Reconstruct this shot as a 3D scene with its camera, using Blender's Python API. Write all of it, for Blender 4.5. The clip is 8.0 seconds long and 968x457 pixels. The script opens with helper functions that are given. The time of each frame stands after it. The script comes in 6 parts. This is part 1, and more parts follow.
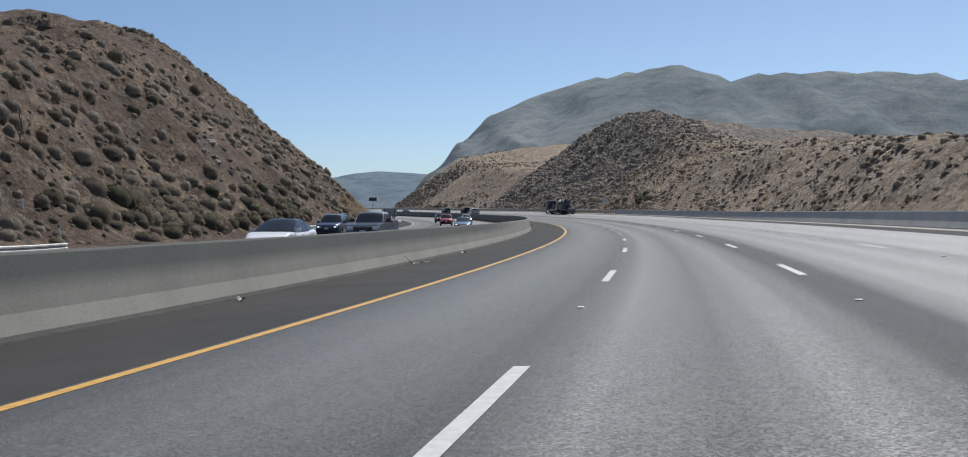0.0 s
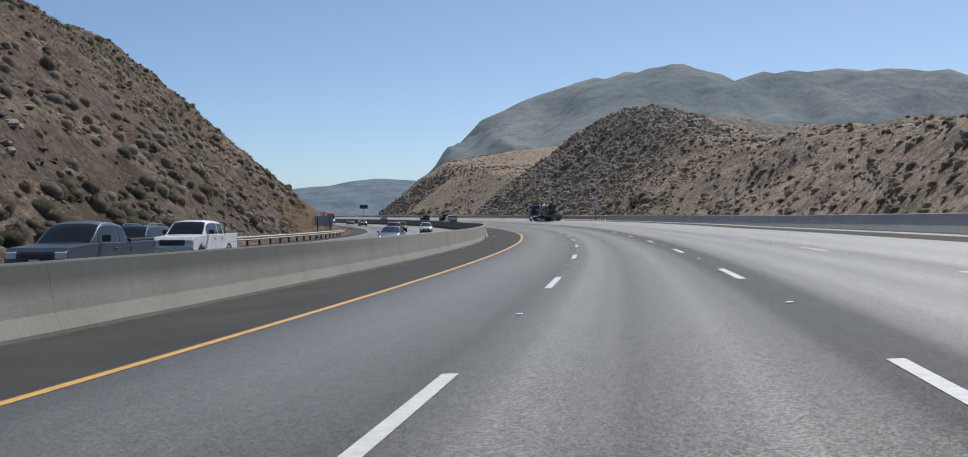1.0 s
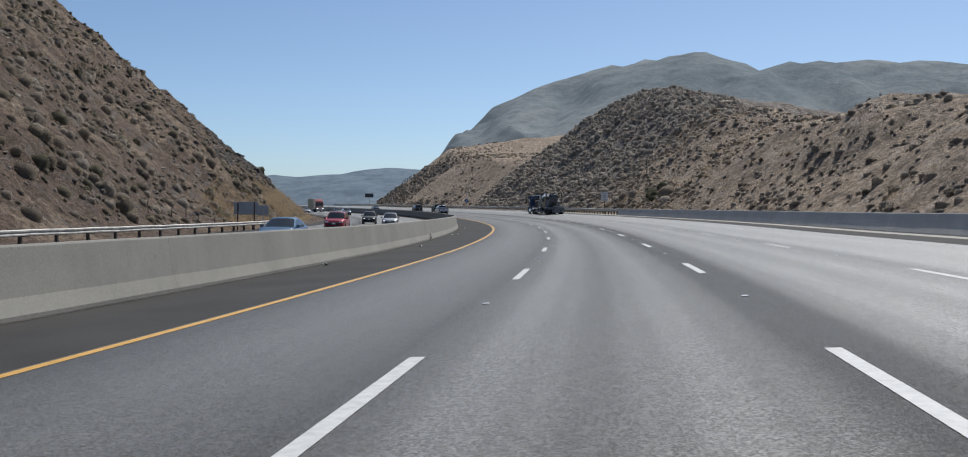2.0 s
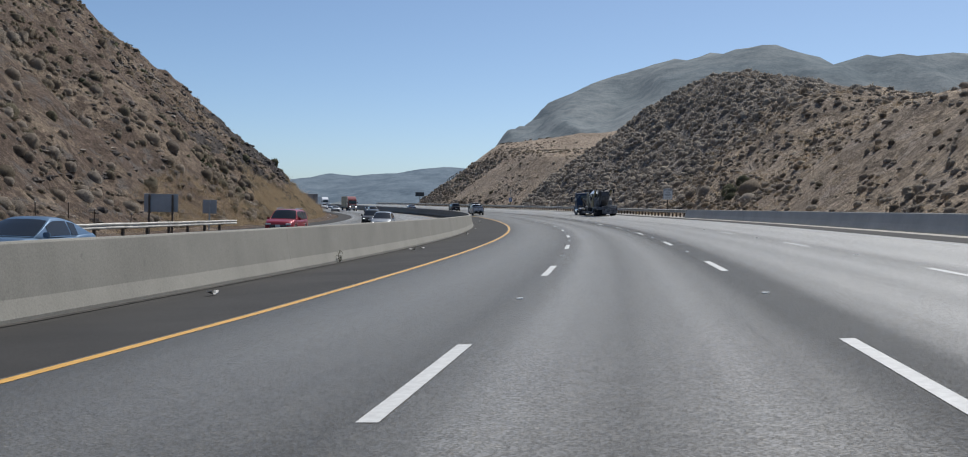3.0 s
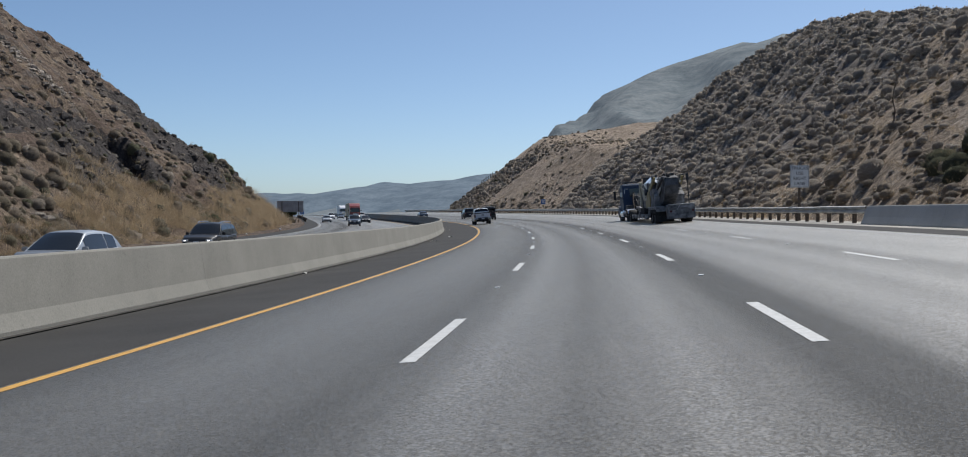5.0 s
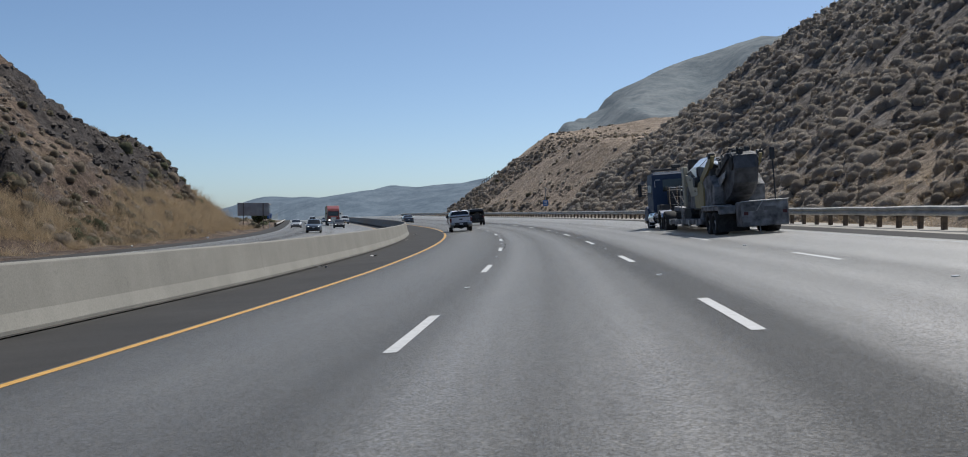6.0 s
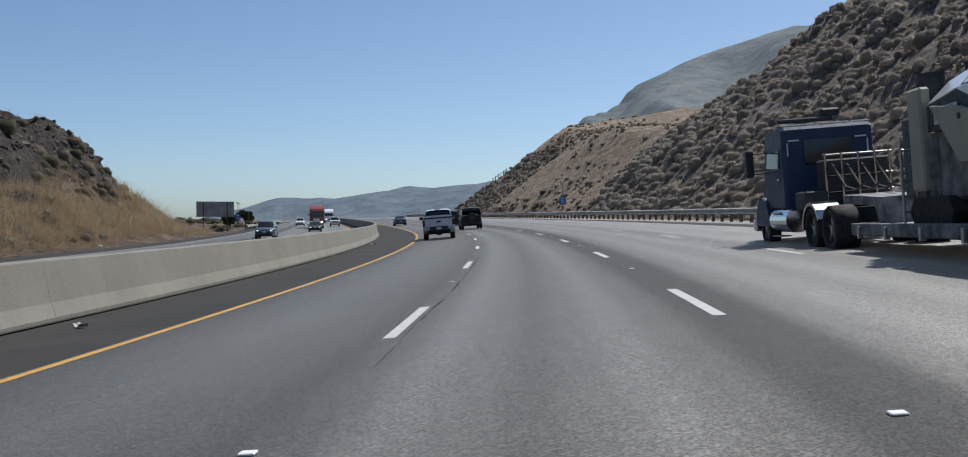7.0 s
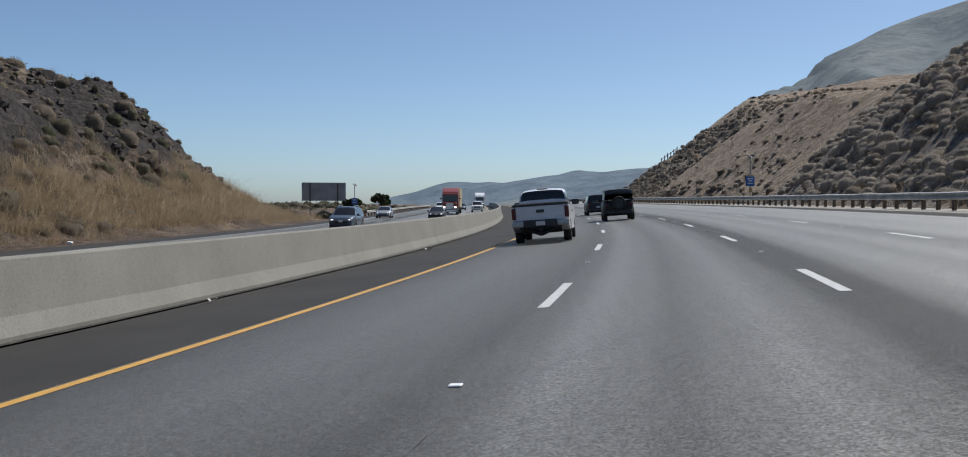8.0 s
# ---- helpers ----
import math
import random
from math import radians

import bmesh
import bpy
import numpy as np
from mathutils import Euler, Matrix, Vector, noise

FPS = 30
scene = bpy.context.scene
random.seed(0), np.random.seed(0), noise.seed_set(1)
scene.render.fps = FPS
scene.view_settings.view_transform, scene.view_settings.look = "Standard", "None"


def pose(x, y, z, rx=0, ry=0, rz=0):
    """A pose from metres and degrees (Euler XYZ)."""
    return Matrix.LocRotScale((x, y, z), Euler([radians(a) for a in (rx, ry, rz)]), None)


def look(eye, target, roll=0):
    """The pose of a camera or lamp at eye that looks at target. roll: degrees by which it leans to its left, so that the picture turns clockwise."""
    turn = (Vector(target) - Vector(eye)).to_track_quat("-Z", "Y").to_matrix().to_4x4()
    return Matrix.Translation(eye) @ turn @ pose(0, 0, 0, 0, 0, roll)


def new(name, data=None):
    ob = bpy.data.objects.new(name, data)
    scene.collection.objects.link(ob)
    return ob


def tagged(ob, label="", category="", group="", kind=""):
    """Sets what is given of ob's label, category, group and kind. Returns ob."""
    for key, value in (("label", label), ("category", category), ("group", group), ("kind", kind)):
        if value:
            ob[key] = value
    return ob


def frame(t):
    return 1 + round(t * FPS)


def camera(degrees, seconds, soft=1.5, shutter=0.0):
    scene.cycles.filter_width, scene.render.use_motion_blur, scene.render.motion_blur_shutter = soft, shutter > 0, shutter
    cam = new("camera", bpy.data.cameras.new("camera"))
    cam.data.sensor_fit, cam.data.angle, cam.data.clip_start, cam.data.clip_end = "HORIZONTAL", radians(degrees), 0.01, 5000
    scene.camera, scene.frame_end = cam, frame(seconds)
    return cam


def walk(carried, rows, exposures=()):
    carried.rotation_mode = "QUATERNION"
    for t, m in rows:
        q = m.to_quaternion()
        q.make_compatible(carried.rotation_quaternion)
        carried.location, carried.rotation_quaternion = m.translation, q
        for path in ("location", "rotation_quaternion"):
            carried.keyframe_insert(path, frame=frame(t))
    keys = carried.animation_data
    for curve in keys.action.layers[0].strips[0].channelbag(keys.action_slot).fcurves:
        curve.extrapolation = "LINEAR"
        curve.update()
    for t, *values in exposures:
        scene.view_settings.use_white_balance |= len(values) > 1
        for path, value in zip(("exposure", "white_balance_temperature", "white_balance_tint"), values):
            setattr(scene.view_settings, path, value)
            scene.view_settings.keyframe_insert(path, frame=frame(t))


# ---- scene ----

# ---- camera: a phone behind a windscreen, in the second lane, at about 29 m/s ----
cam = camera(51.57, 8.0, soft=1.0)
PATH = [
    (0, pose(1.380, 0.016, 1.307, 89.14, 0.03, 11.87)),
    (0.5, pose(1.376, 14.992, 1.317, 89.07, 0.22, 11.80)),
    (1, pose(0.948, 29.275, 1.324, 89.54, 0.52, 12.02)),
    (1.5, pose(0.107, 43.730, 1.327, 88.96, -0.82, 12.19)),
    (1.7, pose(-0.266, 49.499, 1.330, 88.99, -0.76, 12.32)),
    (2.8, pose(-3.441, 80.650, 1.336, 89.05, -1.06, 15.63)),
    (3, pose(-4.214, 86.323, 1.334, 89.03, -1.22, 16.29)),
    (3.5, pose(-6.215, 100.375, 1.339, 90.84, -1.35, 18.94)),
    (4, pose(-8.412, 113.945, 1.392, 90.45, -1.42, 20.23)),
    (4.5, pose(-10.959, 127.888, 1.449, 89.93, -0.83, 20.47)),
    (5, pose(-13.590, 141.272, 1.513, 89.35, 0.18, 19.80)),
    (6.3, pose(-22.617, 176.558, 1.653, 89.63, 0.47, 20.71)),
    (6.5, pose(-24.095, 181.612, 1.673, 89.61, 0.72, 20.84)),
    (7, pose(-28.463, 195.803, 1.729, 89.63, 0.27, 21.44)),
    (7.5, pose(-32.722, 208.719, 1.819, 89.19, 0.22, 26.44)),
    (8, pose(-37.601, 222.130, 1.911, 88.77, -0.04, 31.16)),
]
walk(cam, PATH, exposures=[(0, 0.06, 6280, 10), (8, 0.04, 6280, 10)])

# ---- light: clear midday sky, high sun ahead ----
SUN_EL, SUN_AZ = 56.0, 20.0
world = bpy.data.worlds.new("world")
scene.world = world
world.use_nodes = True
wn = world.node_tree.nodes
sky = wn.new("ShaderNodeTexSky")
sky.sky_type = "NISHITA"
sky.sun_disc = False
sky.sun_elevation, sky.sun_rotation = radians(SUN_EL), radians(SUN_AZ)
sky.altitude, sky.air_density, sky.dust_density, sky.ozone_density = 300, 0.64, 1.15, 2.4
wn["Background"].inputs["Strength"].default_value = 0.115
tint = wn.new("ShaderNodeMix")
tint.data_type, tint.blend_type = "RGBA", "MULTIPLY"
tint.inputs[0].default_value, tint.inputs[7].default_value = 1.0, (0.925, 0.985, 0.967, 1)
world.node_tree.links.new(sky.outputs["Color"], tint.inputs[6])
world.node_tree.links.new(tint.outputs[2], wn["Background"].inputs["Color"])
sun = new("sun", bpy.data.lights.new("sun", "SUN"))
sun.data.energy, sun.data.angle, sun.data.color = 4.6, radians(0.55), (1.0, 0.955, 0.88)
el, az = radians(SUN_EL), radians(SUN_AZ)
sun.matrix_world = look((0, 0, 80), (-math.sin(az) * math.cos(el), -math.cos(az) * math.cos(el), 80 - math.sin(el)))

# ---- alignment: the freeway's line, grade and bank, by s (along) and o (to the right of the first dashed line) ----
STEP = 1.0
SS = np.arange(-120, 3200.5, STEP)
KAP = np.interp(SS, [-20, 40, 90, 140, 190, 240, 280, 320, 370, 600], [1.696, 1.544, 1.319, 1.865, 1.355, 1.81, 2.05, 0.9, 0.1, 0.0]) / 1000
TH = np.concatenate([[0], np.cumsum((KAP[1:] + KAP[:-1]) / 2)]) * STEP
I0 = 120
TH -= TH[I0]
mid = (TH[1:] + TH[:-1]) / 2
RX = np.concatenate([[0], np.cumsum(-np.sin(mid))]) * STEP
RY = np.concatenate([[0], np.cumsum(np.cos(mid))]) * STEP
RX -= RX[I0]
RY -= RY[I0]
LANE, PERIOD, PHASE, DASH = 3.66, 14.63, 4.63, 3.8
EDGE_R, WALL_R, WALL_L = 10.95, 13.8, -6.92


def plan(s, o):
    """Plan position of (s, o); arrays allowed."""
    th = np.interp(s, SS, TH)
    return np.interp(s, SS, RX) + o * np.cos(th), np.interp(s, SS, RY) + o * np.sin(th)


def grade(s):
    return np.interp(s, [-20, 0, 100, 200, 350, 480, 700, 1200], [0, 0, 0, 0.367, 1.414, 2.4, 3.2, 4.0])


def bank(s):
    return np.interp(s, [0, 75, 150, 225, 300], [0.0421, 0.0522, 0.0637, 0.0724, 0.0741])


def road_z(s, o):
    s, o = np.asarray(s, float), np.asarray(o, float)
    z = grade(s) + bank(s) * np.clip(o, -7.3, 11.0)
    # the opposite carriageway lies a little lower
    z = z + 0.03 * np.clip(o - 11.0, 0, 5) + 0.004 * np.clip(o + 7.3, -20, 0) - np.interp(s, [50, 110, 200], [0.0, 0.12, 0.3]) * np.clip(-7.2 - o, 0, 1)
    return z


def heading(s):
    return math.degrees(float(np.interp(s, SS, TH)))


def spot(s, o, dz=0.0):
    x, y = plan(s, o)
    return Vector((float(x), float(y), float(road_z(s, o)) + dz))


def stand(s, o, dz=0.0, turn=0.0):
    """Pose on the road at (s, o), y along the road, leaning with its bank."""
    p = spot(s, o, dz)
    tilt = math.degrees(math.atan(float(bank(s)))) if -7.3 < o < 11.5 else 0.0
    return pose(p.x, p.y, p.z, 0, 0, heading(s)) @ pose(0, 0, 0, 0, -tilt, turn)


# ---- cheap fractal noise on arrays ----
def lattice(ix, iy, seed):
    h = (ix.astype(np.int64) * 374761393 + iy.astype(np.int64) * 668265263 + seed * 982451653) & 0x7FFFFFFF
    h = ((h ^ (h >> 13)) * 1274126177) & 0x7FFFFFFF
    return ((h ^ (h >> 16)) & 0xFFFF) / 65535.0


def vnoise(x, y, seed=0):
    ix, iy = np.floor(x), np.floor(y)
    fx, fy = x - ix, y - iy
    fx, fy = fx * fx * (3 - 2 * fx), fy * fy * (3 - 2 * fy)
    a, b = lattice(ix, iy, seed), lattice(ix + 1, iy, seed)
    c, d = lattice(ix, iy + 1, seed), lattice(ix + 1, iy + 1, seed)
    return (a + (b - a) * fx) * (1 - fy) + (c + (d - c) * fx) * fy - 0.5


def fbm(x, y, size, octaves=4, seed=0):
    out, amp, k = 0.0, 1.0, 1.0 / size
    for i in range(octaves):
        out = out + amp * vnoise(x * k, y * k, seed + i)
        amp, k = amp * 0.5, k * 2.03
    return out


# ---- terrain ----
def soft_min(a, b, k):
    h = np.clip(0.5 + 0.5 * (b - a) / k, 0, 1)
    return b + (a - b) * h - k * h * (1 - h)


HILL_TOP = ([-120, 0, 75, 110, 160, 190, 215, 240, 255, 270, 280, 290, 300, 310, 320, 330, 338, 346, 353],
            [10, 11, 15.4, 21.2, 28.3, 31.5, 36.0, 37.4, 40.5, 34.9, 24.0, 25.2, 20.0, 10.6, 12.0, 6.1, 0.6, 1.2, 0.5])
HILL_AT = [150, 200, 225, 250, 270, 285, 300, 315, 330, 342]
HILL_FOOT = [0.37, 0.59, -0.91, -1.45, -1.17, 0.35, 2.11, 2.79, 0.05, -0.28]
HILL_SLOPE = [0.861, 0.855, 0.802, 0.875, 0.801, 0.872, 0.633, 0.944, 0.901, 0.866]


def left_hill(s, o):
    toe = -30.0 - 1.5 * np.sin(s / 23.0) + np.interp(s, HILL_AT, HILL_FOOT)
    d = np.maximum(toe - o, 0)
    top, slope = np.interp(s, *HILL_TOP), np.interp(s, HILL_AT, HILL_SLOPE)
    rise = slope * d * np.clip(0.62 + 0.38 * d / 9.0, 0, 1)
    h = soft_min(rise, top + 0.16 * np.maximum(d - top / slope, 0) * np.clip(top / 12, 0, 1), 3.0)
    return np.maximum(h, 0)


def scarp(s, o):
    """Depth of the rock cut that runs down the slope, and how near (s, o) lies to its face."""
    along = ((s - 257.5) * -13.5 + (o + 44.0) * 9.0) / 263.25
    off = ((s - 257.5) * 9.0 + (o + 44.0) * 13.5) / 16.22 + 0.8 * fbm(s, o, 4.0, 3, 19)
    ends = np.clip((along + 0.15) / 0.3, 0, 1) * np.clip((1.12 - along) / 0.3, 0, 1)
    depth = np.where(off < 0, np.exp(np.minimum(off, 0) / 5.0), np.clip(1 - off / 1.1, 0, 1)) * 4.0 * ends
    return depth, ends * np.exp(-(off / 1.6) ** 2)


def rocky(s, o, h):
    """0..1 where the end of the hill is bare broken rock."""
    n = fbm(s, o, 14.0, 3, 87)
    return np.maximum(np.clip((s - 274 + 20 * n) / 10, 0, 1), np.clip((258 + 16 * n - s) / 6, 0, 1) * np.clip((s - 222 + 16 * n) / 8, 0, 1) * np.clip((13 - h) / 3, 0, 1)) * np.clip((346 - s) / 8, 0, 1) * np.clip((h - 4.0 + 5 * n) / 1.5, 0, 1) * np.clip((19 + 12 * n - h) / 3, 0, 1)


def right_spur(s, o):
    toe = 17.5 + np.maximum(s - 320, 0) * 2.6 + 0.8 * np.sin(s / 17.0)
    d = np.maximum(o - toe, 0)
    top = np.interp(s, [-120, 0, 78, 115, 165, 212, 232, 262, 287, 300, 317, 340], [5, 5, 6.5, 8.3, 10.5, 15, 18, 24, 28.5, 28.5, 23, 18])
    # a rounded brow that falls away behind
    h = soft_min(0.82 * d, top - 0.075 * np.maximum(d - top / 0.82 - 8, 0), 4.0)
    return np.maximum(h, 0)


def mid_hill(s, o):
    toe = 20.4 + np.maximum(s - 460, 0) * 2.44 + 1.0 * np.sin(s / 13.0)
    d = np.maximum(o - toe, 0)
    top = np.interp(s, [330, 376, 390, 445, 470, 490, 600], [13, 16, 17.5, 21.6, 27.2, 23.6, 23.6])
    return np.where(s > 330, np.maximum(soft_min(0.77 * d, top + 0.13 * np.clip(d - 34, 0, 40) - 0.06 * np.maximum(d - 74, 0), 1.6), 0), 0)


RIDGE = [(-166, 709, 48), (-141, 712, 66), (-110, 717, 83), (-74, 714, 94), (-44, 707, 98), (-13, 697, 100.5), (24, 694, 90), (71, 690, 90.5), (130, 702, 91.5), (190, 680, 85), (310, 600, 97), (520, 330, 110)]
FAR = [(-1500, 1500, 5), (-1183, 1806, 8), (-1105, 1860, 42), (-949, 1951, 47), (-876, 1987, 70), (-764, 2036, 82), (-640, 2040, 86), (-560, 2060, 89), (-400, 2120, 105), (0, 2250, 120)]


def ridge_height(x, y, line, near, far):
    """Height under the sloping sides of a crest line."""
    best = np.full(np.shape(x), -50.0)
    for (x0, y0, z0), (x1, y1, z1) in zip(line, line[1:]):
        dx, dy = x1 - x0, y1 - y0
        t = np.clip(((x - x0) * dx + (y - y0) * dy) / (dx * dx + dy * dy), 0, 1)
        px, py = x - (x0 + t * dx), y - (y0 + t * dy)
        side = np.where(px * dy - py * dx > 0, near, far)
        best = np.maximum(best, z0 + t * (z1 - z0) - side * np.hypot(px, py))
    return best


def terrain_parts(s, o):
    x, y = plan(s, o)
    rough = fbm(x, y, 14.0, 5, 3)
    gully = np.abs(fbm(s + 0.25 * o, o * 0.25, 9.0, 3, 11))
    lh, rh, mh = left_hill(s, o), right_spur(s, o), mid_hill(s, o)
    lh = lh + np.clip(lh / 5.0, 0, 1) * (2.6 * rough - 1.9 * gully + 0.45) + np.clip(lh / 2, 0, 1) * 0.5 * fbm(x, y, 2.2, 3, 21) - np.clip(lh / 4, 0, 1) * np.clip((s - 180) / 20, 0, 1) * (2.2 * np.abs(fbm(x, y, 7.0, 4, 29)) - 0.5)
    lh = np.where(lh > 0.5, np.maximum(lh - scarp(s, o)[0], 0.4), lh)
    # ledges in the bare rock
    tilt = lh + 0.12 * s + 1.3 * fbm(x, y, 5.0, 3, 37)
    step = np.mod(tilt / 1.7, 1.0)
    lh = lh + rocky(s, o, lh) * 1.7 * (np.clip((step - 0.62) / 0.38, 0, 1) - step + 0.25) * 0.7
    rh = rh + np.clip(rh / 5.0, 0, 1) * (2.8 * rough - 1.4 * gully + 0.3) + np.clip(rh / 2, 0, 1) * 0.4 * fbm(x, y, 2.4, 3, 23)
    mh = mh + np.clip(mh / 5.0, 0, 1) * (1.6 * fbm(x, y, 30, 4, 31) + 0.9 * rough - 0.7 * gully)
    gh = ridge_height(x, y, RIDGE, 0.36, 0.6)
    # the mountain breaks off in a steep flank towards the pass
    left = (x + 166) * -0.975 + (709 - y) * 0.221
    gh = np.minimum(gh, 52 - 1.25 * (left + 9) + 6 * fbm(x, y, 25, 3, 43))
    gh = gh + np.clip(gh / 12, 0, 1) * (5 * fbm(x, y, 120, 3, 41) + np.clip((97 - gh) / 45, 0, 1) * (4 - 26 * np.abs(fbm(x * 1.4, y * 0.5, 60, 3, 47))))
    fh = ridge_height(x, y, FAR, 0.22, 0.3)
    fh = fh + np.clip(fh / 12, 0, 1) * (26 * fbm(x, y, 330, 5, 51) - 8 * np.abs(fbm(x, y, 160, 3, 53)))
    return lh, rh, mh, gh, fh


def terrain_z(s, o):
    s, o = np.asarray(s, float), np.asarray(o, float)
    lh, rh, mh, gh, fh = terrain_parts(s, o)
    x, y = plan(s, o)
    lh = lh + 0.28 * np.clip(lh / 5, 0, 1)
    lift = np.maximum.reduce([lh, rh, mh, gh, fh, np.zeros_like(lh)])
    verge = np.maximum(np.clip((np.maximum(o - 15.2, -26.0 - o)) / 3.0, 0, 1), np.clip((s - 900) / 150, 0, 1))
    return road_z(s, o) - 0.09 * (1 - verge) + verge * (lift + 0.25 * fbm(x, y, 3.0, 3, 61) * (lift < 30))


def on_ground(s, o, dz=0.0):
    x, y = plan(s, o)
    return Vector((float(x), float(y), float(terrain_z(s, o)) + dz))


# ---- building helpers ----
def shade(me, smooth):
    me.polygons.foreach_set("use_smooth", [smooth] * len(me.polygons))


def from_arrays(name, verts, faces, material=None, smooth=False):
    """A mesh from numpy arrays: vertices (n, 3) and faces (m, 3 or 4)."""
    me = bpy.data.meshes.new(name)
    verts, faces = np.asarray(verts, np.float32), np.asarray(faces, np.int32)
    me.vertices.add(len(verts))
    me.vertices.foreach_set("co", verts.ravel())
    n = faces.shape[1]
    me.loops.add(faces.size)
    me.loops.foreach_set("vertex_index", faces.ravel())
    me.polygons.add(len(faces))
    me.polygons.foreach_set("loop_start", np.arange(0, faces.size, n, dtype=np.int32))
    me.update(calc_edges=True)
    shade(me, smooth)
    if material:
        me.materials.append(material)
    return me


def mesh_of(name, bm, material, smooth=False):
    me = bpy.data.meshes.new(name)
    bmesh.ops.recalc_face_normals(bm, faces=bm.faces)
    bm.to_mesh(me)
    bm.free()
    shade(me, smooth)
    if material:
        me.materials.append(material)
    return me


def part(name, bm, material, parent, label="", smooth=False, m=None):
    ob = new(name, mesh_of(name, bm, material, smooth) if isinstance(bm, bmesh.types.BMesh) else bm)
    ob.parent = parent
    if m is not None:
        ob.matrix_basis = m
    return tagged(ob, label)


def thing(name, m, label, category, group="", kind=""):
    ob = new(name)
    ob.empty_display_size = 0.3
    ob.matrix_basis = m
    return tagged(ob, label, category, group, kind)


def box(bm, x0, x1, y0, y1, z0, z1, bevel=0.0, segments=1, m=None):
    made = bmesh.ops.create_cube(bm, size=1.0)["verts"]
    for v in made:
        v.co = Vector((x0 + (v.co.x + 0.5) * (x1 - x0), y0 + (v.co.y + 0.5) * (y1 - y0), z0 + (v.co.z + 0.5) * (z1 - z0)))
        if m is not None:
            v.co = m @ v.co
    if bevel:
        edges = list({e for v in made for e in v.link_edges})
        bmesh.ops.bevel(bm, geom=edges, offset=bevel, segments=segments, affect="EDGES", profile=0.6)
    return bm


def rod(bm, p, q, r0, r1=None, n=8, caps=True):
    p, q = Vector(p), Vector(q)
    d = q - p
    m = Matrix.Translation((p + q) / 2) @ d.to_track_quat("Z", "Y").to_matrix().to_4x4()
    bmesh.ops.create_cone(bm, cap_ends=caps, segments=n, radius1=r0, radius2=r0 if r1 is None else r1, depth=d.length, matrix=m)
    return bm


def ribbon(name, s0, s1, offsets, material, lift=0.0, step=1.5, z_of=road_z, smooth=True):
    """A strip along the road: offsets are (o, dz) across it."""
    s = np.linspace(s0, s1, max(2, int((s1 - s0) / step) + 1))
    cols = []
    for o, dz in offsets:
        x, y = plan(s, np.full_like(s, o))
        cols.append(np.stack([x, y, z_of(s, np.full_like(s, o)) + dz + lift], -1))
    v = np.stack(cols, 1)
    n, k = v.shape[:2]
    i = np.arange(n - 1)[:, None] * k + np.arange(k - 1)[None, :]
    f = np.stack([i, i + 1, i + k + 1, i + k], -1).reshape(-1, 4)
    return from_arrays(name, v.reshape(-1, 3), f, material, smooth)


# ---- materials ----
def mat(name, build):
    m = bpy.data.materials.new(name)
    m.use_nodes = True
    nt = m.node_tree
    bsdf = nt.nodes["Principled BSDF"]
    build(nt, bsdf)
    return m


def node(nt, kind, **sets):
    n = nt.nodes.new(kind)
    for k, v in sets.items():
        n.inputs[k].default_value = v
    return n


def noise_tex(nt, scale, detail=4.0, rough=0.55, space="Object", stretch=None):
    co = nt.nodes.new("ShaderNodeTexCoord")
    n = node(nt, "ShaderNodeTexNoise", Scale=scale, Detail=detail, Roughness=rough)
    if stretch:
        mp = node(nt, "ShaderNodeMapping", Scale=stretch)
        nt.links.new(co.outputs[space], mp.inputs["Vector"])
        nt.links.new(mp.outputs["Vector"], n.inputs["Vector"])
    else:
        nt.links.new(co.outputs[space], n.inputs["Vector"])
    return n.outputs["Fac"]


def ramp(nt, fac, stops):
    r = nt.nodes.new("ShaderNodeValToRGB")
    el = r.color_ramp.elements
    while len(el) < len(stops):
        el.new(0.5)
    for e, (pos, col) in zip(el, stops):
        e.position, e.color = pos, (*col, 1) if len(col) == 3 else col
    nt.links.new(fac, r.inputs["Fac"])
    return r.outputs["Color"]


def blend(nt, a, b, fac, mode="MIX"):
    n = nt.nodes.new("ShaderNodeMix")
    n.data_type, n.blend_type = "RGBA", mode
    for name, v in ((6, a), (7, b)):
        if isinstance(v, tuple):
            n.inputs[name].default_value = (*v, 1)
        else:
            nt.links.new(v, n.inputs[name])
    if isinstance(fac, float):
        n.inputs[0].default_value = fac
    else:
        nt.links.new(fac, n.inputs[0])
    return n.outputs[2]


def bumped(nt, bsdf, height, strength, distance):
    b = node(nt, "ShaderNodeBump", Strength=strength, Distance=distance)
    nt.links.new(height, b.inputs["Height"])
    nt.links.new(b.outputs["Normal"], bsdf.inputs["Normal"])


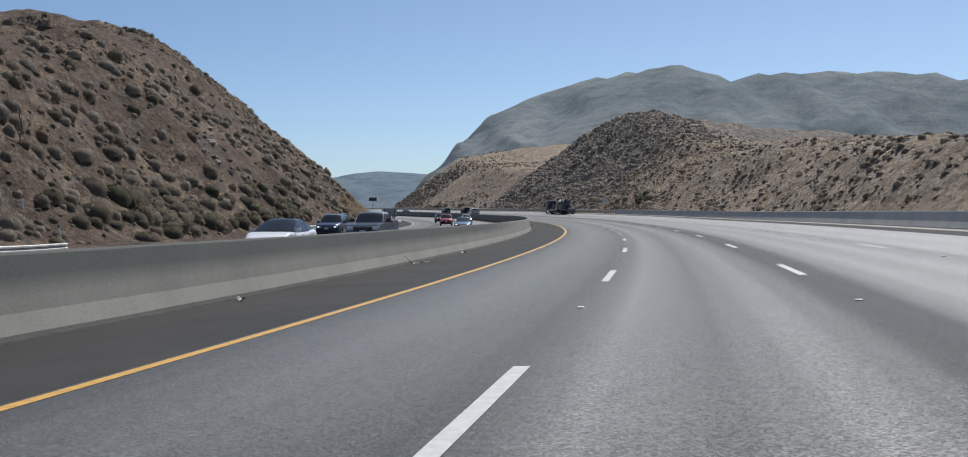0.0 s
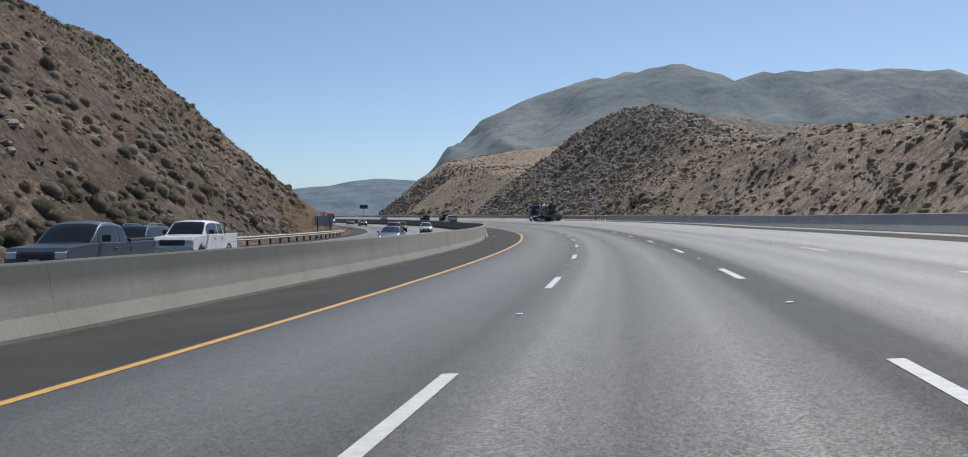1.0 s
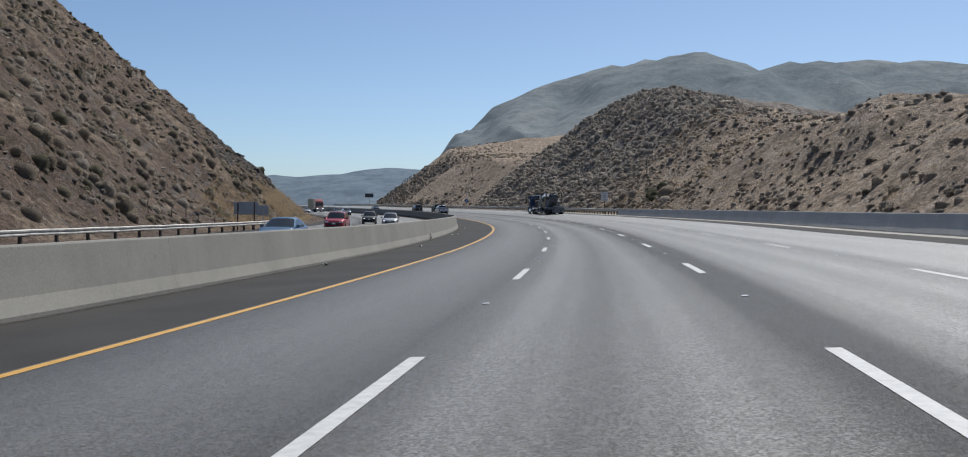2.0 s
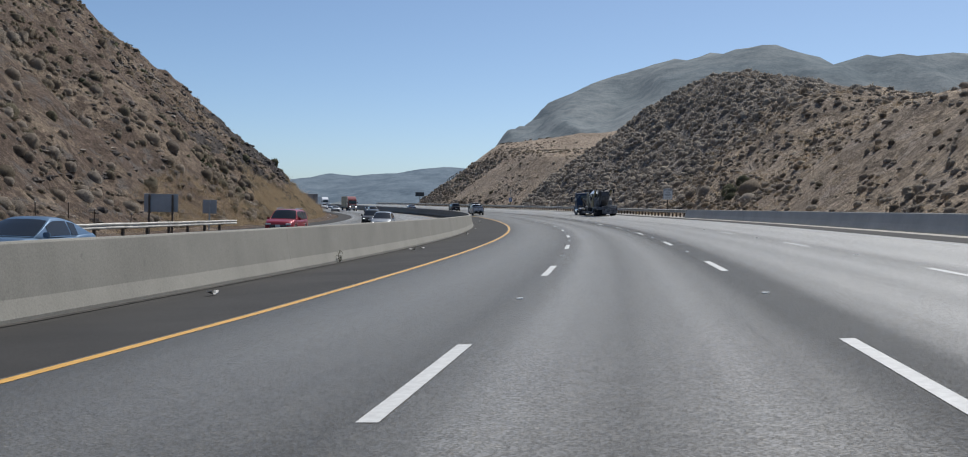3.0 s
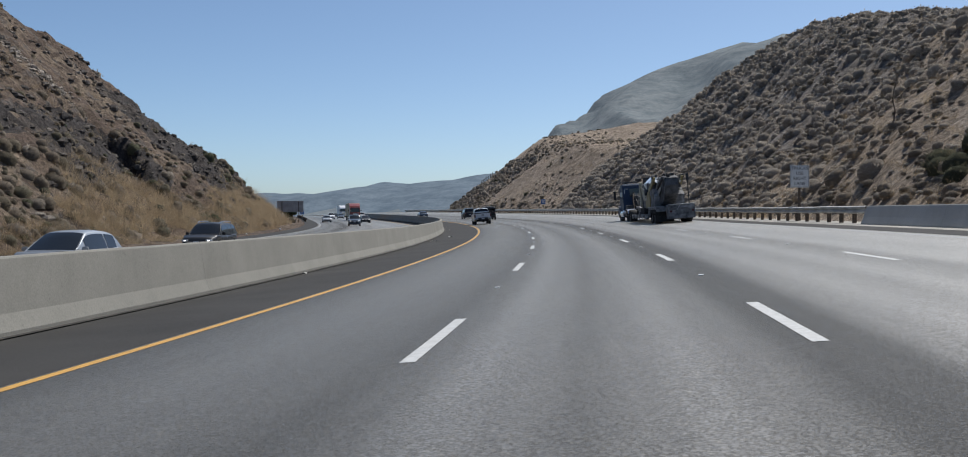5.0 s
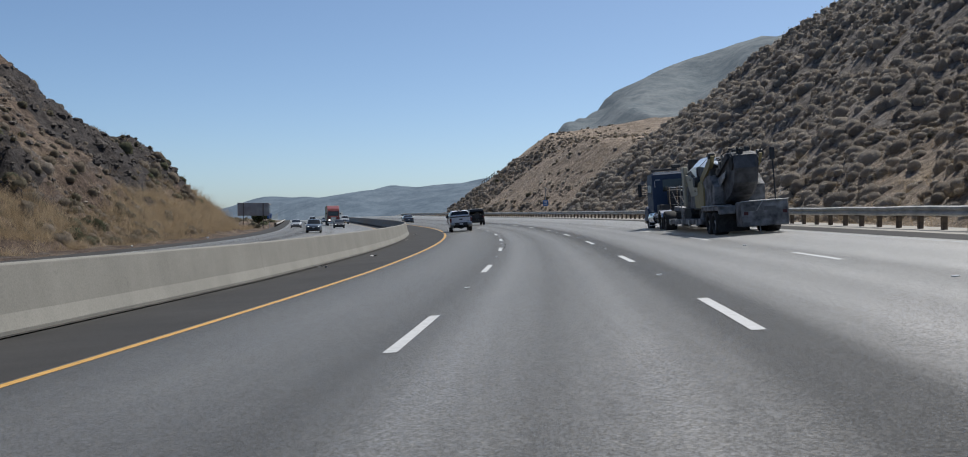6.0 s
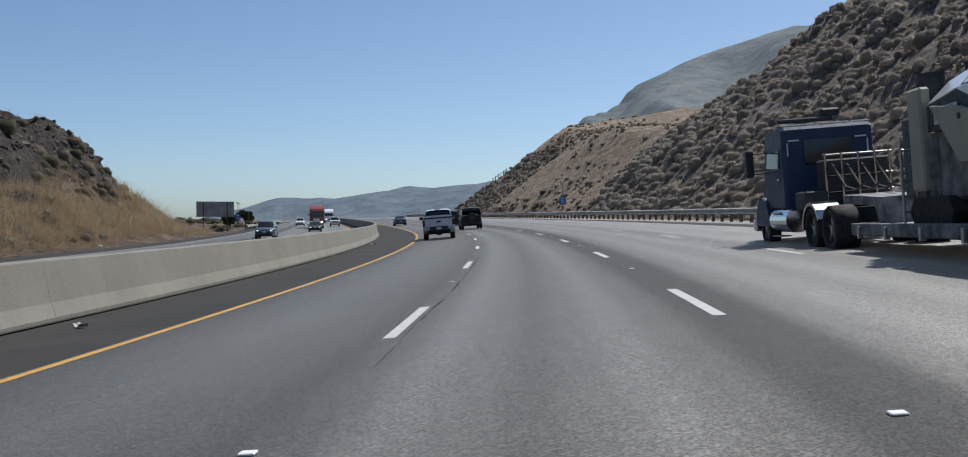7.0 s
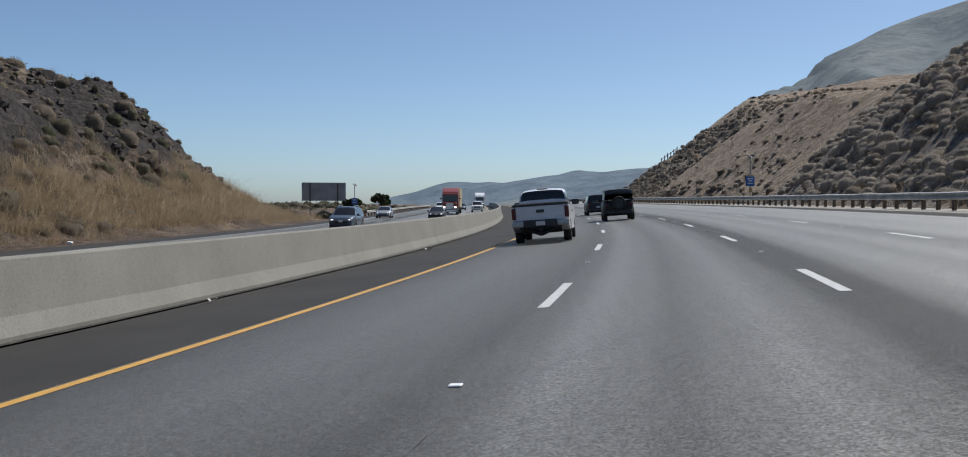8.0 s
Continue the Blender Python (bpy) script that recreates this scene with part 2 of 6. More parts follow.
def plain(name, color, rough=0.5, metal=0.0, grain=0.06, size=3.0, spec=0.5, coat=0.0):
    """Paint, rubber, metal: one colour with a little mottling and dust."""
    def build(nt, b):
        n = noise_tex(nt, size, 5.0)
        lo = tuple(max(0.0, c * (1 - grain * 3)) for c in color)
        hi = tuple(min(1.0, c * (1 + grain * 2)) for c in color)
        nt.links.new(ramp(nt, n, [(0.3, lo), (0.7, hi)]), b.inputs["Base Color"])
        r = ramp(nt, noise_tex(nt, size * 3, 3.0), [(0.3, (rough * 0.85,) * 3), (0.7, (min(1, rough * 1.15),) * 3)])
        nt.links.new(r, b.inputs["Roughness"])
        b.inputs["Metallic"].default_value = metal
        b.inputs["Specular IOR Level"].default_value = spec
        b.inputs["Coat Weight"].default_value = coat
        b.inputs["Coat Roughness"].default_value = 0.08
    return mat(name, build)


def asphalt_build(nt, b):
    co = nt.nodes.new("ShaderNodeTexCoord")
    fine = noise_tex(nt, 34.0, 5.0, 0.85)
    broad = noise_tex(nt, 0.22, 4.0, 0.6)
    at = nt.nodes.new("ShaderNodeAttribute")
    at.attribute_name = "across"
    lane = node(nt, "ShaderNodeMapRange")
    lane.inputs["From Min"].default_value, lane.inputs["From Max"].default_value = -1.2, 3.2
    nt.links.new(at.outputs["Fac"], lane.inputs["Value"])
    # polished wheel tracks between an oily strip along each lane's middle and the rough, dirty joints under the lane lines
    tracks = [(-1.1, 0.15), (-0.95, 0.3), (-0.75, 0.58), (-0.5, 0.78), (-0.35, 0.66), (-0.2, 0.5), (-0.05, 0.28), (0.05, 0.45), (0.2, 1.0), (0.33, 0.7), (0.44, 0.4), (0.55, 0.6), (0.67, 0.85),
              (0.8, 0.45), (0.95, 0.05), (1.1, 0.05), (1.25, 0.6), (1.4, 0.95), (1.6, 0.7), (1.75, 0.95), (1.9, 0.65), (2.05, 0.5), (2.25, 1.0), (2.5, 0.85), (2.75, 1.0), (3.05, 0.65)]
    unit = ramp(nt, lane.outputs["Result"], [((o + 1.2) / 4.4, (v,) * 3) for o, v in tracks])
    unit.node.color_ramp.interpolation = "EASE"
    base = ramp(nt, unit, [(0.0, (0.0175, 0.0166, 0.0145)), (0.4, (0.034, 0.0322, 0.028)), (1.0, (0.064, 0.0605, 0.0523))])
    # paler towards the right lanes: sun glare put into the base colour
    lane_glare = ramp(nt, lane.outputs["Result"], [(0.0, (0.8,) * 3), (0.28, (0.88,) * 3), (0.5, (1.0,) * 3), (0.7, (1.3,) * 3), (1.0, (1.5,) * 3)])
    base = blend(nt, base, lane_glare, 1.0, "MULTIPLY")
    base = blend(nt, base, ramp(nt, broad, [(0.3, (0.82, 0.82, 0.83)), (0.7, (1.15, 1.14, 1.12))]), 1.0, "MULTIPLY")
    # stone chips in the binder: most dull, a few pale and polished
    chip = node(nt, "ShaderNodeTexVoronoi", Scale=58.0)
    nt.links.new(co.outputs["Object"], chip.inputs["Vector"])
    pick = nt.nodes.new("ShaderNodeSeparateColor")
    nt.links.new(chip.outputs["Color"], pick.inputs[0])
    speck = ramp(nt, pick.outputs[0], [(0.0, (0.45,) * 3), (0.6, (0.85,) * 3), (0.86, (1.25, 1.24, 1.2)), (0.94, (1.9, 1.87, 1.8)), (1.0, (3.2, 3.15, 3.0))])
    patchy = ramp(nt, noise_tex(nt, 15.0, 4.0, 0.75), [(0.36, (0.7, 0.7, 0.7)), (0.64, (1.3, 1.29, 1.27))])
    base = blend(nt, base, patchy, 1.0, "MULTIPLY")
    # long faint streaks of drips and tyre marks, by the lane
    streak = noise_tex(nt, 1.0, 5.0, 0.6, "Object", (2.2, 0.05, 1.0))
    base = blend(nt, base, ramp(nt, streak, [(0.35, (0.8,) * 3), (0.65, (1.14,) * 3)]), 1.0, "MULTIPLY")
    nt.links.new(blend(nt, base, speck, 1.0, "MULTIPLY"), b.inputs["Base Color"])
    nt.links.new(ramp(nt, unit, [(0.0, (0.7,) * 3), (1.0, (0.6,) * 3)]), b.inputs["Roughness"])
    nt.links.new(ramp(nt, unit, [(0.0, (0.2,) * 3), (0.35, (0.35,) * 3), (1.0, (0.45,) * 3)]), b.inputs["Specular IOR Level"])
    b.inputs["Sheen Weight"].default_value, b.inputs["Sheen Roughness"].default_value = 0.45, 0.3
    b.inputs["Sheen Tint"].default_value = (1.0, 0.95, 0.83, 1)
    b.inputs["Specular Tint"].default_value = (1.0, 0.93, 0.8, 1)
    # polished stone tops: a thin glaze, strongest in the wheel tracks and the lorry lanes
    glaze = ramp(nt, unit, [(0.0, (0.2,) * 3), (0.4, (0.5,) * 3), (1.0, (0.92,) * 3)])
    glaze = blend(nt, glaze, ramp(nt, pick.outputs[2], [(0.0, (0.35,) * 3), (0.5, (1.0,) * 3), (0.85, (2.4,) * 3)]), 1.0, "MULTIPLY")
    nt.links.new(blend(nt, glaze, lane_glare, 1.0, "MULTIPLY"), b.inputs["Coat Weight"])
    b.inputs["Coat Roughness"].default_value, b.inputs["Coat IOR"].default_value = 0.72, 1.6
    relief = nt.nodes.new("ShaderNodeMath")
    relief.operation = "ADD"
    nt.links.new(fine, relief.inputs[0])
    nt.links.new(pick.outputs[1], relief.inputs[1])
    bumped(nt, b, relief.outputs[0], 0.7, 0.016)


def shoulder_build(nt, b):
    fine = noise_tex(nt, 40.0, 6.0, 0.7)
    broad = noise_tex(nt, 0.4, 5.0, 0.6)
    base = ramp(nt, broad, [(0.3, (0.028, 0.0265, 0.0248)), (0.7, (0.046, 0.0435, 0.0402))])
    nt.links.new(blend(nt, base, ramp(nt, fine, [(0.35, (0.7,) * 3), (0.7, (1.4,) * 3)]), 1.0, "MULTIPLY"), b.inputs["Base Color"])
    b.inputs["Roughness"].default_value = 0.85
    b.inputs["Specular IOR Level"].default_value = 0.22
    bumped(nt, b, fine, 0.3, 0.01)


def concrete_build(tint, grime_shade=False):
    def build(nt, b):
        broad = noise_tex(nt, 0.5, 6.0, 0.6)
        streak = noise_tex(nt, 1.0, 5.0, 0.65, "Object", (2.6, 2.6, 0.35))
        fine = noise_tex(nt, 30.0, 5.0, 0.7)
        base = ramp(nt, broad, [(0.3, tuple(c * 0.8 for c in tint)), (0.7, tint)])
        base = blend(nt, base, ramp(nt, streak, [(0.35, (0.7, 0.69, 0.66)), (0.6, (1.0, 1.0, 1.0))]), 0.16, "MULTIPLY")
        pits = ramp(nt, noise_tex(nt, 5.0, 6.0, 0.75), [(0.3, (0.6, 0.6, 0.6)), (0.4, (1, 1, 1))])
        base = blend(nt, base, pits, 0.5, "MULTIPLY")
        if grime_shade:
            # grime on the upper face of the first lengths, its shade painted in too
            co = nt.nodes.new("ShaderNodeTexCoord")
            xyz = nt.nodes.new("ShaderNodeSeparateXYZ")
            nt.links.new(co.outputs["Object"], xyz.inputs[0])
            early_run = node(nt, "ShaderNodeMapRange")
            early_run.inputs["From Min"].default_value, early_run.inputs["From Max"].default_value = 76.0, 50.0
            nt.links.new(xyz.outputs["Y"], early_run.inputs["Value"])
            upper_face = node(nt, "ShaderNodeMapRange")
            upper_face.inputs["From Min"].default_value, upper_face.inputs["From Max"].default_value = 0.22, 0.5
            nt.links.new(xyz.outputs["Z"], upper_face.inputs["Value"])
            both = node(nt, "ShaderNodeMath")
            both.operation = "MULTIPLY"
            nt.links.new(early_run.outputs["Result"], both.inputs[0])
            nt.links.new(upper_face.outputs["Result"], both.inputs[1])
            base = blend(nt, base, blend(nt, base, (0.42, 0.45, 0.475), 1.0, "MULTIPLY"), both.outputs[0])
        nt.links.new(blend(nt, base, ramp(nt, fine, [(0.3, (0.8,) * 3), (0.7, (1.13,) * 3)]), 1.0, "MULTIPLY"), b.inputs["Base Color"])
        b.inputs["Roughness"].default_value = 0.9
        bumped(nt, b, fine, 0.25, 0.006)
    return build


def ground_build(dirt, straw, rock, straw_at):
    """Dry hillside: soil, dead grass and broken rock in patches."""
    def build(nt, b):
        patch = noise_tex(nt, 0.11, 7.0, 0.62)
        tuft = noise_tex(nt, 1.3, 7.0, 0.75)
        clod = noise_tex(nt, 3.2, 6.0, 0.75)
        fine = noise_tex(nt, 11.0, 5.0, 0.75)
        soil = ramp(nt, tuft, [(0.35, tuple(c * 0.5 for c in dirt)), (0.62, dirt)])
        dead = ramp(nt, tuft, [(0.35, tuple(c * 0.55 for c in straw)), (0.62, straw)])
        mix = ramp(nt, patch, [(straw_at - 0.06, (0, 0, 0)), (straw_at + 0.08, (1, 1, 1))])
        col = blend(nt, soil, dead, mix)
        stones = ramp(nt, noise_tex(nt, 0.33, 6.0, 0.72), [(0.53, (0, 0, 0)), (0.6, (1, 1, 1))])
        col = blend(nt, col, rock, stones)
        scrub = ramp(nt, noise_tex(nt, 0.75, 5.0, 0.7), [(0.5, (0, 0, 0)), (0.57, (1, 1, 1))])
        col = blend(nt, col, tuple(c * 0.55 for c in dirt), scrub)
        col = blend(nt, col, ramp(nt, clod, [(0.36, (0.5,) * 3), (0.5, (0.95,) * 3), (0.64, (1.4,) * 3)]), 1.0, "MULTIPLY")
        col = blend(nt, col, ramp(nt, fine, [(0.34, (0.6,) * 3), (0.66, (1.4,) * 3)]), 1.0, "MULTIPLY")
        nt.links.new(col, b.inputs["Base Color"])
        b.inputs["Roughness"].default_value = 0.95
        b.inputs["Specular IOR Level"].default_value = 0.15
        bumped(nt, b, clod, 0.8, 0.5)
    return build


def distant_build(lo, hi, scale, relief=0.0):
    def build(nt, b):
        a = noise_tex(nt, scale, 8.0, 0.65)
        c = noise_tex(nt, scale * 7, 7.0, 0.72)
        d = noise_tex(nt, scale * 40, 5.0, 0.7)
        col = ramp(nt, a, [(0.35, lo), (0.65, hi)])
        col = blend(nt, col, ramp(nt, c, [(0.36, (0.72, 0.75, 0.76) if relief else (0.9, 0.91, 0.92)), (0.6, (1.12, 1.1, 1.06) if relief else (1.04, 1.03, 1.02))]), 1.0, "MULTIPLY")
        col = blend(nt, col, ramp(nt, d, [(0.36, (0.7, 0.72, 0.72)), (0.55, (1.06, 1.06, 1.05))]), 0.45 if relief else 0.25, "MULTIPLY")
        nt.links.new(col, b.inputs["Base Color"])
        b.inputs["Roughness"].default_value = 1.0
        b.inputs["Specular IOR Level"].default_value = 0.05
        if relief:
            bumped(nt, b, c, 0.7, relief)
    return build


M_ASPHALT = mat("asphalt", asphalt_build)
M_SHOULDER = mat("shoulder_asphalt", shoulder_build)
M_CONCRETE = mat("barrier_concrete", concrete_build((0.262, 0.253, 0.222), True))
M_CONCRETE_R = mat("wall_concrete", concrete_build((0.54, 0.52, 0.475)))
M_APRON = mat("apron_concrete", concrete_build((0.36, 0.34, 0.30)))
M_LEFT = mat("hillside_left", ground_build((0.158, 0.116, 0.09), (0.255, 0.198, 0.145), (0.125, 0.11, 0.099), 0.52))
# right hillside soil lightened: windscreen haze is put into its colours
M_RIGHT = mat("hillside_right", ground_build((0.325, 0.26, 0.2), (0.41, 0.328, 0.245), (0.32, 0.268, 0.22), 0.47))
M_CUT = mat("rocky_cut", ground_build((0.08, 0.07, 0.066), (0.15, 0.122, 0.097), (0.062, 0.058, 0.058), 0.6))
M_BRUSH = mat("hillside_brush", ground_build((0.22, 0.192, 0.168), (0.3, 0.26, 0.22), (0.25, 0.225, 0.2), 0.5))
M_MID = mat("hillside_tan", ground_build((0.31, 0.243, 0.182), (0.385, 0.305, 0.23), (0.31, 0.255, 0.205), 0.45))
# bluish greys: aerial haze is put into the colours of both ranges
M_HIGH = mat("mountain_scrub_hazed", distant_build((0.136, 0.162, 0.18), (0.192, 0.212, 0.224), 0.012, 1.5))
M_FAR = mat("distant_range_hazed", distant_build((0.121, 0.156, 0.196), (0.142, 0.178, 0.216), 0.004, 1.6))
M_SEAM = plain("joint_tar", (0.03, 0.0285, 0.026), 0.85, grain=0.15, size=25.0, spec=0.2)
M_WHITE = plain("marking_white", (0.47, 0.47, 0.455), 0.6, grain=0.05, size=9.0)
M_YELLOW = plain("marking_yellow", (0.52, 0.29, 0.06), 0.6, grain=0.06, size=7.0)

# ---- ground: one sheet out to the horizon ----
def spread(near, step, far, growth):
    out, v = [], near
    while v < far:
        step *= growth
        v += step
        out.append(v)
    return out


s_ax = np.array([-119.0, -100, -80, -60, -45, -30] + list(np.arange(-20, 200, 1.25)) + list(np.arange(200.5, 346, 0.75)) + list(np.arange(347, 372, 1.25)) + spread(372, 1.4, 3150, 1.055))
o_ax = np.array(list(-np.array(spread(92, 1.6, 330, 1.14)))[::-1] + list(np.arange(-92, -62, 1.15)) + list(np.arange(-61.5, -29, 0.7)) + list(np.arange(-28.2, 96, 1.15)) + spread(96, 1.3, 2600, 1.05))
gs, go = np.meshgrid(s_ax, o_ax, indexing="ij")
gx, gy = plan(gs, go)
gz = terrain_z(gs, go)
n, k = gs.shape
idx = np.arange(n - 1)[:, None] * k + np.arange(k - 1)[None, :]
quads = np.stack([idx, idx + 1, idx + k + 1, idx + k], -1).reshape(-1, 4)
ground_mesh = from_arrays("ground", np.stack([gx, gy, gz], -1).reshape(-1, 3), quads, None, True)
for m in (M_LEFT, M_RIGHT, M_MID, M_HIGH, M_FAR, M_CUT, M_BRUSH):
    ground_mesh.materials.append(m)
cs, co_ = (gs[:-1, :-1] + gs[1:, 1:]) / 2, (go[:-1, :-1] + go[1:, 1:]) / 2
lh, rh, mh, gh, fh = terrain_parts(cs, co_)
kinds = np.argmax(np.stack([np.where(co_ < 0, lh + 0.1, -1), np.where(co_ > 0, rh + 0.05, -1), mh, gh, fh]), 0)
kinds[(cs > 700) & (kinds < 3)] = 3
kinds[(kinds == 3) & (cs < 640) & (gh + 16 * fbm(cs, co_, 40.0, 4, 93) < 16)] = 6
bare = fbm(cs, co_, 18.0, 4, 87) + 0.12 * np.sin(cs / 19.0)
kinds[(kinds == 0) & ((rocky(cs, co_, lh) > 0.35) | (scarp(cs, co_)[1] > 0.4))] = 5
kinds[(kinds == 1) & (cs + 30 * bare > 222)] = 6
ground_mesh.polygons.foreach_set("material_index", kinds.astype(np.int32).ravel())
ground = tagged(new("ground", ground_mesh), "dry brown hills with a freeway cutting through the pass", "ground", kind="structure")

# ---- carriageways ----
def road_sheet(name, s0, s1, o0, o1, zero, material, lift=0.0):
    me = ribbon(name, s0, s1, [(o, 0.0) for o in np.linspace(o0, o1, int((o1 - o0) / 0.45) + 2)], material, lift, 2.5)
    return me


def with_across(me, columns, o0, o1, zero):
    across = (np.linspace(o0, o1, columns) - zero) / LANE
    at = me.attributes.new("across", "FLOAT", "POINT")
    at.data.foreach_set("value", np.tile(across, len(me.vertices) // columns).astype(np.float32))
    return me


S0, S1 = -60.0, 1150.0
def carriageway(name, o0, o1, zero, label):
    cols = int((o1 - o0) / 0.45) + 2
    me = with_across(road_sheet(name, S0, S1, o0, o1, zero, M_ASPHALT), cols, o0, o1, zero)
    return tagged(new(name, me), label, "road", kind="structure")


road = carriageway("road", -3.8, EDGE_R + 0.5, 0.0, "four-lane grey asphalt freeway carriageway with polished wheel tracks")
road_opposite = carriageway("road_opposite", -23.9, -8.75, -23.5, "grey asphalt opposite carriageway beyond the median wall")
for nm, a, b_, lab in (("shoulder_median", WALL_L - 0.4, -3.8, "dark asphalt inner shoulder along the median wall"), ("shoulder_outer", EDGE_R + 0.5, WALL_R - 0.6, "asphalt outer shoulder"),
                       ("shoulder_opposite_inner", -8.75, -7.6, "narrow asphalt shoulder behind the median wall"), ("shoulder_opposite_outer", -26.2, -23.9, "asphalt shoulder of the opposite carriageway")):
    tagged(new(nm, ribbon(nm, S0, S1, [(a, 0), ((a + b_) / 2, 0), (b_, 0)], M_SHOULDER, 0.0, 2.5)), lab, "shoulder", kind="structure")
tagged(new("shoulder_apron", ribbon("shoulder_apron", S0, 500, [(WALL_R - 0.6, 0.0), (WALL_R + 0.05, 0.02), (WALL_R + 1.6, 0.03)], M_APRON, 0.0, 2.5)), "pale concrete gutter at the foot of the outer wall", "gutter", kind="structure")

# ---- markings ----
def stripe(name, o, w, material, s0, s1, label):
    ob = part(name, ribbon(name, s0, s1, [(o - w / 2, 0.005), (o + w / 2, 0.005)], material, 0.0, 2.0), None, road if o > -7.5 else road_opposite, label)
    return ob


stripe("edge_line", -LANE, 0.15, M_YELLOW, S0, 900, "solid yellow edge line")
stripe("edge_line", EDGE_R, 0.15, M_WHITE, S0, 900, "solid white edge line")
stripe("edge_line", -9.1, 0.15, M_YELLOW, S0, 900, "solid yellow edge line")
stripe("edge_line", -23.5, 0.15, M_WHITE, S0, 900, "solid white edge line")
for line in (0, 1, 2):
    for i in range(-3, 44):
        s0 = PHASE + PERIOD * i - (4.6 if line == 2 else 0)
        part("lane_dash", ribbon("lane_dash", s0, s0 + DASH, [(line * LANE - 0.075, 0.005), (line * LANE + 0.075, 0.005)], M_WHITE, 0.0, 1.3), None, road)
for line in (1, 2, 3):
    for i in range(-2, 40):
        s0 = PHASE + PERIOD * i + 3
        part("lane_dash", ribbon("lane_dash", s0, s0 + DASH, [(-9.1 - line * 3.6 - 0.075, 0.005), (-9.1 - line * 3.6 + 0.075, 0.005)], M_WHITE, 0.0, 1.3), None, road_opposite)

# thin dark line along the foot of the median wall
M_FOOT_LINE = plain("foot_dark", (0.035, 0.031, 0.026), 0.95, 0.0, 0.35, 4.0)
tagged(new("grit_line", ribbon("grit_line", S0, 620, [(WALL_L - 0.02, 0.012), (WALL_L + 0.06, 0.01), (WALL_L + 0.13, 0.004)], M_FOOT_LINE, 0.0, 2.5)), "dark line along the foot of the median wall", "dirt", kind="structure")

# ---- median wall: cast in lengths, the lower part sloped ----
def wall_ring(side, foot, height, top_w):
    """Cross-section of a barrier as (offset, height), from its near foot over the top to the far foot."""
    h = height
    return [(0, -0.08), (0, 0.07), (-0.11 * side, 0.33), (-0.24 * side, h - 0.03), (-0.26 * side, h), (-(0.26 + top_w) * side, h), (-(0.28 + top_w) * side, h - 0.03),
            (-(0.41 + top_w) * side, 0.33), (-(0.52 + top_w) * side, 0.07), (-(0.52 + top_w) * side, -0.08)]


def wall_piece(name, s0, s1, foot, side, height, material, top_w=0.16):
    ring = wall_ring(side, foot, height, top_w)
    s = np.linspace(s0, s1, max(2, int((s1 - s0) / 2.0) + 1))
    base = road_z(s, np.full_like(s, foot))
    v = []
    for do, dz in ring:
        x, y = plan(s, np.full_like(s, foot + do))
        grow = np.interp(s, [60, 130, 160, 200], [1.0, 1.065, 1.07, 1.0]) if side > 0 and dz > 0.5 else 1.0
        v.append(np.stack([x, y, base + dz * grow + 0.004 * np.sin(s * 1.7 + dz * 5)], -1))
    v = np.stack(v, 1)
    n, k = v.shape[:2]
    idx = np.arange(n - 1)[:, None] * k + np.arange(k - 1)[None, :]
    f = np.stack([idx, idx + 1, idx + k + 1, idx + k], -1).reshape(-1, 4).tolist()
    f += [list(range(k))[::-1], [(n - 1) * k + i for i in range(k)]]
    me = bpy.data.meshes.new(name)
    me.from_pydata(v.reshape(-1, 3).tolist(), [], f)
    bm = bmesh.new()
    bm.from_mesh(me)
    return mesh_of(name, bm, material)


median = tagged(thing("median_wall", Matrix.Identity(4), "long grey concrete median wall with a sloped foot", "barrier", kind="structure"))
cut = S0
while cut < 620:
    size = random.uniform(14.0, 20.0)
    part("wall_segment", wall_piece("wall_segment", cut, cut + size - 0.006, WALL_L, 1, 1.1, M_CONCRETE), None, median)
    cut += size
outer = tagged(thing("outer_wall", Matrix.Identity(4), "low weathered concrete wall along the outer shoulder", "barrier", kind="structure"))
cut = S0
while cut < 184:
    size = min(random.uniform(14.0, 20.0), 185 - cut)
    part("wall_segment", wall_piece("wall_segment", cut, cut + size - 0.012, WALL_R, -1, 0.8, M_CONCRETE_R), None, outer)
    cut += size

# ---- more materials ----
M_STEEL = plain("galvanised_steel", (0.42, 0.43, 0.43), 0.45, 0.85, 0.08, 2.0)
M_RAIL = plain("weathered_rail", (0.47, 0.455, 0.42), 0.6, 0.3, 0.12, 1.5)
M_POST = plain("weathered_timber", (0.13, 0.10, 0.075), 0.9, 0.0, 0.15, 6.0)
M_SIGN_BACK = plain("sign_back_aluminium", (0.4, 0.41, 0.42), 0.6, 0.4, 0.05, 1.0)
M_SIGN_WHITE = plain("sign_white", (0.74, 0.75, 0.74), 0.5, 0.0, 0.03, 1.0)
M_SIGN_BLUE = plain("sign_blue", (0.03, 0.14, 0.42), 0.5, 0.0, 0.04, 1.0)
M_INK = plain("sign_black", (0.015, 0.015, 0.017), 0.6)
M_BOARD = plain("board_back_brown", (0.36, 0.345, 0.335), 0.8, 0.0, 0.1, 0.8)
M_TYRE = plain("tyre_rubber", (0.045, 0.044, 0.043), 0.85, 0.0, 0.15, 8.0, 0.3)
M_RIM = plain("alloy_rim", (0.42, 0.42, 0.43), 0.35, 0.9, 0.06)
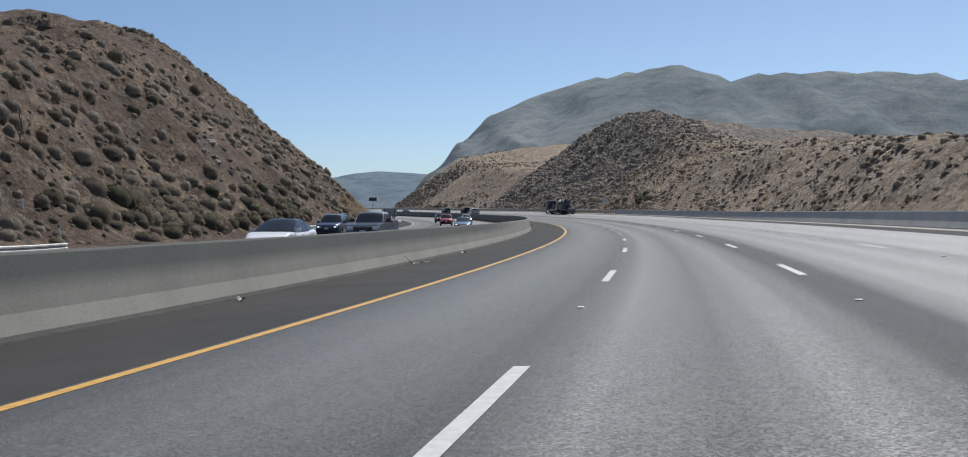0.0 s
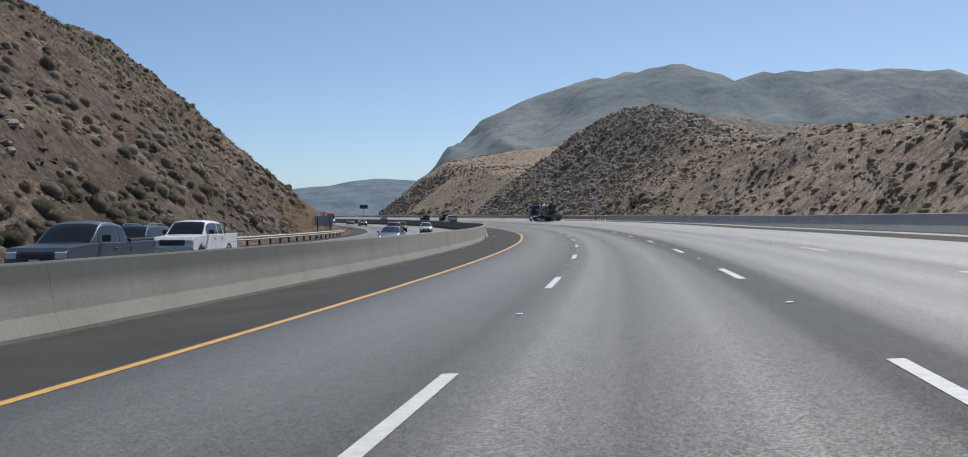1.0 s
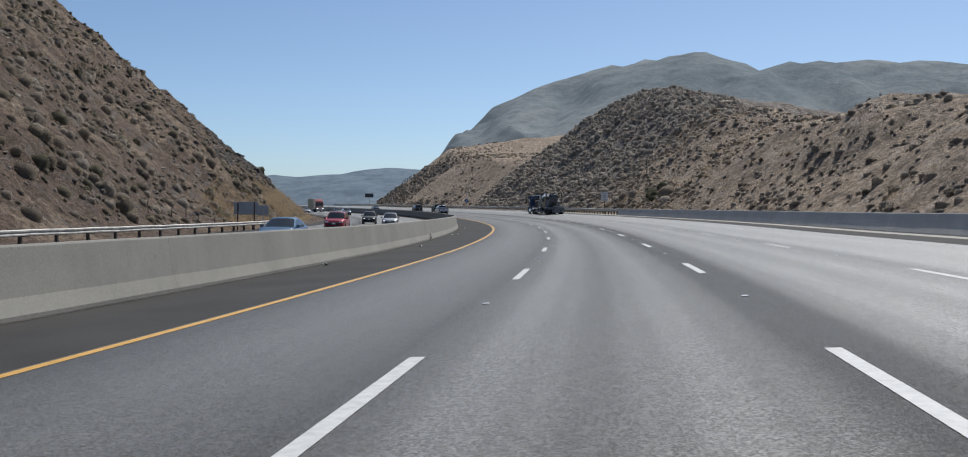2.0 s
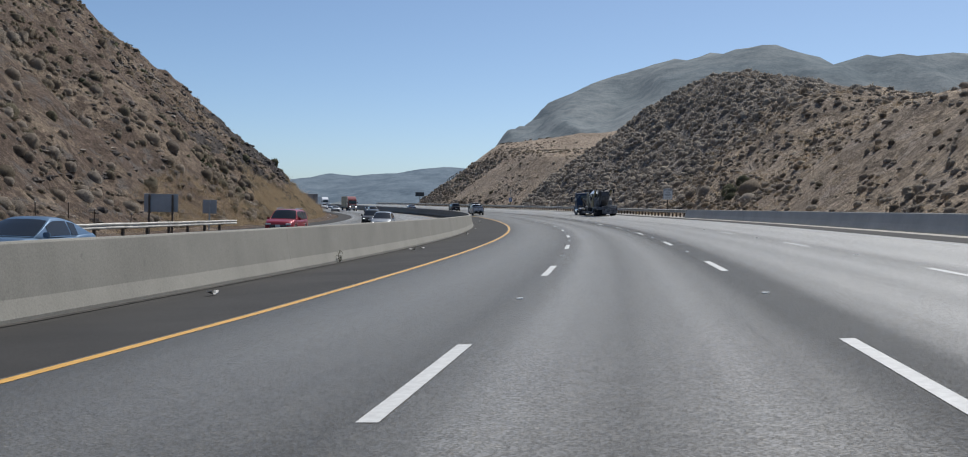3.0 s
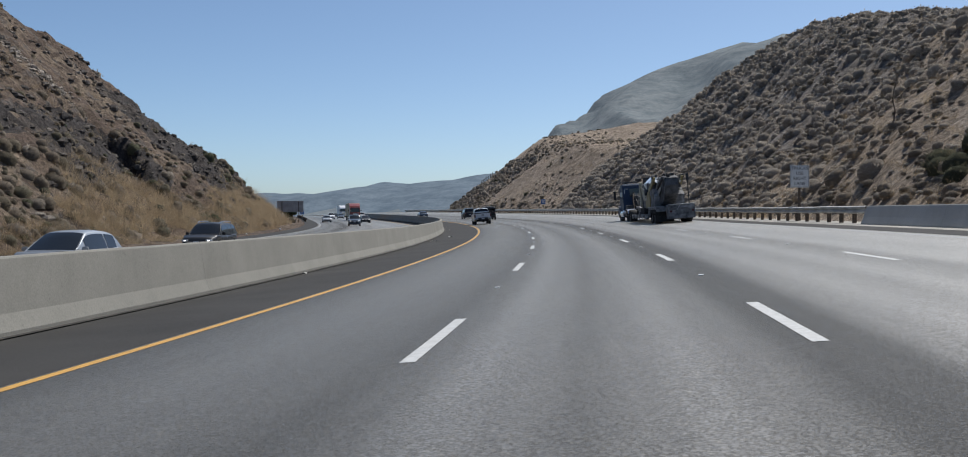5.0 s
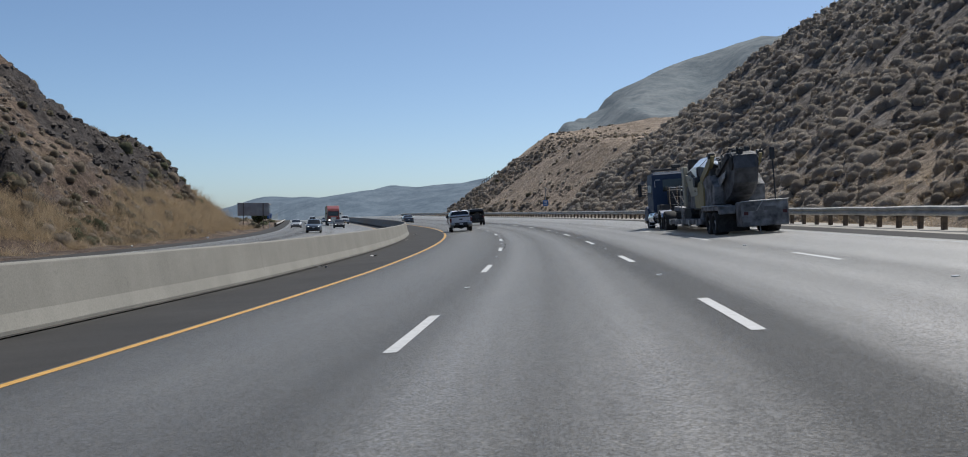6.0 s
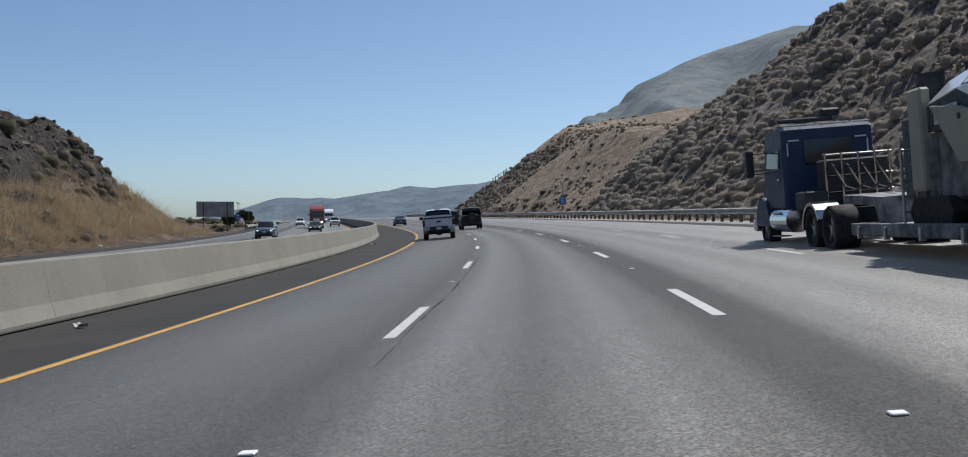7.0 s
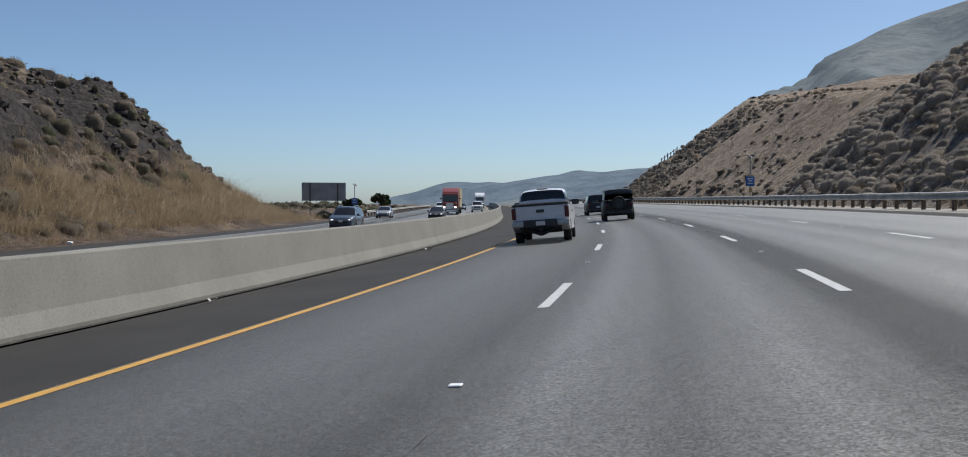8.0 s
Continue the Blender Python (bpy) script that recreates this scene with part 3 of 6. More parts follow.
M_GLASS = plain("tinted_glass", (0.012, 0.014, 0.016), 0.06, 0.0, 0.0, 1.0, 0.6)
M_ROOF = plain("dark_glass_roof", (0.02, 0.022, 0.026), 0.1, 0.0, 0.0, 1.0, 0.6)
M_TRIM = plain("black_trim", (0.05, 0.051, 0.054), 0.7, 0.0, 0.1, 4.0)
M_CHROME = plain("chrome", (0.62, 0.62, 0.63), 0.15, 1.0, 0.02)
M_RED_LENS = plain("red_lens", (0.1, 0.005, 0.006), 0.4, 0.0, 0.05)
M_CLEAR_LENS = plain("clear_lens", (0.62, 0.63, 0.64), 0.12, 0.2, 0.04)
M_PLATE = plain("number_plate", (0.6, 0.6, 0.6), 0.5)
M_UNDER = plain("underbody", (0.03, 0.03, 0.031), 0.9)


def lamp_build(color, power):
    def build(nt, b):
        b.inputs["Base Color"].default_value = (*color, 1)
        b.inputs["Roughness"].default_value = 0.2
        b.inputs["Emission Color"].default_value = (*color, 1)
        b.inputs["Emission Strength"].default_value = power
    return build


M_HEAD_ON = mat("headlamp_lit", lamp_build((1.0, 0.97, 0.9), 2.2))


def paint(name, color, metal=0.0, rough=0.4, coat=0.5):
    return plain(name, color, rough, metal, 0.04, 1.2, 0.4, coat)


P_WHITE = paint("paint_white", (0.7, 0.71, 0.735))
P_BLACK = paint("paint_black", (0.012, 0.013, 0.015), 0.0, 0.5, 0.3)
P_OLIVE = paint("paint_dark_green", (0.014, 0.015, 0.014), 0.0, 0.6, 0.1)
P_GREY = paint("paint_slate_grey", (0.085, 0.11, 0.145), 0.4)
P_SILVER = paint("paint_silver", (0.36, 0.38, 0.4), 0.5)
P_BLUE = paint("paint_blue_grey", (0.10, 0.165, 0.25), 0.4)
P_NAVY = paint("paint_navy", (0.03, 0.05, 0.085), 0.3)
P_RED = paint("paint_red", (0.26, 0.016, 0.028), 0.2)
P_TRUCK = paint("paint_truck_blue", (0.03, 0.055, 0.11), 0.1, 0.6, 0.1)
# dark steel paled by dust and by windscreen glare put into the colour
M_DUSTY_VEILED = plain("dusty_steel_veiled", (0.25, 0.252, 0.255), 0.85, 0.0, 0.25, 2.5, 0.3)
P_MAROON = paint("paint_maroon", (0.22, 0.045, 0.035))
P_CREAM = paint("machine_cream", (0.42, 0.4, 0.31), 0.0, 0.6, 0.0)
P_YELLOW = paint("machine_yellow", (0.36, 0.3, 0.15), 0.0, 0.6, 0.0)

# ---- guardrails ----
BEAM = [(0.0, 0.80), (0.075, 0.76), (0.075, 0.70), (0.0, 0.65), (0.0, 0.62), (0.075, 0.57), (0.075, 0.51), (0.0, 0.47)]


def guardrail(s0, s1, o, face, label, step=1.9, top=0.0):
    """W-beam on timber posts; face is +1 or -1: the side of the beam that looks to the traffic."""
    rail = tagged(thing("guardrail", Matrix.Identity(4), label, "guardrail", kind="structure"))
    ring = [(a * face, h + top) for a, h in BEAM] + [((a - 0.012) * face, h + top) for a, h in BEAM[::-1]]
    ring.append(ring[0])
    part("beam", ribbon("beam", s0, s1, [(o + a, 0.0) for a, h in ring], M_RAIL, 0.0, 2.0, smooth=False), None, rail)
    me = rail.children[-1].data
    n = len(ring)
    co = np.empty(len(me.vertices) * 3, np.float32)
    me.vertices.foreach_get("co", co)
    co = co.reshape(-1, 3)
    s = np.linspace(s0, s1, len(co) // n)
    zero = road_z(s, np.full_like(s, o))
    co[:, 2] = (zero[:, None] + np.array([h for a, h in ring])[None, :] + 0.012 * np.sin(s * 0.9)[:, None]).ravel()
    me.vertices.foreach_set("co", co.ravel())
    me.update()
    bm = box(bmesh.new(), -0.075, 0.075, -0.1, 0.1, -0.4, 0.76 + top, 0.012)
    post = mesh_of("post", bm, M_POST)
    bm = box(bmesh.new(), -0.075, 0.075, -0.075, 0.075, 0.44 + top, 0.8 + top, 0.01)
    block = mesh_of("block", bm, M_POST)
    k = s0 + 0.6
    while k < s1:
        p = spot(k, o - 0.28 * face)
        q = spot(k, o - 0.1 * face)
        part("post", post, None, rail, m=pose(p.x, p.y, p.z, random.uniform(-1, 1), random.uniform(-1.5, 1.5), heading(k)))
        part("block", block, None, rail, m=pose(q.x, q.y, q.z, 0, 0, heading(k)))
        k += step
    return rail


guardrail(-58, 43, -25.5, 1, "low steel guardrail on timber posts beside a scrubby slope", 3.8, -0.42)
guardrail(78, 166, -25.5, 1, "dusty steel guardrail with a bent-away end below a hill", 3.8)
guardrail(364, 520, -25.5, 1, "steel guardrail on dark posts along the far shoulder", 3.8)
guardrail(185, 520, WALL_R + 0.25, -1, "weathered steel guardrail on timber posts along the outer shoulder")

# ---- signs ----
def panel_sign(name, s, o, width, height, low, material, posts, post_mat, label, category, turn=0.0, base=None, front=False):
    p = base if base is not None else on_ground(s, o)
    t = thing(name, pose(p.x, p.y, p.z, 0, 0, heading(s) + turn), label, category)
    part("panel", box(bmesh.new(), -width / 2, width / 2, -0.012, 0.012, low, low + height, 0.008), material, t)
    for x in posts:
        y0, y1 = (-0.13, -0.016) if front else (0.016, 0.13)
        part("post", box(bmesh.new(), x - 0.06, x + 0.06, y0, y1, -0.5, low + height - 0.05, 0.01), post_mat, t)
    return t


def sign_line(parent, words, x, z, size, material, y=-0.016):
    cu = bpy.data.curves.new("lettering", "FONT")
    cu.body, cu.size, cu.align_x, cu.align_y, cu.extrude = words, size, "CENTER", "CENTER", 0.001
    cu.materials.append(material)
    ob = new("lettering", cu)
    ob.parent = parent
    ob.matrix_basis = pose(x, y, z, 90, 0, 0)
    return ob


lane_sign = panel_sign("lane_sign", 198, 14.75, 1.05, 1.25, 1.95, M_SIGN_WHITE, (0.0,), M_POST, "white truck lane sign with black lettering on a timber post", "sign", 3, on_ground(198, 14.75))
for i, words in enumerate(("TRUCKS", "USE", "RIGHT", "LANE")):
    sign_line(lane_sign, words, 0, 3.02 - i * 0.285, 0.25, M_INK)
bm = bmesh.new()
for x0, x1, z0, z1 in ((-0.5, 0.5, 1.975, 1.99), (-0.5, 0.5, 3.16, 3.175), (-0.5, -0.485, 1.99, 3.16), (0.485, 0.5, 1.99, 3.16)):
    box(bm, x0, x1, -0.017, -0.0125, z0, z1)
part("border", bm, M_INK, lane_sign)

panel_sign("road_sign", 151.6, -26.6, 2.2, 1.2, 1.5, M_SIGN_BACK, (-0.75, 0.75), M_POST, "grey back of a wide road sign on two timber posts", "sign", 8, front=True)
panel_sign("road_sign", 166.5, -27.8, 1.1, 1.1, 1.3, M_SIGN_BACK, (0.0,), M_STEEL, "grey back of a square road sign on one post", "sign", 8, front=True)
panel_sign("billboard", 350, -29.0, 5.4, 2.25, 2.1, M_BOARD, (-1.7, 1.7), M_POST, "dark brown back of a large board on two posts", "billboard", 14, front=True)


def call_post(s, o, base, label):
    """A blue plate on a thin pole with a small solar panel above."""
    t = thing("call_box_sign", pose(base.x, base.y, base.z, 0, 0, heading(s)), label, "sign")
    part("pole", rod(bmesh.new(), (0, 0.05, -0.4), (0, 0.05, 4.3), 0.045, n=10), M_STEEL, t)
    part("plate", box(bmesh.new(), -0.38, 0.38, -0.02, 0.0, 1.75, 2.6, 0.01), M_SIGN_BLUE, t)
    bm = bmesh.new()
    for z, w in ((2.37, 0.26), (2.17, 0.18), (1.95, 0.23)):
        box(bm, -w, w, -0.026, -0.021, z, z + 0.09)
    part("lettering_bars", bm, M_SIGN_WHITE, t)
    part("solar_panel", box(bmesh.new(), -0.3, 0.3, -0.25, 0.25, -0.02, 0.02, m=pose(0.05, 0.05, 4.35, 38, 0, 60)), M_TRIM, t)
    part("box", box(bmesh.new(), -0.14, 0.14, -0.16, 0.0, 1.2, 1.6, 0.02), P_YELLOW, t)
    return t


call_post(316, 15.2, on_ground(316, 15.2), "blue roadside call sign on a pole behind the guardrail")
call_post(360, -26.6, on_ground(360, -26.6), "blue roadside call sign on a pole beside the far shoulder")

# message board beside the road, far ahead
gantry = thing("message_board", pose(*on_ground(776, 84.5), 0, 0, 18), "dark message board on a steel post far ahead", "sign")
part("post", rod(bmesh.new(), (0, 0, -0.5), (0, 0, 8.0), 0.3, 0.24, 12), M_STEEL, gantry)
part("cabinet", box(bmesh.new(), -3.0, 3.0, -0.35, 0.35, 6.6, 9.4, 0.05), M_TRIM, gantry)

# ---- small things along the median ----
def weed(s, o, size, label):
    p = spot(s, o)
    t = thing("weed", pose(p.x, p.y, p.z, 0, 0, 0), label, "weed")
    rnd = random.Random(int(s * 10))
    bm = bmesh.new()
    for i in range(46):
        a, r, h = rnd.uniform(0, 6.28), rnd.uniform(0, 0.3), rnd.uniform(0.1, 1.0)
        c = Vector((math.cos(a) * r * size * (1.1 - 0.6 * h), math.sin(a) * r * size, h * size))
        d = Vector((rnd.uniform(-1, 1), rnd.uniform(-1, 1), rnd.uniform(-0.2, 1))).normalized() * size * 0.14
        e = d.cross(Vector((rnd.uniform(-1, 1), rnd.uniform(-1, 1), 0.3))).normalized() * size * 0.045
        bm.faces.new([bm.verts.new(v) for v in (c - e, c + d * 0.5 - e * 0.3, c + d, c + e)])
    part("leaves", bm, M_WEED, t)
    bm = bmesh.new()
    for i in range(7):
        a = i * 0.9
        rod(bm, (0, 0, -0.02), (math.cos(a) * 0.2 * size, math.sin(a) * 0.2 * size, size * rnd.uniform(0.6, 0.95)), 0.008, 0.003, 5)
    part("stems", bm, M_POST, t)
    return t


def leaf_build(lo, hi):
    def build(nt, b):
        g = nt.nodes.new("ShaderNodeNewGeometry")
        nt.links.new(ramp(nt, g.outputs["Random Per Island"], [(0.0, lo), (1.0, hi)]), b.inputs["Base Color"])
        b.inputs["Roughness"].default_value = 0.9
        b.inputs["Specular IOR Level"].default_value = 0.1
    return build


M_WEED = mat("weed_leaf", leaf_build((0.03, 0.04, 0.018), (0.08, 0.09, 0.04)))
weed(116.6, -6.86, 0.36, "dark green weed growing at the foot of the median wall")
plate = thing("mile_marker", stand(190.5, -7.18, 0.62), "small white marker plate fixed to the median wall", "marker")
part("plate", box(bmesh.new(), 0.0, 0.02, -0.22, 0.22, 0.0, 0.25, 0.004), M_SIGN_WHITE, plate)
bm = bmesh.new()
for y in (-0.1, 0.02, 0.12):
    box(bm, 0.021, 0.024, y - 0.035, y + 0.035, 0.06, 0.19)
part("bars", bm, M_INK, plate)
for s, o, h in ((143.4, -31.1, 1.0), (147.7, -31.1, 1.1), (151.4, -31.0, 1.1), (157.8, -31.0, 0.9), (137.5, -31.2, 1.0)):
    p = on_ground(s, o)
    stake = thing("fence_post", pose(p.x, p.y, p.z, 2, 3, s * 7), "thin dark steel fence post standing in dry brush", "post", "fence posts along the slope")
    part("post", box(bmesh.new(), -0.03, 0.03, -0.03, 0.03, -0.3, h, 0.006), M_POST, stake)
    part("cap", box(bmesh.new(), -0.036, 0.036, -0.036, 0.036, h, h + 0.03, 0.006), M_STEEL, stake)
p = on_ground(52.3, -31.0)
stake = thing("marker_post", pose(p.x, p.y, p.z, 4, -9, 20), "leaning white marker post at the foot of the slope", "post")
part("post", box(bmesh.new(), -0.05, 0.05, -0.02, 0.02, -0.3, 1.0, 0.008), M_SIGN_WHITE, stake)
part("band", box(bmesh.new(), -0.053, 0.053, -0.023, 0.023, 0.78, 0.9), M_INK, stake)
rnd = random.Random(5)
M_SCRAP = plain("dirty_plastic", (0.42, 0.41, 0.38), 0.6, grain=0.12, size=14.0)


def scrap_shape():
    """A torn, bent flake of plastic or card."""
    bm = bmesh.new()
    bmesh.ops.create_grid(bm, x_segments=4, y_segments=3, size=1.0)
    bend = rnd.uniform(0.02, 0.07)
    for v in bm.verts:
        v.co = Vector((v.co.x * 0.17 + rnd.gauss(0, 0.02), v.co.y * 0.08 + rnd.gauss(0, 0.015), 0.012 + bend * v.co.x ** 2 + rnd.uniform(0, 0.025)))
    bmesh.ops.solidify(bm, geom=bm.faces[:], thickness=0.008)
    return mesh_of("scrap", bm, M_SCRAP)


scraps = [scrap_shape() for _ in range(5)]
for s, o in ((17, -6.4), (40, -6.5), (88, -6.5), (104, -5.9), (126, -6.2), (127.2, -6.0), (152, -6.3), (171, -6.5), (205, -6.0), (206, -6.4), (214, -5.6), (243, -6.4), (262, -6.3)):
    p = stand(s, o, 0.004) @ pose(0, 0, 0, 0, 0, rnd.uniform(0, 180))
    k = new("litter", scraps[rnd.randrange(5)])
    k.matrix_basis = p @ Matrix.Diagonal((rnd.uniform(0.3, 1.0), rnd.uniform(0.3, 1.0), 1, 1))
    tagged(k, "scrap of pale litter on the inner shoulder", "litter", "litter along the median wall")
heap = thing("debris", stand(31.4, -6.55), "broken pale plastic debris with a stick against the median wall", "litter")
for x, y, turn in ((0.0, 0.0, 20), (0.05, 0.42, 100), (-0.1, -0.3, 60), (0.2, 0.9, 10)):
    part("flake", scraps[int(turn) % 5], None, heap, m=pose(x, y * 0.6, 0.004, 4, 3, turn) @ Matrix.Scale(0.55, 4))
part("stick", rod(bmesh.new(), (-0.02, -0.5, 0.01), (-0.24, -0.72, 0.3), 0.012, 0.01, 7), M_CONCRETE_R, heap)
for s, o, k in ((276.0, -27.6, 0.9), (247.0, -27.4, 0.6)):
    p = on_ground(s, o)
    bag = thing("litter", pose(p.x, p.y, p.z, 0, 0, s * 11) @ Matrix.Scale(k, 4), "crumpled white rubbish lying on the dirt verge", "litter", "litter on the verge")
    bm = bmesh.new()
    bmesh.ops.create_icosphere(bm, subdivisions=2, radius=0.2)
    for v in bm.verts:
        v.co *= rnd.uniform(0.6, 1.1)
        v.co.z = max(-0.02, v.co.z * 0.7 + 0.08)
    part("wrapper", bm, M_SIGN_WHITE, bag)
# a crack opening in the paving joint beside the first dashed line
js = np.arange(206, 233, 0.13)
mid_o = 0.17 + 0.035 * fbm(js, 0 * js, 2.5, 3, 5) + 0.02 * fbm(js, 0 * js, 0.5, 2, 6)
wide = np.clip(0.008 + 0.02 * fbm(js, 0 * js, 0.5, 3, 7), 0.001, 0.018) * np.clip(np.minimum(js - 206, 233 - js) / 6, 0.05, 1)
rims = []
for o in (mid_o - wide, mid_o + wide):
    x, y = plan(js, o)
    rims.append(np.stack([x, y, road_z(js, o) + 0.004], -1))
row = np.arange(len(js) - 1) * 2
part("seam", from_arrays("seam", np.stack(rims, 1).reshape(-1, 3), np.stack([row, row + 1, row + 3, row + 2], -1), M_SEAM, True), None, road)
marker_mesh = mesh_of("road_stud", box(bmesh.new(), -0.05, 0.05, -0.05, 0.05, 0.0, 0.018, 0.006), M_SIGN_WHITE)
for line in (0, 1, 2):
    for i in range(-1, 30):
        s = PHASE + PERIOD * i + DASH + 5.4 - (4.6 if line == 2 else 0)
        part("road_stud", marker_mesh, None, road, m=stand(s, line * LANE, 0.0))

# ---- vehicles: y is forward, x to the right, origin on the road under the middle ----
def slab(points, thick=0.02):
    """A thin solid panel on four corners, pushed out along its normal."""
    bm = bmesh.new()
    p = [Vector(q) for q in points]
    n = (p[1] - p[0]).cross(p[3] - p[0]).normalized() * thick
    a = [bm.verts.new(q) for q in p]
    b = [bm.verts.new(q + n) for q in p]
    bm.faces.new(a[::-1])
    bm.faces.new(b)
    for i in range(4):
        j = (i + 1) % 4
        bm.faces.new((a[i], a[j], b[j], b[i]))
    bmesh.ops.bevel(bm, geom=list(bm.edges), offset=thick * 0.4, segments=1, affect="EDGES")
    return bm


def inset_quad(a, b, c, d, l, r, lo, hi):
    """Corners of a smaller panel inside the quad a b c d (a-b below, d-c above), by fractions."""
    a, b, c, d = (Vector(v) for v in (a, b, c, d))
    at = lambda u, v: (a.lerp(b, u)).lerp(d.lerp(c, u), v)
    return at(l, lo), at(1 - r, lo), at(1 - r, 1 - hi), at(l, 1 - hi)


def extruded(outline, half, edge=0.07, pinch=0.035, tuck=0.0):
    """A body from its side outline (y, z), its flanks rounded in towards the edges."""
    cy = sum(p[0] for p in outline) / len(outline)
    cz = sum(p[1] for p in outline) / len(outline)
    bm = bmesh.new()
    rings = []
    for x, k in ((-half, 1), (-half + edge, 0), (half - edge, 0), (half, 1)):
        ring = []
        for y, z in outline:
            f = pinch * k
            ring.append(bm.verts.new((x * (1 - tuck * max(0, abs(y - cy) - 1.0)), y + (cy - y) * f * 0.6, z + (cz - z) * f)))
        rings.append(ring)
    n = len(outline)
    for r0, r1 in zip(rings, rings[1:]):
        for i in range(n):
            j = (i + 1) % n
            bm.faces.new((r0[i], r0[j], r1[j], r1[i]))
    caps = [bm.faces.new(rings[0]), bm.faces.new(rings[-1][::-1])]
    bmesh.ops.triangulate(bm, faces=caps, ngon_method="EAR_CLIP")
    return bm


def arch(cy, r, z, n=9):
    """Points of a wheel arch, front to back."""
    return [(cy + r * math.cos(math.pi * i / (n - 1)), max(z, z + 0.02 + r * math.sin(math.pi * i / (n - 1)))) for i in range(n)]


WHEELS = {}


def wheel(parent, x, y, r, w, rim=M_RIM):
    key = (r, w, rim.name)
    if key not in WHEELS:
        bm = bmesh.new()
        prof = [(r * 0.66, -w / 2), (r * 0.93, -w / 2), (r, -w / 2 + 0.035), (r, w / 2 - 0.035), (r * 0.93, w / 2), (r * 0.66, w / 2)]
        n = 28
        rings = [[bm.verts.new((px, pr * math.cos(2 * math.pi * i / n), pr * math.sin(2 * math.pi * i / n))) for i in range(n)] for pr, px in prof]
        for r0, r1 in zip(rings, rings[1:] + rings[:1]):
            for i in range(n):
                bm.faces.new((r0[i], r0[(i + 1) % n], r1[(i + 1) % n], r1[i]))
        tyre = mesh_of("tyre", bm, M_TYRE, True)
        bm = bmesh.new()
        bmesh.ops.create_cone(bm, cap_ends=True, segments=24, radius1=r * 0.66, radius2=r * 0.66, depth=w * 0.55, matrix=pose(0, 0, 0, 0, 90, 0))
        for i in range(5):
            a = 72 * i
            for side in (-1, 1):
                box(bm, -0.02, 0.02, -r * 0.07, r * 0.07, r * 0.08, r * 0.62, 0.01, m=pose(side * w * 0.33, 0, 0, a, 0, 0))
        for side in (-1, 1):
            bmesh.ops.create_cone(bm, cap_ends=True, segments=12, radius1=r * 0.16, radius2=r * 0.13, depth=0.05, matrix=pose(side * w * 0.36, 0, 0, 0, 90 * side, 0))
        WHEELS[key] = (tyre, mesh_of("rim", bm, rim))
    tyre, hub = WHEELS[key]
    t = part("wheel", tyre, None, parent, m=pose(x, y, r))
    part("rim", hub, None, t)
    return t


def mirror(t, side, x, y, z, size, color):
    bm = box(bmesh.new(), x - 0.0, x + side * size, y - 0.07, y + 0.05, z - size * 0.35, z + size * 0.4, 0.0) if side > 0 else box(bmesh.new(), x - size, x, y - 0.07, y + 0.05, z - size * 0.35, z + size * 0.4)
    bmesh.ops.bevel(bm, geom=list(bm.edges), offset=0.025, segments=2, affect="EDGES")
    part("mirror", bm, color, t)


def surface(grid):
    """A bmesh skin over a grid of points, rows by columns."""
    bm = bmesh.new()
    v = [[bm.verts.new(p) for p in row] for row in grid]
    for r0, r1 in zip(v, v[1:]):
        for i in range(len(r0) - 1):
            bm.faces.new((r0[i], r0[i + 1], r1[i + 1], r1[i]))
    return bm


def curve(points):
    """Smooth height along the length: points (y, z) in rising y."""
    ys, zs = [q[0] for q in points], [q[1] for q in points]
    def at(y):
        e = 0.05
        return float(np.mean([np.interp(y + d, ys, zs) for d in (-e, -e / 2, 0, e / 2, e)]))
    return at


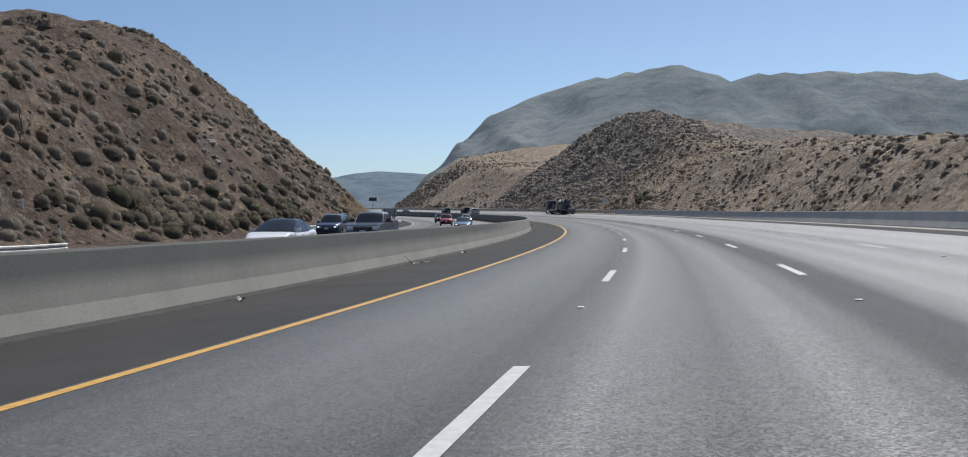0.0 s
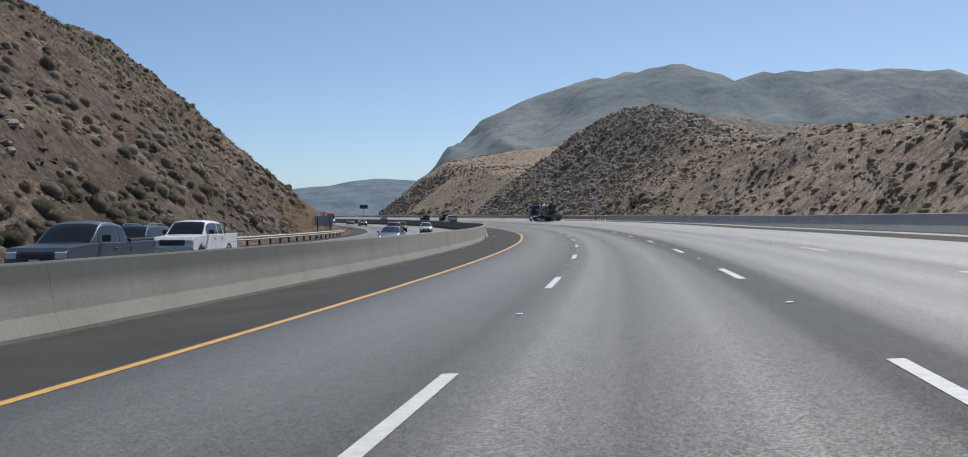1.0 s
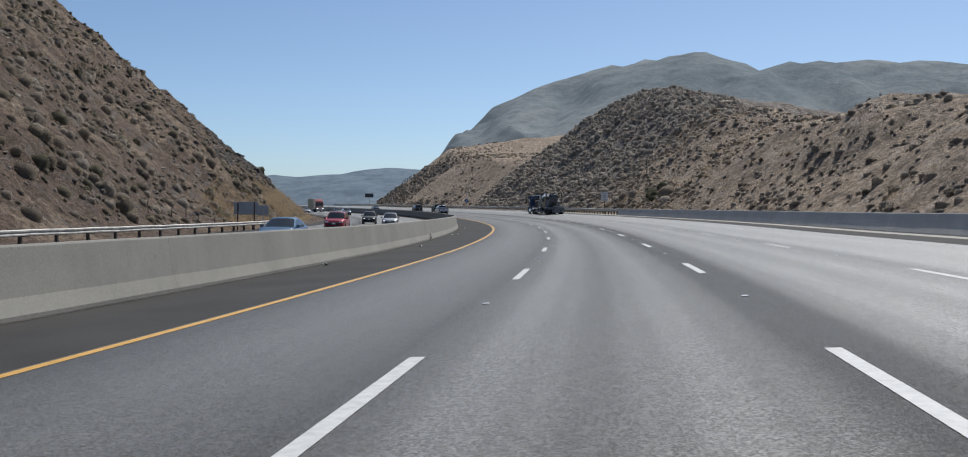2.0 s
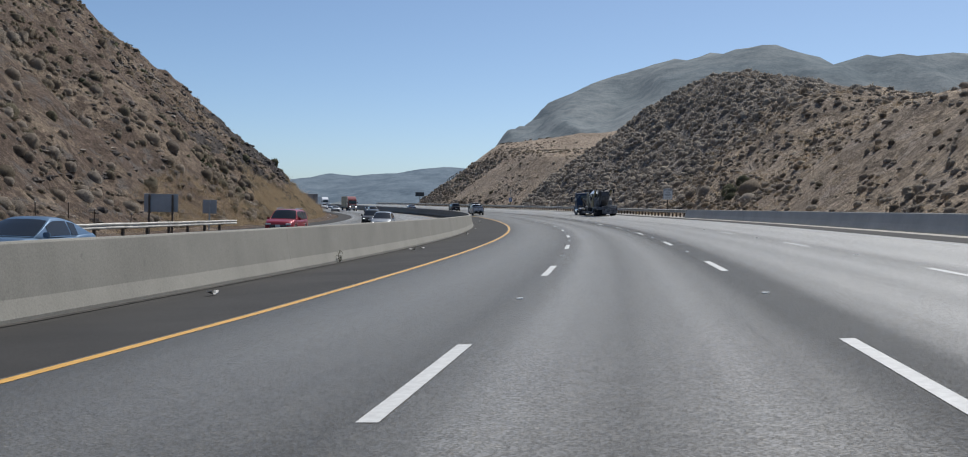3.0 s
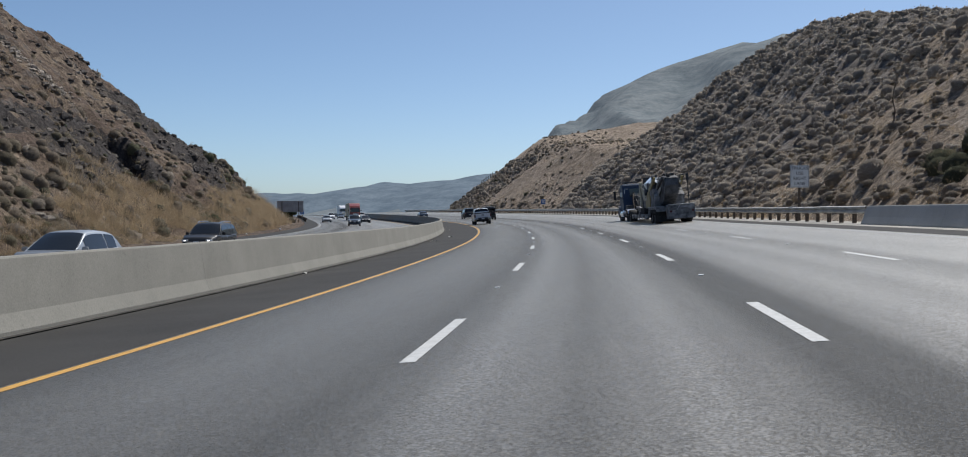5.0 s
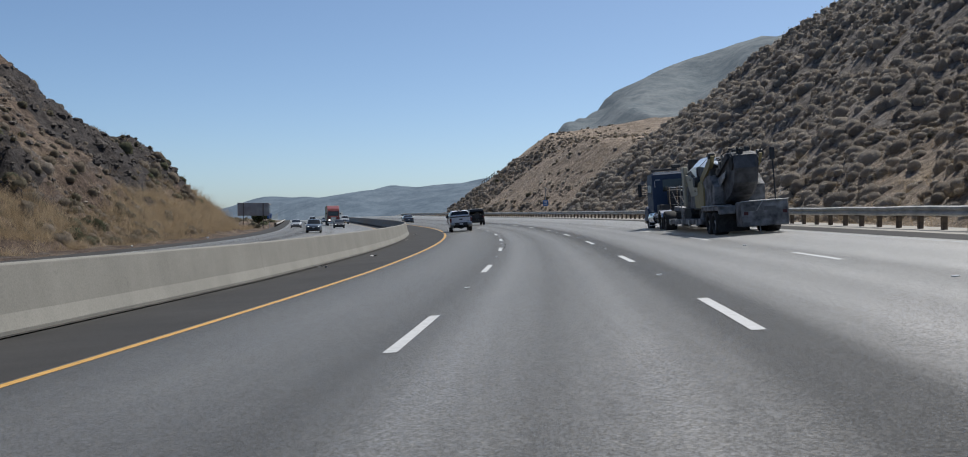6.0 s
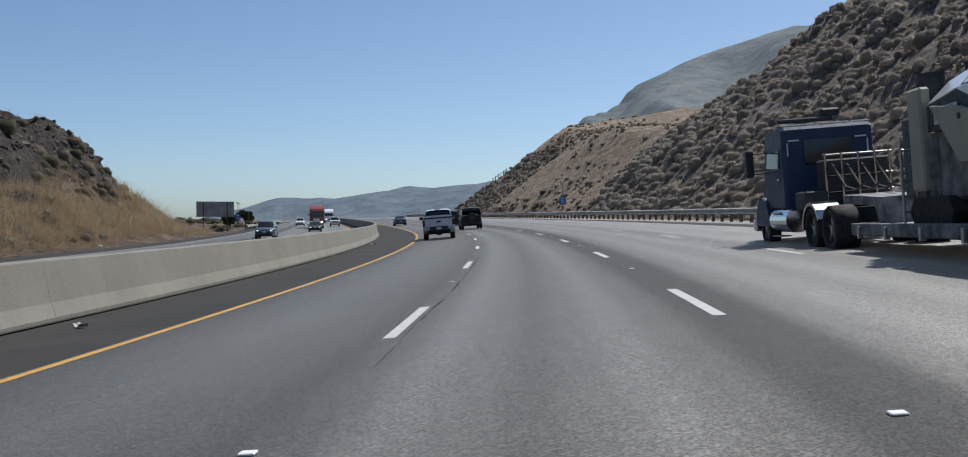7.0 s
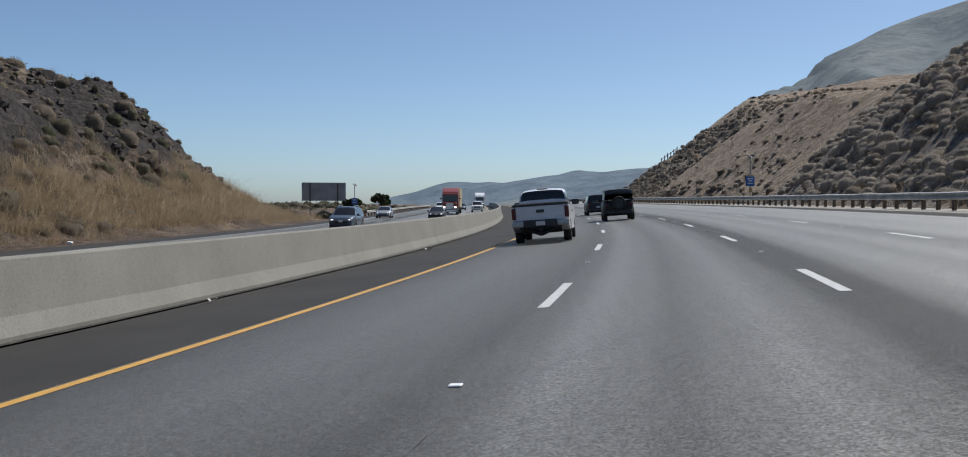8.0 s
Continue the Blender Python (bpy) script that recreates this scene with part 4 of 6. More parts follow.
def lofted_body(length, half, clear, r, hood, belt, tail, glass, axles):
    """Lower body of a car: rounded shoulders, curved nose and tail, arches open over the wheels."""
    yf, yr = length / 2, -length / 2
    top = curve([(yr, 0.72 * tail), (yr + 0.06, 0.93 * tail), (yr + 0.25, tail), (glass[3] + 0.2, max(tail, belt)), (0, belt), (glass[0] + 0.1, belt - 0.01), (glass[0] + 0.5, (belt + hood) / 2 + 0.02), (yf - 0.55, hood - 0.04), (yf - 0.18, hood - 0.13), (yf - 0.05, hood * 0.72), (yf, hood * 0.6)])
    grid = []
    n = 76
    for i in range(n + 1):
        y = yr + length * i / n
        u = abs(y) / (length / 2)
        w = half * (1 - 0.17 * u ** 7)
        low = clear + 0.16 * max(0, u - 0.9) / 0.1
        for ay in axles:
            d = abs(y - ay) / (r + 0.075)
            if d < 1:
                low = max(low, r + (r + 0.075) * math.sqrt(1 - d * d) * 0.98)
        z1 = max(top(y), low + 0.05)
        h = z1 - low
        side = [(0.95, 0.0), (0.985, 0.12), (1.0, 0.35), (1.0, 0.6), (0.985, 0.8), (0.95, 0.92), (0.88, 0.985), (0.6, 1.02), (0.25, 1.035), (0, 1.037)]
        half_ring = [(w * a, y + (0.0 if abs(y) < length / 2 - 0.3 else -math.copysign(0.05, y) * a ** 4), low + h * b) for a, b in side]
        grid.append(half_ring + [(-x, y_, z) for x, y_, z in half_ring[-2::-1]])
    bm = surface(grid)
    bm.verts.ensure_lookup_table()
    k = len(grid[0])
    bm.faces.new([bm.verts[i] for i in range(k)])
    bm.faces.new([bm.verts[n * k + i] for i in range(k)][::-1])
    bmesh.ops.recalc_face_normals(bm, faces=list(bm.faces))
    return bm


def lofted_cabin(t, half, belt, roof, glass, lean, color, doors, rail):
    """Cabin skin with curved roof, and panes following it; panes stand a little proud of the skin."""
    yf0, yf1, yr1, yr0 = glass
    mid = (yf1 + yr1) / 2
    height = curve([(yr0, belt), (yr1 - 0.12, roof - 0.1), (yr1 + 0.12, roof - 0.045), (mid - 0.2, roof), (mid + 0.35, roof), (yf1 - 0.1, roof - 0.035), (yf1 + 0.12, roof - 0.12), (yf0, belt)])
    wide = lambda y: (half - 0.055) * (1 - 0.05 * abs((y - mid) / (yf0 - mid)) ** 3)
    def wall(y, v, out=0.0):
        h = height(y) - belt
        rise = h * v
        x = wide(y) - lean * (rise / (roof - belt)) ** 1.25 * 0.92
        return x + out, y, belt + rise
    def lid(y, u, out=0.0):
        x, _, z = wall(y, 0.93)
        h = height(y)
        return x * u, y - (0.06 if y > mid else -0.04) * (u * u) * min(1, (roof - h) / 0.1 + 0.2), z + (h + 0.02 - z) * (1 - u ** 4) + out
    grid = []
    n = 40
    for i in range(n + 1):
        y = yr0 + (yf0 - yr0) * i / n
        row = [wall(y, v) for v in (0, 0.3, 0.6, 0.8, 0.9)] + [lid(y, u) for u in (0.97, 0.9, 0.75, 0.45, 0.0)]
        grid.append(row + [(-x, y_, z) for x, y_, z in row[-2::-1]])
    bm = surface(grid)
    bmesh.ops.recalc_face_normals(bm, faces=list(bm.faces))
    part("cabin", bm, color, t, smooth=True)
    us = (-0.94, -0.7, -0.35, 0, 0.35, 0.7, 0.94)
    def pane(name, y0, y1):
        bm = surface([[(math.copysign(lid(y, abs(u))[0], u), *lid(y, abs(u), 0.012)[1:]) for u in us] for y in np.linspace(y0, y1, 7)])
        bmesh.ops.recalc_face_normals(bm, faces=list(bm.faces))
        part(name, bm, M_GLASS, t, smooth=True)
    pane("windscreen", yf1 + 0.02, yf0 - 0.05)
    pane("rear_window", yr0 + 0.06, yr1 - 0.06)
    cuts = [(yr1 - 0.1, mid - 0.35), (mid - 0.27, yf1 + 0.25)] if doors == 2 else [(yr1 - 0.02, yr1 + 0.55), (yr1 + 0.65, mid + 0.12), (mid + 0.2, yf1 + 0.2)]
    for side in (-1, 1):
        for y0, y1 in cuts:
            grid = []
            for y in np.linspace(y0, y1, 7):
                top = 0.82 if height(y) > roof - 0.2 else 0.72
                grid.append([(side * wall(y, v, 0.01)[0], *wall(y, v)[1:]) for v in np.linspace(0.09, top, 4)])
            bm = surface(grid)
            bmesh.ops.recalc_face_normals(bm, faces=list(bm.faces))
            if sum(f.normal.x for f in bm.faces) * side < 0:
                bmesh.ops.reverse_faces(bm, faces=list(bm.faces))
            part("side_window", bm, M_GLASS, t, smooth=True)
        if rail:
            bm = bmesh.new()
            x = side * (wall(mid, 0.93)[0] - 0.06)
            pts = [(x, yr1 + 0.12, roof - 0.03), (x, yr1 + 0.3, roof + 0.055), (x, mid, roof + 0.075), (x, yf1 - 0.35, roof + 0.055), (x, yf1 - 0.15, roof - 0.03)]
            for a, b in zip(pts, pts[1:]):
                rod(bm, a, b, 0.02, n=8)
            part("roof_rail", bm, M_CHROME, t)


def lights(t, half, yf, yr, zf, zr, lit=True, tall=0.12, wide=0.34):
    for side in (-1, 1):
        x0, x1 = sorted((side * (half * 0.88), side * (half * 0.88 - wide)))
        part("headlight", box(bmesh.new(), x0, x1, yf - 0.2, yf - 0.01, zf, zf + 0.12, 0.035, 2, m=None), M_CLEAR_LENS, t)
        if lit:
            c = (x0 + x1) / 2
            part("lamp", box(bmesh.new(), c - 0.055, c + 0.055, yf - 0.02, yf + 0.0, zf + 0.035, zf + 0.09, 0.012), M_HEAD_ON, t)
        x0, x1 = sorted((side * (half * 0.9), side * (half * 0.9 - wide * 0.7)))
        part("taillight", box(bmesh.new(), x0, x1, yr - 0.01, yr + 0.16, zr, zr + tall, 0.025, 2), M_RED_LENS, t)


def plates(t, yf, yr, z):
    for y, s in ((yf, 1), (yr, -1)):
        part("number_plate", box(bmesh.new(), -0.16, 0.16, min(y, y + s * 0.012), max(y, y + s * 0.012), z, z + 0.15, 0.004), M_PLATE, t)


def car(name, m, color, label, category="car", length=4.75, half=0.92, height=1.45, belt=0.93, hood=0.86, tail=1.0, clear=0.2, r=0.33,
        axle_f=1.42, axle_r=-1.4, glass=(0.95, 0.25, -1.15, -1.85), lean=0.3, doors=2, roof=None, rail=False, lit=True, group="", rim=M_RIM, spare=False, tall=0.12):
    """A closed car: sedan, hatchback or SUV, by its outline."""
    t = thing(name, m, label, category, group)
    yf, yr = length / 2, -length / 2
    part("body", lofted_body(length, half, clear, r, hood, belt, tail, glass, (axle_f, axle_r)), color, t, smooth=True)
    part("underbody", box(bmesh.new(), -half + 0.22, half - 0.22, yr + 0.25, yf - 0.25, clear - 0.03, 0.6, 0.02), M_UNDER, t)
    lofted_cabin(t, half, belt - 0.01, height, glass, lean, roof or color, doors, rail)
    for y in (axle_f, axle_r):
        for side in (-1, 1):
            wheel(t, side * (half - 0.115), y, r, 0.22, rim)
    part("grille", box(bmesh.new(), -half * 0.55, half * 0.55, yf - 0.12, yf + 0.0, clear + 0.26, hood * 0.7, 0.03), M_TRIM, t)
    part("front_bumper", box(bmesh.new(), -half * 0.86, half * 0.86, yf - 0.1, yf + 0.025, clear + 0.02, clear + 0.16, 0.04), M_TRIM, t)
    part("rear_bumper", box(bmesh.new(), -half * 0.88, half * 0.88, yr - 0.03, yr + 0.14, clear + 0.06, clear + 0.3, 0.05), M_TRIM if spare or height > 1.6 else color, t)
    lights(t, half - 0.03, yf - 0.03, yr, hood * 0.68, tail - 0.3, lit, tall)
    plates(t, yf + 0.025, yr - 0.03 - (0.0 if not spare else 0.02), clear + 0.34)
    for side in (-1, 1):
        mirror(t, side, side * (half - 0.03), glass[0] - 0.35, belt + 0.06, 0.19, color)
        for k in range(2):
            part("door_handle", box(bmesh.new(), side * (half - 0.005) - 0.015, side * (half - 0.005) + 0.015, -0.12 - k * 0.95, 0.06 - k * 0.95, belt - 0.16, belt - 0.13, 0.006), M_CHROME, t)
    if spare:
        s = part("spare_wheel", WHEELS[(r, 0.22, rim.name)][0], None, t, m=pose(0.0, yr - 0.14, 1.08, 0, 0, 90))
        part("cover", rod(bmesh.new(), (0, -0.09, 0), (0, 0.09, 0), r * 0.9, n=20), M_TRIM, s, m=pose(0, 0, 0, 0, 0, 90))
    return t


def pickup(name, m, color, label, length=5.85, half=1.0, height=1.92, belt=1.24, hood=1.2, clear=0.36, r=0.42, bed=1.3, lit=True, dark_cover=False, bumper=M_CHROME, grille=M_TRIM, rack=False, group=""):
    t = thing(name, m, label, "pickup truck", group)
    yf, yr = length / 2, -length / 2
    cab_back = yr + 1.72
    af, ar = yf - 0.98, yr + 1.22
    ra = r + 0.09
    top = [(yf, clear + 0.3), (yf - 0.02, hood - 0.16), (yf - 0.16, hood - 0.03), (yf - 0.6, hood), (yf - 1.42, belt), (cab_back, belt), (cab_back, 0.86), (yr, 0.86), (yr, clear + 0.2)]
    under = arch(ar, ra, clear + 0.02)[::-1] + arch(af, ra, clear + 0.02)[::-1]
    top = [(y, min(z, 2)) for y, z in top]
    part("body", extruded(top + under, half, 0.07, 0.02, 0.008), color, t)
    part("underbody", box(bmesh.new(), -half + 0.3, half - 0.3, yr + 0.3, yf - 0.3, clear - 0.02, 0.8, 0.02), M_UNDER, t)
    lofted_cabin(t, half - 0.01, belt - 0.02, height, (yf - 1.36, yf - 2.12, cab_back + 0.27, cab_back + 0.02), 0.2, color, 2, False)
    for side in (-1, 1):
        x0, x1 = sorted((side * (half - 0.005), side * (half - 0.12)))
        part("bed_side", box(bmesh.new(), x0, x1, yr + 0.02, cab_back - 0.02, 0.84, bed, 0.03, 2), color, t)
        part("bed_rail_cap", box(bmesh.new(), x0 + 0.01, x1 - 0.01, yr + 0.03, cab_back - 0.03, bed + 0.001, bed + 0.08, 0.015), M_TRIM, t)
    gate = part("tailgate", box(bmesh.new(), -half + 0.15, half - 0.15, yr - 0.035, yr + 0.05, 0.8, bed, 0.025, 2), color, t)
    part("handle", box(bmesh.new(), -0.14, 0.14, yr - 0.05, yr - 0.03, bed - 0.24, bed - 0.13, 0.012), M_TRIM, gate)
    part("gate_cap", box(bmesh.new(), -half + 0.15, half - 0.15, yr - 0.05, yr + 0.07, bed + 0.001, bed + 0.1, 0.02), M_TRIM, gate)
    part("badge", box(bmesh.new(), half - 0.5, half - 0.26, yr - 0.045, yr - 0.034, 0.92, 0.95), M_CHROME, gate)
    if dark_cover:
        part("bed_cover", box(bmesh.new(), -half + 0.1, half - 0.1, yr + 0.05, cab_back - 0.03, bed + 0.032, bed + 0.11, 0.02), M_TRIM, t)
    for side in (-1, 1):
        x0, x1 = sorted((side * (half - 0.005), side * (half - 0.15)))
        part("taillight", box(bmesh.new(), x0, x1, yr - 0.03, yr + 0.07, 0.86, bed - 0.05, 0.02), M_RED_LENS, t)
        x0, x1 = sorted((side * (half - 0.04), side * (half - 0.4)))
        part("headlight", box(bmesh.new(), x0, x1, yf - 0.09, yf + 0.014, hood - 0.34, hood - 0.14, 0.03), M_CLEAR_LENS, t)
        x0, x1 = sorted((side * (half - 0.01), side * (half - 0.42)))
        part("bumper_corner", box(bmesh.new(), x0, x1, yr - 0.2, yr - 0.02, 0.58, 0.8, 0.05, 2), bumper, t)
        mirror(t, side, side * (half - 0.02), yf - 1.95, belt + 0.14, 0.27, M_TRIM)
        for k in range(2):
            part("door_handle", box(bmesh.new(), side * (half + 0.0) - 0.016, side * (half + 0.0) + 0.016, yf - 2.85 - k * 0.95, yf - 2.65 - k * 0.95, belt - 0.19, belt - 0.15, 0.008), M_TRIM, t)
        for y in (af, ar):
            wheel(t, side * (half - 0.14), y, r, 0.27)
    part("step_bumper", box(bmesh.new(), -half + 0.43, half - 0.43, yr - 0.19, yr - 0.02, 0.56, 0.82, 0.03), M_TRIM, t)
    part("brake_lamp", box(bmesh.new(), -0.2, 0.2, cab_back + 0.17, cab_back + 0.2, height - 0.03, height + 0.01, 0.006), M_RED_LENS, t)
    bm = bmesh.new()
    rod(bm, (-0.62, yr + 0.1, 0.56), (0, yr - 0.02, 0.3), 0.06, n=8)
    rod(bm, (0.62, yr + 0.1, 0.56), (0, yr - 0.02, 0.3), 0.06, n=8)
    box(bm, -0.72, 0.72, yr - 0.1, yr + 0.3, 0.5, 0.66, 0.02)
    box(bm, -0.06, 0.06, yr - 0.22, yr + 0.2, 0.42, 0.53, 0.01)
    part("hitch", bm, M_UNDER, t)
    part("grille", box(bmesh.new(), -half * 0.6, half * 0.6, yf - 0.05, yf + 0.02, clear + 0.42, hood - 0.14, 0.04), grille, t)
    part("front_bumper", box(bmesh.new(), -half * 0.97, half * 0.97, yf - 0.12, yf + 0.06, clear + 0.06, clear + 0.34, 0.05, 2), bumper, t)
    plates(t, yf + 0.065, yr - 0.2, 0.62)
    if rack:
        bm = bmesh.new()
        for x in (-half + 0.1, half - 0.1):
            for y in (cab_back - 0.2, yr + 0.5):
                rod(bm, (x, y, bed), (x * 0.95, y, bed + 0.5), 0.025, n=8)
        for x in (-half + 0.12, half - 0.12):
            rod(bm, (x, cab_back - 0.2, bed + 0.5), (x, yr + 0.5, bed + 0.5), 0.022, n=8)
        for y in (cab_back - 0.2, yr + 0.5):
            rod(bm, (-half + 0.12, y, bed + 0.5), (half - 0.12, y, bed + 0.5), 0.025, n=8)
        part("bed_rack", bm, M_TRIM, t)
    return t


LANES_OPP = (-10.9, -14.5, -18.1, -21.7)
SEDAN = dict(length=4.75, half=0.93, height=1.45, belt=0.93, hood=0.84, tail=1.0, glass=(1.15, 0.2, -0.95, -2.0), lean=0.3)
SUV = dict(length=4.85, half=0.96, height=1.74, belt=1.08, hood=1.06, tail=1.12, clear=0.26, r=0.37, glass=(1.2, 0.4, -1.9, -2.3), lean=0.26, doors=3, rail=True)
CROSS = dict(length=4.35, half=0.9, height=1.62, belt=1.0, hood=0.98, tail=1.08, clear=0.23, r=0.35, glass=(1.25, 0.3, -1.5, -2.05), lean=0.28)
BOXY = dict(length=4.5, half=0.94, height=1.94, belt=1.2, hood=1.18, tail=1.22, clear=0.34, r=0.4, axle_f=1.4, axle_r=-1.45, glass=(0.72, 0.5, -2.14, -2.2), lean=0.08, doors=3)

# traffic going the same way
pickup("pickup_truck", stand(263.8, -2.08), P_WHITE, "white crew-cab pickup truck with chrome bumper corners, seen from behind", dark_cover=True, lit=False, bumper=M_STEEL)
car("off_road_car", stand(289.6, 1.42), P_OLIVE, "boxy black off-road car with a spare wheel behind", "car", lit=False, spare=True, **BOXY)
car("suv", stand(312.5, 1.4), P_BLACK, "black suv with dark windows following the second lane", "car", lit=False, **SUV)
car("sedan", stand(352, -1.9), P_GREY, "dark grey sedan in the inner lane", "car", lit=False, **SEDAN)
# oncoming traffic
car("sedan", stand(41, LANES_OPP[1], 0, 180), P_WHITE, "glossy white sedan with a dark glass roof coming the other way", roof=M_ROOF, **SEDAN)
car("suv", stand(77, LANES_OPP[3], 0, 180), P_NAVY, "dark blue suv with roof rails coming the other way", **SUV)
pickup("pickup_truck", stand(57.7, LANES_OPP[1], 0, 180), P_GREY, "slate grey crew-cab pickup truck coming the other way", length=5.4, half=0.95, height=1.8, belt=1.17, hood=1.12, clear=0.3, r=0.38, bed=1.2, bumper=P_GREY)
pickup("pickup_truck", stand(75.5, LANES_OPP[2], 0, 180), P_WHITE, "white crew-cab pickup truck with a bed rack coming the other way", rack=True)
car("sedan", stand(112.2, LANES_OPP[1], 0, 180), P_BLUE, "blue-grey sedan with a sloping roof coming the other way", **SEDAN)
car("suv", stand(151.4, LANES_OPP[2], 0, 180), P_RED, "dark red suv with chrome roof rails coming the other way", lit=False, **SUV)
car("hatchback", stand(172.6, LANES_OPP[1], 0, 180), P_SILVER, "grey compact crossover coming the other way", **CROSS)
car("suv", stand(197.5, LANES_OPP[2], 0, 180), P_BLACK, "black suv with lit headlamps coming the other way", **SUV)
car("suv", stand(301, LANES_OPP[2], 0, 180), P_GREY, "dark grey wagon-like suv with roof rails coming the other way", **SUV)
car("sedan", stand(342, LANES_OPP[1], 0, 180), P_BLACK, "black sedan with lit headlamps coming the other way", **SEDAN)
pickup("pickup_truck", stand(408, LANES_OPP[0], 0, 180), P_WHITE, "white pickup truck far along the opposite carriageway")
car("sedan", stand(352, LANES_OPP[3], 0, 180), P_SILVER, "silver sedan coming the other way", **SEDAN)
car("suv", stand(420, LANES_OPP[2], 0, 180), P_WHITE, "white suv far along the opposite carriageway", **SUV)
car("sedan", stand(440, LANES_OPP[1], 0, 180), P_GREY, "grey sedan far along the opposite carriageway", **SEDAN)


def semi(m, color, box_color, label, plain_box=True):
    """A long-nosed lorry with a box trailer."""
    t = thing("lorry", m, label, "lorry")
    part("frame", box(bmesh.new(), -0.5, 0.5, -9.5, 3.6, 0.6, 0.95, 0.03), M_UNDER, t)
    part("hood", box(bmesh.new(), -0.95, 0.95, 1.9, 3.75, 0.75, 1.85, 0.15, 3), color, t)
    part("cab", box(bmesh.new(), -1.2, 1.2, -1.6, 2.0, 0.9, 3.1, 0.12, 2), color, t)
    part("fairing", extruded([(1.5, 3.05), (1.2, 3.45), (-0.2, 4.0), (-1.6, 4.05), (-1.6, 3.05)], 1.2, 0.12, 0.05), color, t)
    part("windscreen", slab([(1.05, 2.01, 2.0), (-1.05, 2.01, 2.0), (-1.05, 1.98, 2.9), (1.05, 1.98, 2.9)], 0.02), M_GLASS, t)
    part("grille", box(bmesh.new(), -0.55, 0.55, 3.74, 3.79, 0.85, 1.7, 0.02), M_CHROME, t)
    part("front_bumper", box(bmesh.new(), -1.2, 1.2, 3.5, 3.9, 0.4, 0.78, 0.06), M_CHROME, t)
    part("trailer_box", box(bmesh.new(), -1.28, 1.28, -14.5, -2.1, 1.15, 4.1, 0.03), box_color, t)
    for side in (-1, 1):
        part("headlight", box(bmesh.new(), side * 0.82 - 0.16, side * 0.82 + 0.16, 3.7, 3.78, 1.0, 1.25, 0.03), M_HEAD_ON, t)
        part("exhaust", rod(bmesh.new(), (side * 1.15, -1.75, 0.9), (side * 1.15, -1.75, 3.9), 0.07, n=10), M_CHROME, t)
        mirror(t, side, side * 1.25, 1.8, 2.4, 0.3, M_TRIM)
        for y in (2.9, -1.2, -2.5, -12.3, -13.5):
            wheel(t, side * 1.05, y, 0.5, 0.3)
    return t


semi(stand(378, LANES_OPP[1], 0, 180), P_MAROON, plain("trailer_tan", (0.42, 0.33, 0.2), 0.6, 0.0, 0.06, 0.5), "maroon lorry with a tan box trailer coming the other way")
semi(stand(490, LANES_OPP[0], 0, 180), P_WHITE, plain("trailer_white", (0.66, 0.67, 0.68), 0.5, 0.0, 0.04, 0.5), "white lorry with a white box trailer far away")

# ---- the low-loader: blue tractor, low trailer, road machine on it ----
TS, TO, TT = 207.6, 9.7, 1.5
M_GRIME = plain("conveyor_black", (0.1, 0.102, 0.108), 0.7, 0.0, 0.25, 2.0, 0.4)
M_SOOT = plain("sooty_black", (0.06, 0.062, 0.066), 0.6, 0.0, 0.2, 3.0, 0.4)
low = thing("tractor_unit", stand(TS, TO, 0, TT), "dark blue day-cab lorry tractor with a black rack behind", "lorry")
part("frame", box(bmesh.new(), -0.45, 0.45, 12.3, 20.0, 0.62, 0.95, 0.03), M_UNDER, low)
part("cab", extruded([(18.75, 1.0), (18.8, 1.9), (18.5, 3.0), (18.25, 3.1), (17.0, 3.12), (16.9, 3.02), (16.88, 1.0)], 1.16, 0.1, 0.04), P_TRUCK, low)
part("hood", extruded([(20.2, 0.75), (20.22, 1.5), (20.0, 1.75), (18.75, 1.95), (18.75, 0.9)], 0.86, 0.15, 0.08), P_TRUCK, low)
part("grille", box(bmesh.new(), -0.55, 0.55, 20.2, 20.26, 0.8, 1.5, 0.03), M_CHROME, low)
part("front_bumper", box(bmesh.new(), -1.2, 1.2, 20.05, 20.35, 0.4, 0.74, 0.06), M_CHROME, low)
